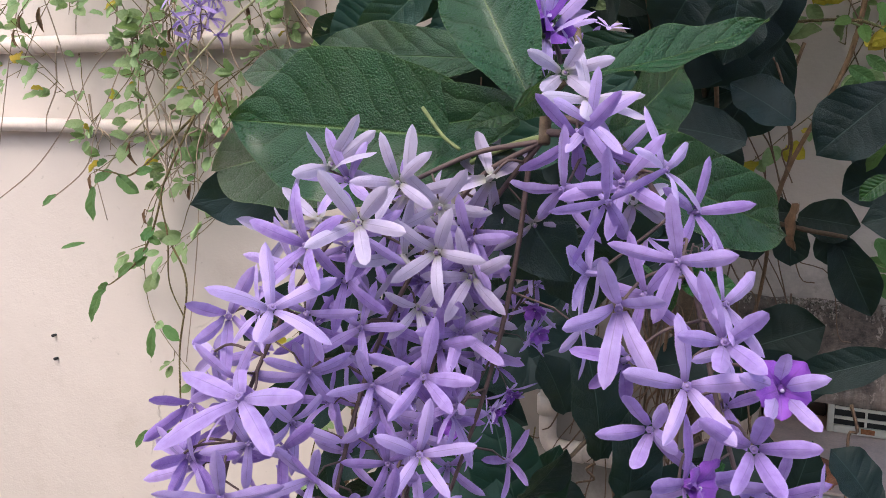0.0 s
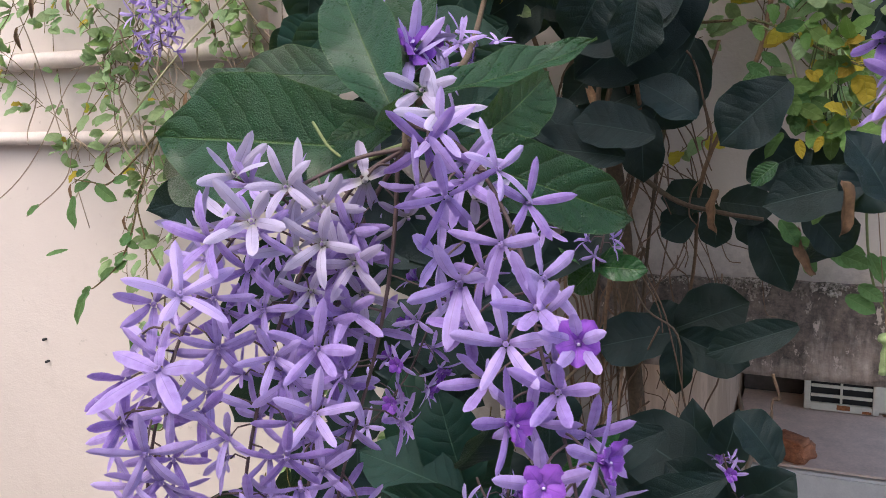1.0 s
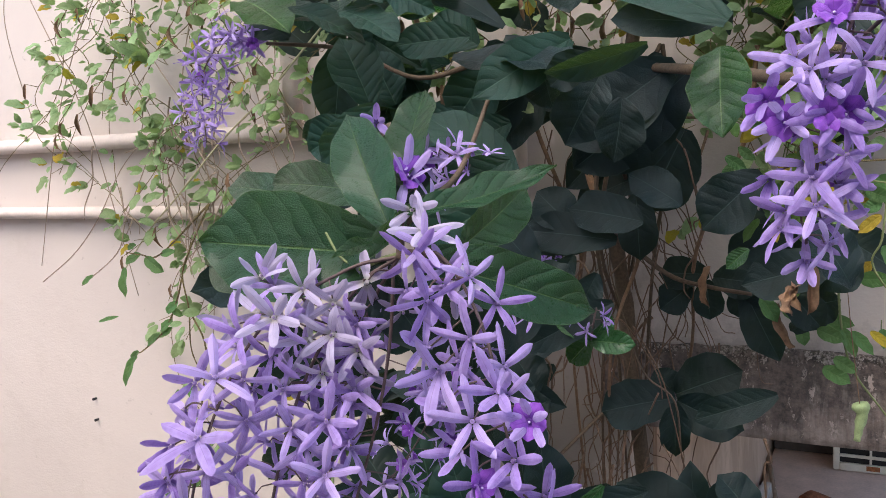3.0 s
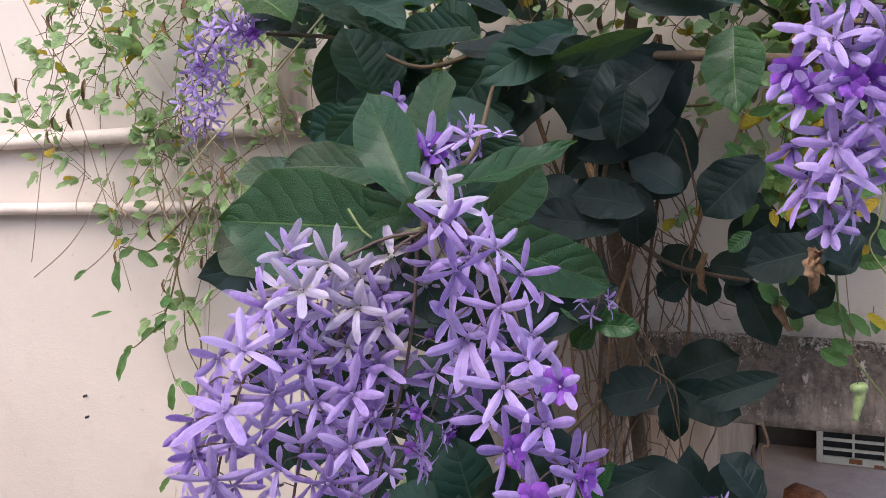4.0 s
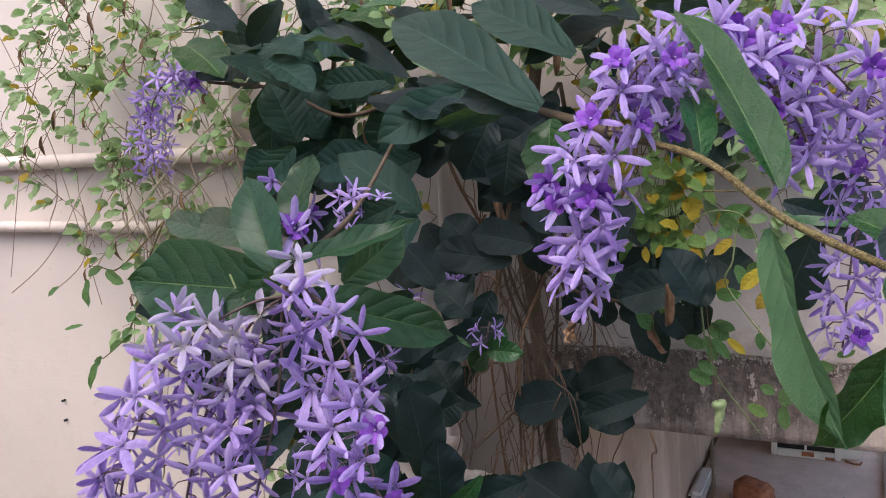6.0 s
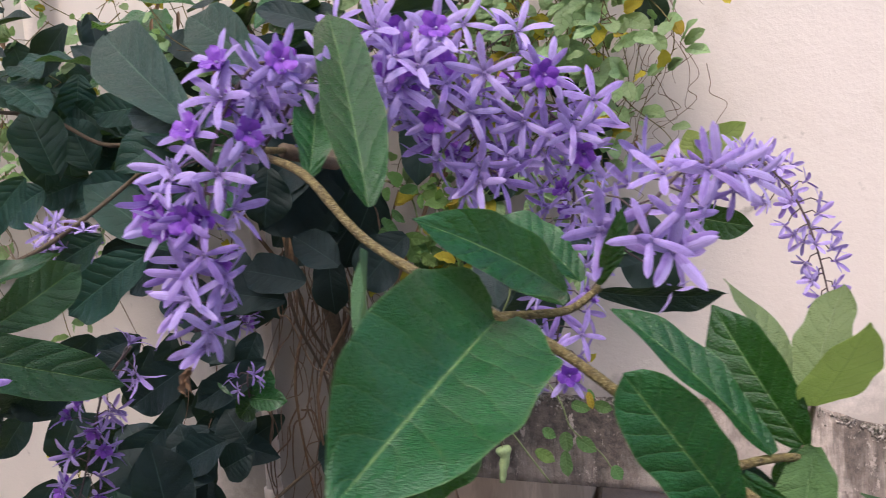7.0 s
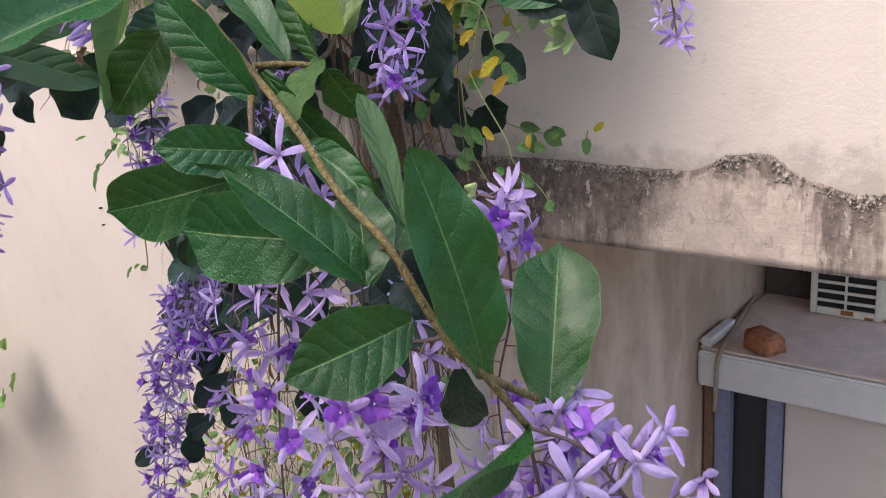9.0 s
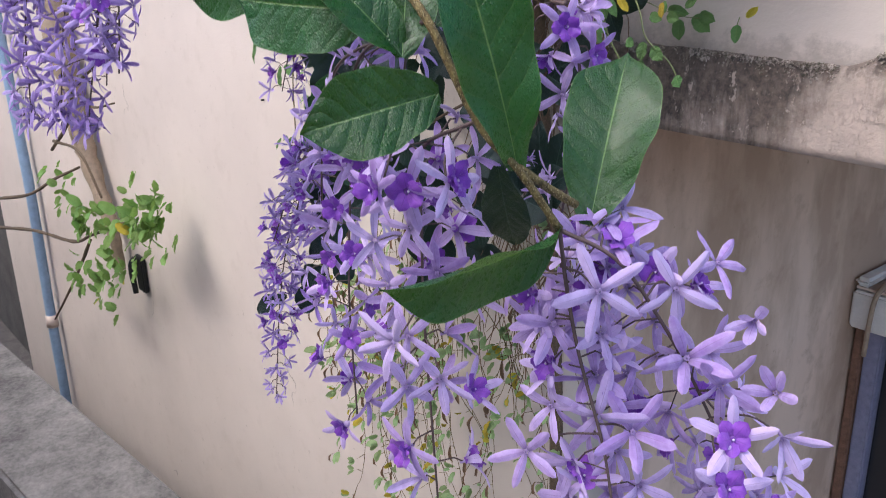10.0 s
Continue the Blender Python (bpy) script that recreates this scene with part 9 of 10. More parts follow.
leaf(trail, (0.190, 0.880, 2.964), (0.183, 0.875, 2.981), 0.010, (0.32, -0.94, -0.14), 0.2, 0.3, 0.05, 0.8, LEAFLET, fine=False)
leaf(trail, (0.242, 0.880, 3.023), (0.250, 0.875, 3.035), 0.011, (-0.07, -0.94, -0.35), 0.2, 0.3, 0.05, 0.8, LEAFLET, fine=False)
leaf(trail, (0.122, 0.870, 2.982), (0.109, 0.865, 2.961), 0.011, (-0.43, -0.78, 0.45), 0.2, 0.3, 0.05, 0.8, FRESH, fine=False)
leaf(trail, (0.267, 0.865, 2.841), (0.270, 0.860, 2.824), 0.013, (0.07, -0.95, 0.29), 0.2, 0.3, 0.05, 0.8, LEAFLET, fine=False)
leaf(trail, (0.277, 0.865, 2.836), (0.296, 0.860, 2.826), 0.013, (-0.09, -0.95, 0.31), 0.2, 0.3, 0.05, 0.8, LEAFLET, fine=False)
leaf(trail, (0.266, 0.865, 2.823), (0.269, 0.860, 2.801), 0.012, (0.08, -0.97, 0.23), 0.2, 0.3, 0.05, 0.8, LEAFLET, fine=False)
leaf(trail, (0.309, 0.865, 2.812), (0.317, 0.860, 2.802), 0.012, (-0.07, -0.91, 0.40), 0.2, 0.3, 0.05, 0.8, LEAFLET, fine=False)
leaf(trail, (0.274, 0.865, 2.867), (0.292, 0.860, 2.864), 0.011, (-0.23, -0.95, 0.22), 0.2, 0.3, 0.05, 0.8, LEAFLET, fine=False)
leaf(trail, (0.294, 0.865, 2.868), (0.312, 0.860, 2.865), 0.011, (-0.23, -0.95, 0.21), 0.2, 0.3, 0.05, 0.8, LEAFLET, fine=False)
leaf(trail, (0.246, 0.865, 2.842), (0.260, 0.860, 2.837), 0.010, (-0.21, -0.92, 0.34), 0.2, 0.3, 0.05, 0.8, LEAFLET, fine=False)
leaf(trail, (0.314, 0.865, 2.877), (0.330, 0.860, 2.884), 0.008, (-0.26, -0.96, -0.08), 0.2, 0.3, 0.05, 0.8, LEAFLET, fine=False)
leaf(trail, (0.290, 0.865, 2.881), (0.295, 0.860, 2.870), 0.007, (-0.03, -0.91, 0.40), 0.2, 0.3, 0.05, 0.8, LEAFLET, fine=False)
leaf(trail, (0.291, 0.860, 2.880), (0.295, 0.855, 2.866), 0.007, (0.02, -0.94, 0.34), 0.2, 0.3, 0.05, 0.8, YELLOW, fine=False)
leaf(trail, (0.122, 0.875, 3.014), (0.132, 0.870, 2.995), 0.016, (0.03, -0.96, 0.27), 0.2, 0.3, 0.05, 0.8, FRESH, fine=False)
leaf(trail, (0.116, 0.875, 3.020), (0.144, 0.870, 3.018), 0.013, (-0.18, -0.98, -0.02), 0.2, 0.3, 0.05, 0.8, FRESH, fine=False)
leaf(trail, (0.133, 0.875, 3.003), (0.152, 0.870, 2.993), 0.012, (-0.16, -0.97, 0.18), 0.2, 0.3, 0.05, 0.8, FRESH, fine=False)
leaf(trail, (0.095, 0.875, 3.014), (0.105, 0.870, 3.000), 0.008, (-0.02, -0.95, 0.33), 0.2, 0.3, 0.05, 0.8, YELLOW, fine=False)
leaf(trail, (0.133, 0.875, 2.977), (0.137, 0.870, 2.961), 0.008, (0.07, -0.95, 0.31), 0.2, 0.3, 0.05, 0.8, YELLOW, fine=False)
leaf(trail, (0.181, 0.875, 2.978), (0.190, 0.870, 2.963), 0.011, (-0.05, -0.96, 0.29), 0.2, 0.3, 0.05, 0.8, YELLOW, fine=False)
leaf(trail, (0.137, 0.875, 3.031), (0.147, 0.870, 3.021), 0.007, (-0.15, -0.94, 0.32), 0.2, 0.3, 0.05, 0.8, YELLOW, fine=False)
leaf(trail, (0.170, 0.875, 2.981), (0.168, 0.870, 2.965), 0.010, (0.08, -0.95, 0.29), 0.2, 0.3, 0.05, 0.8, FRESH, fine=False)
leaf(trail, (0.175, 0.890, 2.951), (0.164, 0.885, 2.924), 0.017, (0.43, -0.90, -0.01), 0.2, 0.3, 0.05, 0.8, YELLOW, fine=False)
leaf(trail, (0.213, 0.890, 2.942), (0.196, 0.885, 2.930), 0.011, (0.27, -0.96, 0.02), 0.2, 0.3, 0.05, 0.8, YELLOW, fine=False)
leaf(trail, (0.212, 0.890, 2.881), (0.230, 0.885, 2.867), 0.009, (0.09, -0.89, 0.44), 0.2, 0.3, 0.05, 0.8, YELLOW, fine=False)
leaf(trail, (0.121, 0.890, 2.908), (0.136, 0.885, 2.886), 0.016, (0.33, -0.85, 0.42), 0.2, 0.3, 0.05, 0.8, LEAFLET, fine=False)
leaf(trail, (0.221, 0.890, 2.957), (0.231, 0.885, 2.936), 0.013, (0.33, -0.87, 0.36), 0.2, 0.3, 0.05, 0.8, LEAFLET, fine=False)
leaf(trail, (0.243, 0.890, 2.950), (0.263, 0.885, 2.927), 0.014, (0.19, -0.91, 0.36), 0.2, 0.3, 0.05, 0.8, LEAFLET, fine=False)
leaf(trail, (0.169, 0.890, 2.880), (0.192, 0.885, 2.872), 0.014, (-0.09, -0.94, 0.33), 0.2, 0.3, 0.05, 0.8, LEAFLET, fine=False)
leaf(trail, (0.189, 0.890, 2.883), (0.201, 0.885, 2.858), 0.012, (0.37, -0.86, 0.35), 0.2, 0.3, 0.05, 0.8, LEAFLET, fine=False)
leaf(trail, (0.197, 0.890, 2.880), (0.215, 0.885, 2.861), 0.011, (0.21, -0.88, 0.43), 0.2, 0.3, 0.05, 0.8, LEAFLET, fine=False)
leaf(trail, (0.174, 0.890, 2.845), (0.197, 0.885, 2.834), 0.015, (-0.00, -0.91, 0.41), 0.2, 0.3, 0.05, 0.8, LEAFLET, fine=False)
leaf(trail, (0.183, 0.890, 2.855), (0.202, 0.885, 2.844), 0.013, (0.02, -0.89, 0.45), 0.2, 0.3, 0.05, 0.8, LEAFLET, fine=False)
leaf(trail, (0.231, 0.890, 2.813), (0.251, 0.885, 2.805), 0.012, (-0.07, -0.91, 0.41), 0.2, 0.3, 0.05, 0.8, FRESH, fine=False)
leaf(trail, (0.152, 0.890, 2.924), (0.146, 0.885, 2.905), 0.011, (0.48, -0.88, 0.08), 0.2, 0.3, 0.05, 0.8, FRESH, fine=False)
tube_part("stem", [(0.185, 0.890, 2.933), (0.189, 0.890, 2.883), (0.198, 0.890, 2.846), (0.219, 0.890, 2.815), (0.244, 0.890, 2.782)], 0.0012, 0.0008, GREENSTALK, trail)
sprig_thing = thing("wall_creeper", "slender creeper shoot with few leaves against the plaster", "creeper plant")
tube_part("stem", [(0.106, 1.000, 2.887), (0.117, 1.050, 2.865), (0.142, 1.090, 2.845), (0.179, 1.100, 2.842)], 0.0008, 0.0005, GREENSTALK, sprig_thing)
tube_part("stem", [(0.219, 1.105, 2.846), (0.219, 1.100, 2.833), (0.221, 1.100, 2.817)], 0.0007, 0.0004, GREENSTALK, sprig_thing)
leaf(sprig_thing, (0.118, 1.100, 2.851), (0.155, 1.095, 2.847), 0.015, (-0.12, -0.99, 0.12), 0.2, 0.3, 0.05, 0.72, LEAFLET, fine=False)
leaf(sprig_thing, (0.135, 1.100, 2.839), (0.142, 1.095, 2.814), 0.017, (0.39, -0.88, 0.28), 0.2, 0.3, 0.05, 0.72, LEAFLET, fine=False)
leaf(sprig_thing, (0.158, 1.100, 2.844), (0.186, 1.095, 2.827), 0.020, (0.05, -0.93, 0.36), 0.2, 0.3, 0.05, 0.72, LEAFLET, fine=False)
leaf(sprig_thing, (0.167, 1.100, 2.848), (0.193, 1.095, 2.840), 0.014, (-0.10, -0.96, 0.27), 0.2, 0.3, 0.05, 0.72, LEAFLET, fine=False)
leaf(sprig_thing, (0.220, 1.100, 2.837), (0.222, 1.095, 2.816), 0.013, (0.36, -0.90, 0.25), 0.2, 0.3, 0.05, 0.72, LEAFLET, fine=False)
leaf(sprig_thing, (0.231, 1.100, 2.847), (0.249, 1.095, 2.860), 0.009, (0.05, -0.91, -0.41), 0.2, 0.3, 0.05, 0.72, YELLOW, fine=False)
husk = thing("dry_flower", "curled brown dry flower remains hanging on the vine", "dry flower")
leaf(husk, (0.190, 0.455, 2.997), (0.186, 0.450, 2.991), 0.005, (0.31, -0.82, 0.48), 0.6, 1.0, 0.1, 0.8, DRY, fine=False)
leaf(husk, (0.190, 0.455, 2.997), (0.190, 0.450, 2.997), 0.005, (0.18, 0.00, 0.98), 0.6, 1.0, 0.1, 0.8, DRY, fine=False)
leaf(husk, (0.190, 0.455, 2.997), (0.193, 0.450, 2.987), 0.006, (-0.64, -0.74, 0.18), 0.6, 1.0, 0.1, 0.8, DRY, fine=False)
leaf(husk, (0.190, 0.455, 2.997), (0.189, 0.450, 2.985), 0.010, (-0.82, -0.51, 0.28), 0.6, 1.0, 0.1, 0.8, DRY, fine=False)

# ---- small-leaved creeper ----
BITS = [blade_mesh("leaf", CREEPER, 0.025 * s, 0.0135 * s, 0.2, 0.4, 0.06, 0.95, 90 + k, 8, 4) for k, s in enumerate((0.8, 1.0, 1.2, 1.0))]
YELLOW_BITS = [blade_mesh("leaf", YELLOW, 0.026 * s, 0.016 * s, 0.3, 0.5, 0.08, 0.75, 95 + k, 8, 4) for k, s in enumerate((0.8, 1.1))]
FRESH_BITS = [blade_mesh("leaf", FRESH, 0.026 * s, 0.016 * s, 0.2, 0.4, 0.06, 0.72, 190 + k, 8, 4) for k, s in enumerate((0.9, 1.1))]
DRY_BITS = [blade_mesh("dry_leaf", DRY, 0.03 * s, 0.010 * s, 0.9, 1.2, 0.12, 0.9, 98 + k, 7, 4) for k, s in enumerate((0.8, 1.1))]


def sprig(parent, at, way, rnd, yellow, size=1.0, pool_of=None):
    """Three or five small leaflets round the end of a short stalk."""
    for k in range(rnd.choice((2, 3, 3, 4))):
        a = rnd.uniform(0, 6.28)
        out = (Vector(way) + Vector((math.cos(a), -0.5 * rnd.random(), math.sin(a) - 0.25)) * 0.9).normalized()
        base = Vector(at) + out * 0.009 * size
        face = Vector((rnd.uniform(-0.6, 0.6), -1, rnd.uniform(0.0, 1.0)))
        pool = YELLOW_BITS if rnd.random() < yellow else pool_of or BITS
        ob = new("leaf", pool[rnd.randrange(len(pool))])
        ob.parent = parent
        s = size * rnd.uniform(0.65, 1.2)
        ob.matrix_local = frame_of(base, base + out, face) @ Matrix.Diagonal((s, s, s, 1))


def strand(parent, bm, points, rnd, gap=0.035, yellow=0.08, thick=0.0008, size=1.0, dry=0.0):
    line = smooth_line(points, 8)
    line = [p + Vector((0.004 * noise.noise(p * 25), 0.003 * noise.noise(p * 31), 0.0)) for p in line]
    tube(bm, line, thick, thick * 0.6, 5)
    run = 0.0
    for a, b in zip(line, line[1:]):
        run += (b - a).length
        if run > gap * rnd.uniform(0.7, 1.4):
            run = 0.0
            side = Vector((rnd.uniform(-1, 1), -0.6, rnd.uniform(-0.6, 0.4))).normalized()
            end = b + side * rnd.uniform(0.006, 0.022)
            tube(bm, [b, end], 0.0006, 0.0004, 4)
            if rnd.random() < dry:
                ob = new("dry_leaf", DRY_BITS[rnd.randrange(2)])
                ob.parent = parent
                ob.matrix_local = frame_of(end, end + Vector((rnd.uniform(-0.3, 0.3), 0, -1)), (rnd.uniform(-1, 1), -1, 0))
            else:
                sprig(parent, end, side, rnd, yellow, size)


def creeper(label, seed, count, xs, tops, drops, ys, gap, yellow, dry=0.05, sway=0.08, size=1.0):
    """Hanging strands over a stretch of wall: from a height within tops, falling by an amount within drops."""
    rnd = random.Random(seed)
    top = thing("wall_creeper", label, "creeper plant")
    bm = bmesh.new()
    for k in range(count):
        x, y, z = rnd.uniform(*xs), rnd.uniform(*ys), rnd.uniform(*tops)
        d = rnd.uniform(*drops)
        pts = [(x, y, z)]
        for j in range(1, 5):
            x += rnd.uniform(-sway, sway) * 0.5
            pts.append((x, min(1.118, max(ys[0] - 0.05, y + rnd.uniform(-0.03, 0.03))), z - d * j / 4))
        strand(top, bm, pts, rnd, gap, yellow, 0.0008, size, dry)
    part("stem", bm, TWIG, top)
    return top


creeper("small-leaved green creeper tangled over the pipes", 5, 21, (-0.90, -0.50), (3.12, 3.52), (0.14, 0.42), (1.0, 1.095), 0.020, 0.06, 0.10, 0.22, 0.95)
# dead tan fibres hanging among the creeper
rnd = random.Random(44)
fibres = thing("dead_creeper", "tangle of dead tan stems over the pipes", "dead stems")
for k in range(34):
    at = Vector((rnd.gauss(-0.72, 0.09), rnd.uniform(1.0, 1.08), rnd.uniform(2.98, 3.16)))
    pts = [at]
    for j in range(4):
        pts.append(pts[-1] + Vector((rnd.uniform(-0.02, 0.02), rnd.uniform(-0.01, 0.01), -rnd.uniform(0.008, 0.04))))
    tube_part("stem", pts, 0.0016, 0.0006, CABLE, fibres, 4, 4)
for k in range(9):
    at = Vector((rnd.uniform(-1.1, -0.6), 1.06, rnd.uniform(3.2, 3.45)))
    end = at + Vector((rnd.uniform(-0.35, 0.35), rnd.uniform(-0.02, 0.02), -rnd.uniform(0.25, 0.5)))
    tube_part("stem", [at, at.lerp(end, 0.5) + Vector((rnd.uniform(-0.04, 0.04), -0.02, 0.03)), end], 0.0010, 0.0007, CABLE, fibres, 8, 5)
creeper("thin green creeper trailing down the plaster wall", 6, 5, (-0.82, -0.55), (3.0, 3.12), (0.25, 0.45), (1.06, 1.10), 0.05, 0.03, 0.08, 0.22, 0.9)
creeper("thin green creeper trailing down the plaster wall", 16, 3, (-1.05, -0.85), (3.25, 3.35), (0.25, 0.4), (1.06, 1.10), 0.06, 0.03, 0.1, 0.2, 0.8)
creeper("small-leaved green creeper heaped along the top of the shrub", 7, 34, (-0.62, 0.16), (3.28, 3.62), (0.10, 0.28), (0.92, 1.09), 0.028, 0.08, 0.1, 0.16, 0.8)
creeper("small-leaved creeper with yellow leaves covering the wall behind the shrub", 31, 34, (-0.32, 0.26), (3.2, 3.45), (0.10, 0.26), (1.0, 1.09), 0.024, 0.14, 0.12, 0.14, 0.95)
creeper("yellowing small-leaved creeper hanging beside the shrub", 8, 22, (0.0, 0.28), (3.25, 3.55), (0.10, 0.28), (0.90, 1.08), 0.026, 0.10, 0.06, 0.12, 0.8)
creeper("green creeper tufts at the edge of the shrub", 19, 26, (0.12, 0.31), (3.2, 3.4), (0.12, 0.28), (0.97, 1.08), 0.024, 0.12, 0.04, 0.08, 1.1)
creeper("withered creeper low on the wall with yellowed leaves", 23, 26, (-0.66, -0.08), (2.3, 2.5), (0.3, 0.6), (0.98, 1.09), 0.035, 0.16, 0.35, 0.14, 0.9)
creeper("sparse creeper low on the wall among dead stems", 10, 22, (-0.5, 0.03), (2.4, 2.75), (0.2, 0.7), (0.96, 1.09), 0.05, 0.06, 0.25, 0.12, 0.8)

tuft = thing("wall_creeper", "creeper shoot with rounded green and yellow leaflets", "creeper plant")
rnd = random.Random(77)
tube_part("stem", [(0.045, 0.93, 3.075), (0.101, 0.90, 3.071), (0.150, 0.90, 3.045), (0.187, 0.90, 3.031), (0.25, 0.92, 3.03)], 0.0014, 0.0008, TWIG, tuft, 6, 5, 0.2)
for middle, count in (((0.112, 0.90, 3.066), 3), ((0.157, 0.90, 3.056), 4), ((0.128, 0.90, 3.022), 3), ((0.168, 0.90, 2.998), 6), ((0.187, 0.90, 3.031), 4), ((0.142, 0.90, 3.072), 3), ((0.150, 0.90, 2.985), 2)):
    for k in range(count):
        at = Vector(middle) + Vector((rnd.gauss(0, 0.010), rnd.gauss(0, 0.010), rnd.gauss(0, 0.009)))
        tube_part("stem", [(at.x * 0.3 + 0.105, 0.90, 3.055), at.lerp(Vector((0.15, 0.90, 3.045)), 0.4), at], 0.0006, 0.0004, GREENSTALK, tuft, 4, 4)
        sprig(tuft, at, (0, -0.3, -0.2), rnd, 0.28, 0.85, FRESH_BITS)

vine = thing("wall_creeper", "slender creeper shoot with broad green leaves hanging down the plaster", "creeper plant")
tube_part("stem", [(-0.628, 1.000, 2.989), (-0.672, 1.000, 2.922), (-0.689, 1.000, 2.885), (-0.682, 1.000, 2.835), (-0.684, 1.000, 2.776), (-0.664, 1.000, 2.733)], 0.0016, 0.0009, TWIG, vine, 6, 5, 0.2)
tube_part("stem", [(-0.689, 1.000, 2.885), (-0.707, 1.000, 2.841), (-0.734, 1.000, 2.801), (-0.781, 1.000, 2.767), (-0.796, 1.000, 2.762)], 0.0016, 0.0009, TWIG, vine, 6, 5, 0.2)
tube_part("stem", [(-0.592, 1.000, 3.012), (-0.626, 1.000, 2.951), (-0.629, 1.000, 2.881), (-0.641, 1.000, 2.794), (-0.664, 1.000, 2.672)], 0.0010, 0.0006, CABLE, vine, 6, 5, 0.2)
tube_part("stem", [(-0.682, 1.000, 2.835), (-0.656, 1.000, 2.778), (-0.674, 1.000, 2.686), (-0.682, 1.000, 2.576), (-0.710, 1.000, 2.563)], 0.0016, 0.0009, TWIG, vine, 6, 5, 0.2)
tube_part("stem", [(-0.987, 1.000, 2.866), (-0.909, 1.000, 2.913), (-0.850, 1.000, 2.967), (-0.793, 1.000, 3.040), (-0.736, 1.000, 3.088)], 0.0010, 0.0006, CABLE, vine, 6, 5, 0.2)
tube_part("stem", [(-0.899, 1.000, 2.863), (-0.816, 1.000, 2.916), (-0.790, 1.000, 2.968), (-0.728, 1.000, 3.067), (-0.692, 1.000, 3.114)], 0.0010, 0.0006, CABLE, vine, 6, 5, 0.2)
tube_part("stem", [(-0.628, 1.000, 2.989), (-0.728, 1.000, 2.916), (-0.767, 1.000, 2.914), (-0.796, 1.000, 2.917)], 0.0016, 0.0009, TWIG, vine, 6, 5, 0.2)
leaf(vine, (-0.793, 1.000, 2.923), (-0.775, 1.000, 2.929), 0.011, (-0.08, -0.90, 0.32), 0.25, 0.4, 0.06, 0.85, LEAFLET, fine=False)
leaf(vine, (-0.802, 1.000, 2.894), (-0.808, 1.000, 2.847), 0.019, (-0.02, -0.90, 0.34), 0.25, 0.4, 0.06, 0.85, LEAFLET, fine=False)
leaf(vine, (-0.759, 1.000, 2.910), (-0.725, 1.000, 2.889), 0.020, (0.11, -0.90, 0.13), 0.25, 0.4, 0.06, 0.85, LEAFLET, fine=False)
leaf(vine, (-0.767, 1.000, 2.914), (-0.801, 1.000, 2.900), 0.017, (-0.19, -0.90, 0.43), 0.25, 0.4, 0.06, 0.85, LEAFLET, fine=False)
leaf(vine, (-0.728, 1.000, 2.915), (-0.698, 1.000, 2.921), 0.012, (-0.07, -0.90, 0.19), 0.25, 0.4, 0.06, 0.85, LEAFLET, fine=False)
leaf(vine, (-0.646, 1.000, 2.910), (-0.633, 1.000, 2.913), 0.007, (0.30, -0.90, 0.29), 0.25, 0.4, 0.06, 0.85, LEAFLET, fine=False)
leaf(vine, (-0.702, 1.000, 2.845), (-0.727, 1.000, 2.828), 0.015, (0.22, -0.90, 0.29), 0.25, 0.4, 0.06, 0.85, LEAFLET, fine=False)
leaf(vine, (-0.716, 1.000, 2.836), (-0.694, 1.000, 2.825), 0.012, (0.12, -0.90, 0.16), 0.25, 0.4, 0.06, 0.85, LEAFLET, fine=False)
leaf(vine, (-0.716, 1.000, 2.818), (-0.742, 1.000, 2.799), 0.014, (0.12, -0.90, 0.45), 0.25, 0.4, 0.06, 0.85, LEAFLET, fine=False)
leaf(vine, (-0.744, 1.000, 2.795), (-0.772, 1.000, 2.775), 0.013, (0.06, -0.90, 0.40), 0.25, 0.4, 0.06, 0.85, LEAFLET, fine=False)
leaf(vine, (-0.739, 1.000, 2.793), (-0.717, 1.000, 2.807), 0.011, (0.14, -0.90, 0.13), 0.25, 0.4, 0.06, 0.85, LEAFLET, fine=False)
leaf(vine, (-0.791, 1.000, 2.766), (-0.807, 1.000, 2.747), 0.013, (0.18, -0.90, 0.34), 0.25, 0.4, 0.06, 0.85, LEAFLET, fine=False)
leaf(vine, (-0.796, 1.000, 2.762), (-0.827, 1.000, 2.706), 0.016, (-0.05, -0.90, 0.11), 0.25, 0.4, 0.06, 0.85, LEAFLET, fine=False)
leaf(vine, (-0.716, 1.000, 2.712), (-0.723, 1.000, 2.669), 0.014, (0.23, -0.90, 0.29), 0.25, 0.4, 0.06, 0.85, LEAFLET, fine=False)
leaf(vine, (-0.698, 1.000, 2.716), (-0.673, 1.000, 2.699), 0.016, (0.16, -0.90, 0.45), 0.25, 0.4, 0.06, 0.85, LEAFLET, fine=False)
leaf(vine, (-0.826, 1.000, 2.817), (-0.871, 1.000, 2.806), 0.007, (0.16, -0.90, 0.47), 0.25, 0.4, 0.06, 0.85, LEAFLET, fine=False)
leaf(vine, (-0.738, 1.000, 2.565), (-0.762, 1.000, 2.536), 0.012, (-0.00, -0.90, 0.42), 0.25, 0.4, 0.06, 0.85, LEAFLET, fine=False)
leaf(vine, (-0.730, 1.000, 2.564), (-0.710, 1.000, 2.573), 0.010, (0.02, -0.90, 0.47), 0.25, 0.4, 0.06, 0.85, LEAFLET, fine=False)
leaf(vine, (-0.708, 1.000, 2.564), (-0.684, 1.000, 2.574), 0.011, (0.24, -0.90, 0.14), 0.25, 0.4, 0.06, 0.85, LEAFLET, fine=False)
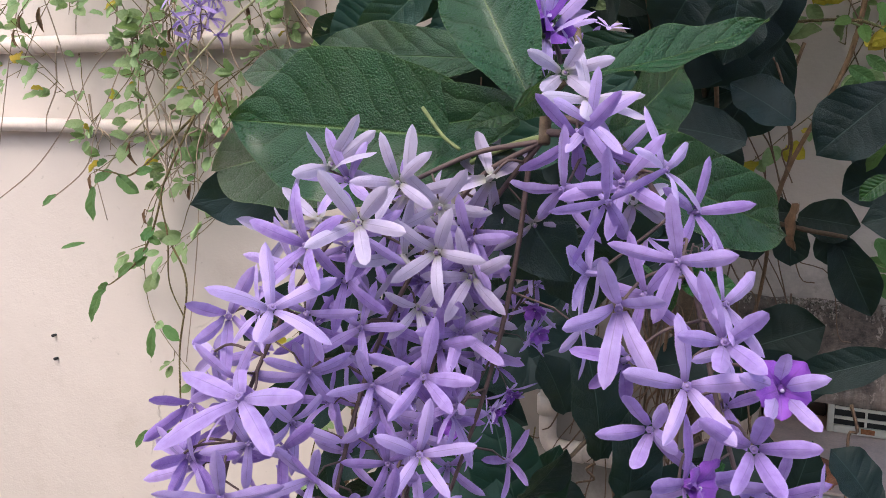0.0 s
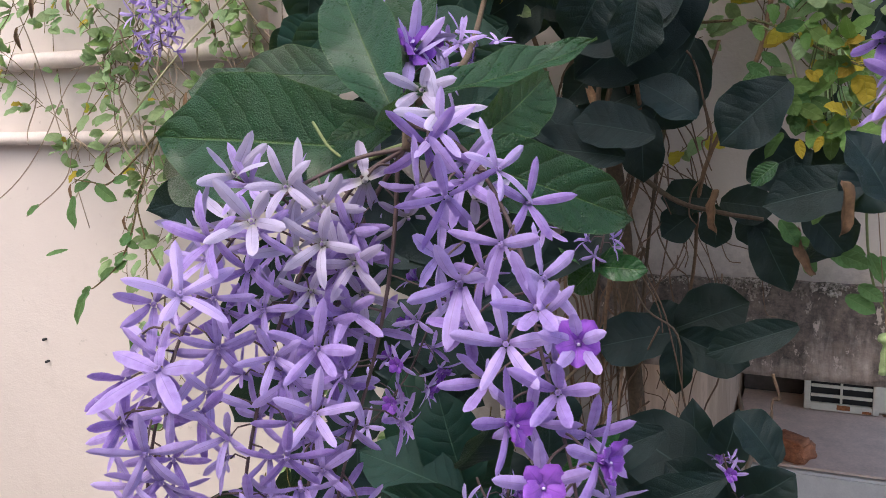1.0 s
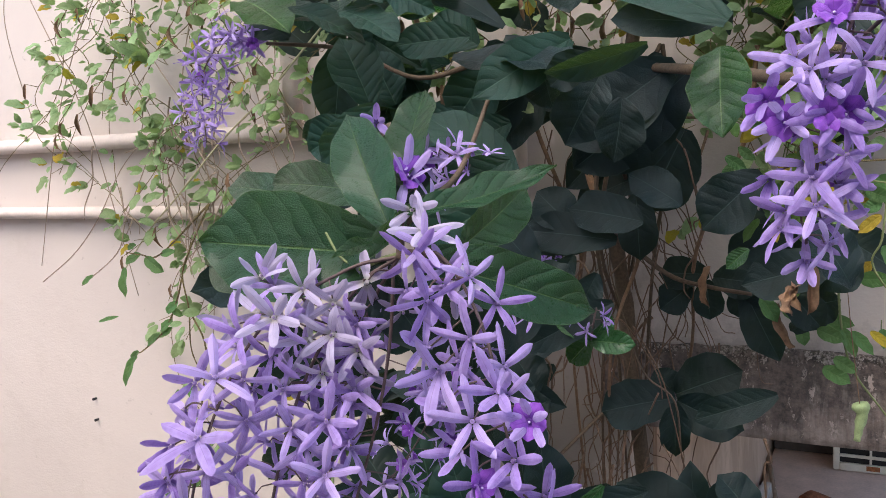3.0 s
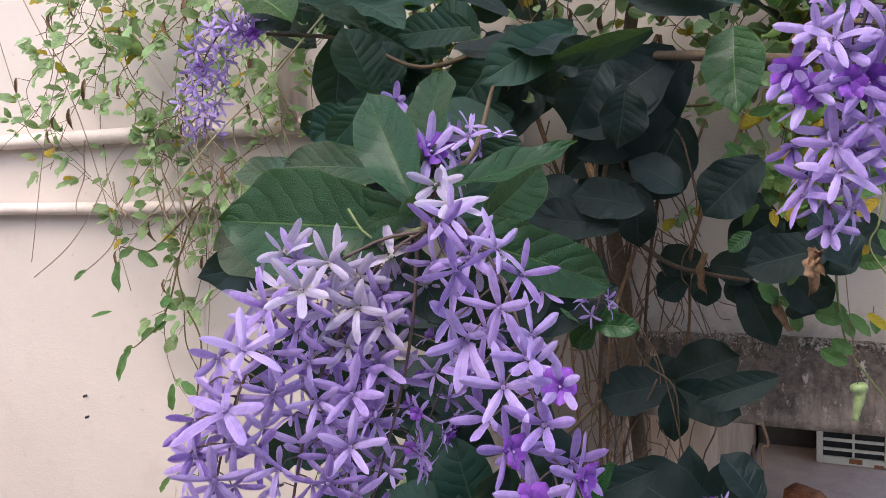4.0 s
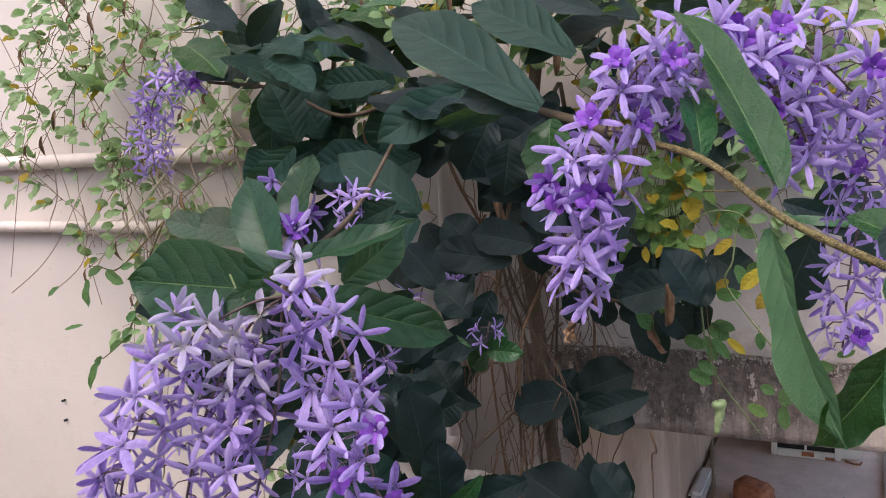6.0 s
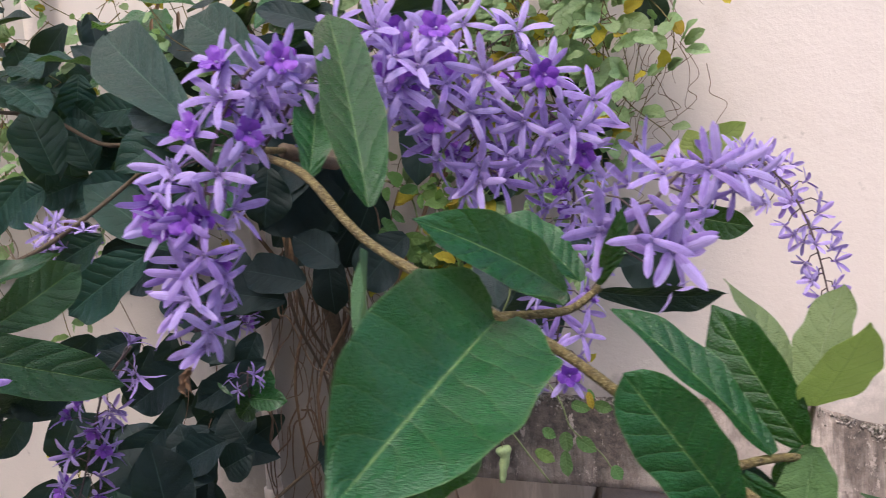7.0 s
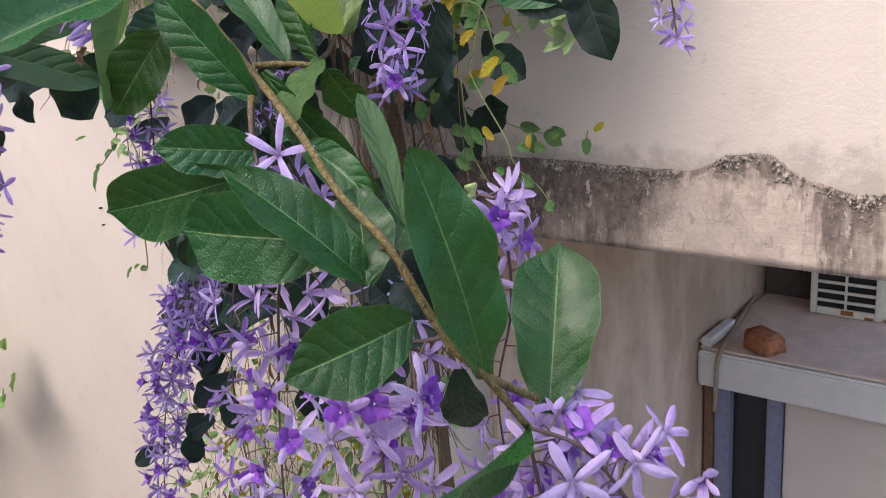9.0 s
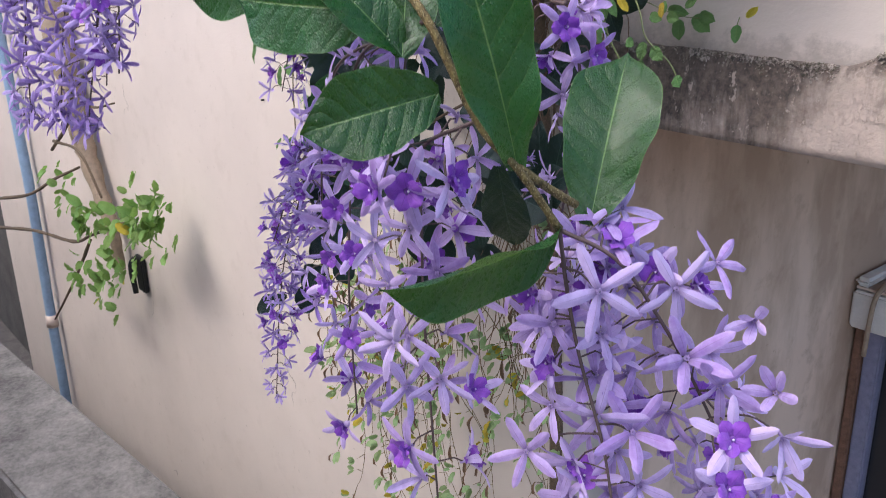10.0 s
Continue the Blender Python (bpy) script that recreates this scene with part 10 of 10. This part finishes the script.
leaf(vine, (-0.871, 1.000, 2.880), (-0.899, 1.000, 2.863), 0.010, (-0.13, -0.90, 0.19), 0.25, 0.4, 0.06, 0.85, LEAFLET, fine=False)

# dead roots clinging to the wall
rnd = random.Random(12)
roots = thing("dry_roots", "fine dead brown roots clinging to the plaster", "roots")
for k in range(34):
    pts = [Vector((rnd.gauss(0.31, 0.03), 1.118, rnd.uniform(3.14, 3.5)))]
    for j in range(9):
        pts.append(pts[-1] + Vector((rnd.gauss(0.0, 0.011), rnd.uniform(-0.003, 0.001), -rnd.uniform(0.0, 0.026))))
    tube_part("root", pts, 0.0005, 0.0003, ROOT, roots, 4, 4)
for k in range(150):
    pts = [Vector((rnd.gauss(-0.05, 0.055), rnd.uniform(0.96, 1.09), rnd.uniform(2.45, 3.15)))]
    bend = rnd.uniform(-0.016, 0.016)
    for j in range(6):
        pts.append(pts[-1] + Vector((bend + rnd.gauss(0, 0.010), rnd.uniform(-0.012, 0.012), -rnd.uniform(0.005, 0.06))))
    tube_part("root", pts, rnd.choice((0.0008, 0.0010, 0.0018)), 0.0006, ROOT, roots, 4, 4)

# dead leaves caught in the shrub
for k, (x, y, z) in enumerate(((0.167, 0.821, 2.95), (0.0, 0.93, 3.1), (-0.06, 0.95, 3.02), (0.06, 0.98, 2.92), (-0.2, 0.9, 3.12), (0.135, 0.9, 2.90), (0.02, 0.96, 3.2))):
    dead = thing("dead_leaf", "curled dry brown leaf caught in the shrub", "dead leaf", "dead leaves in the shrub")
    mesh = blade_mesh("blade", DRY, 0.042, 0.015, 0.9, 1.6, 0.15, 0.85, 300 + k, 10, 6)
    ob = new("blade", mesh)
    ob.parent = dead
    ob.matrix_local = frame_of((x, y, z), (x + 0.01 * k % 0.03, y - 0.01, z - 0.05), (0.4 * (-1) ** k, -1, 0.2))

# leafy clutter and fallen leaves in the yard
yard_bush = thing("yard_bush", "dark low bush with reddish leaves beside the yard path", "bush")
rnd = random.Random(61)
for k in range(9):
    foot = Vector((rnd.uniform(0.02, 0.18), rnd.uniform(4.6, 5.2), 0.0))
    head = foot + Vector((rnd.uniform(-0.12, 0.12), rnd.uniform(-0.2, 0.2), rnd.uniform(0.7, 1.15)))
    tube_part("stem", [foot, foot.lerp(head, 0.5) + Vector((0.03, 0, 0)), head], 0.008, 0.003, BARK, yard_bush, 4, 5)
    for j in range(7):
        sprig(yard_bush, foot.lerp(head, rnd.uniform(0.45, 1.0)) + Vector((rnd.gauss(0, 0.05), rnd.gauss(0, 0.05), 0)), (0, -0.3, 0), rnd, 0.0, 3.2, DRY_BITS if j % 3 == 0 else FRESH_BITS)
for k in range(26):
    fallen = thing("fallen_leaf", "curled dead leaf lying on the yard ground", "dead leaf", "fallen leaves in the yard")
    ob = new("blade", (DRY_BITS + FRESH_BITS)[k % 3])
    ob.parent = fallen
    at = Vector((rnd.uniform(0.24, 0.58), rnd.uniform(4.8, 7.6), 0.054))
    ob.matrix_local = frame_of(at, at + Vector((rnd.uniform(-1, 1), rnd.uniform(-1, 1), 0.05)), (0, -0.2, 1)) @ Matrix.Diagonal((3, 3, 3, 1))

# small plant by the blue pipe
side_plant = thing("wall_plant", "bare thin branches with tufts of fresh green leaflets by the pipe", "plant")
rnd = random.Random(21)
tube_part("trunk", [(-2.430, 1.075, 2.830), (-2.369, 1.075, 2.545), (-2.332, 1.078, 2.354), (-2.265, 1.082, 2.183), (-2.166, 1.085, 2.010), (-2.150, 1.09, 1.860)], 0.050, 0.016, CABLE, side_plant, 6, 11, 0.35, "peeling brown dead trunk")
for route, thick in (([(-3.622, 1.020, 1.820), (-2.966, 1.020, 1.977), (-2.545, 1.020, 2.124), (-2.205, 1.020, 2.233)], 0.008), ([(-3.749, 1.020, 1.649), (-2.982, 1.020, 1.818), (-2.426, 1.020, 1.910), (-2.170, 1.020, 2.001), (-1.727, 1.020, 2.153)], 0.008), ([(-2.213, 1.020, 1.970), (-2.469, 1.020, 1.758), (-2.898, 1.020, 1.439)], 0.007), ([(-2.498, 1.020, 2.245), (-2.235, 1.020, 2.386), (-2.130, 1.020, 2.502), (-1.901, 1.020, 2.596), (-1.647, 1.020, 2.684)], 0.006), ([(-2.130, 1.020, 2.480), (-1.958, 1.020, 2.469), (-1.763, 1.020, 2.506)], 0.005), ([(-2.458, 1.020, 2.283), (-2.178, 1.020, 2.289), (-2.015, 1.020, 2.166)], 0.006)):
    tube_part("branch", route, thick, thick * 0.6, BARK, side_plant, 6, 6, 0.3)
for middle, spread, count in (((-1.592, 1.000, 2.200), 0.07, 34), ((-2.071, 1.000, 2.095), 0.05, 16), ((-2.046, 1.000, 1.834), 0.06, 12), ((-2.272, 1.000, 1.842), 0.05, 8), ((-1.858, 1.000, 1.979), 0.06, 10), ((-2.453, 1.000, 2.109), 0.08, 8)):
    for k in range(count):
        at = Vector((rnd.gauss(middle[0], spread), rnd.uniform(0.96, 1.06), rnd.gauss(middle[2], spread * 0.6)))
        sprig(side_plant, at, (0, -0.3, 0), rnd, 0.02, 1.75, FRESH_BITS)
bracket = thing("wall_bracket", "small black metal bracket fixed to the plaster wall", "bracket")
bx, by, bz = (-2.025, 1.115, 1.872)
box("plate", bx - 0.03, bx + 0.03, 1.108, 1.126, bz - 0.065, bz + 0.065, BLACK, bracket, 0.004)
tube_part("arm", [(bx, 1.104, bz + 0.06), (bx, 1.085, bz + 0.03), (bx + 0.01, 1.085, bz - 0.06)], 0.014, 0.009, BLACK, bracket, 4, 8)
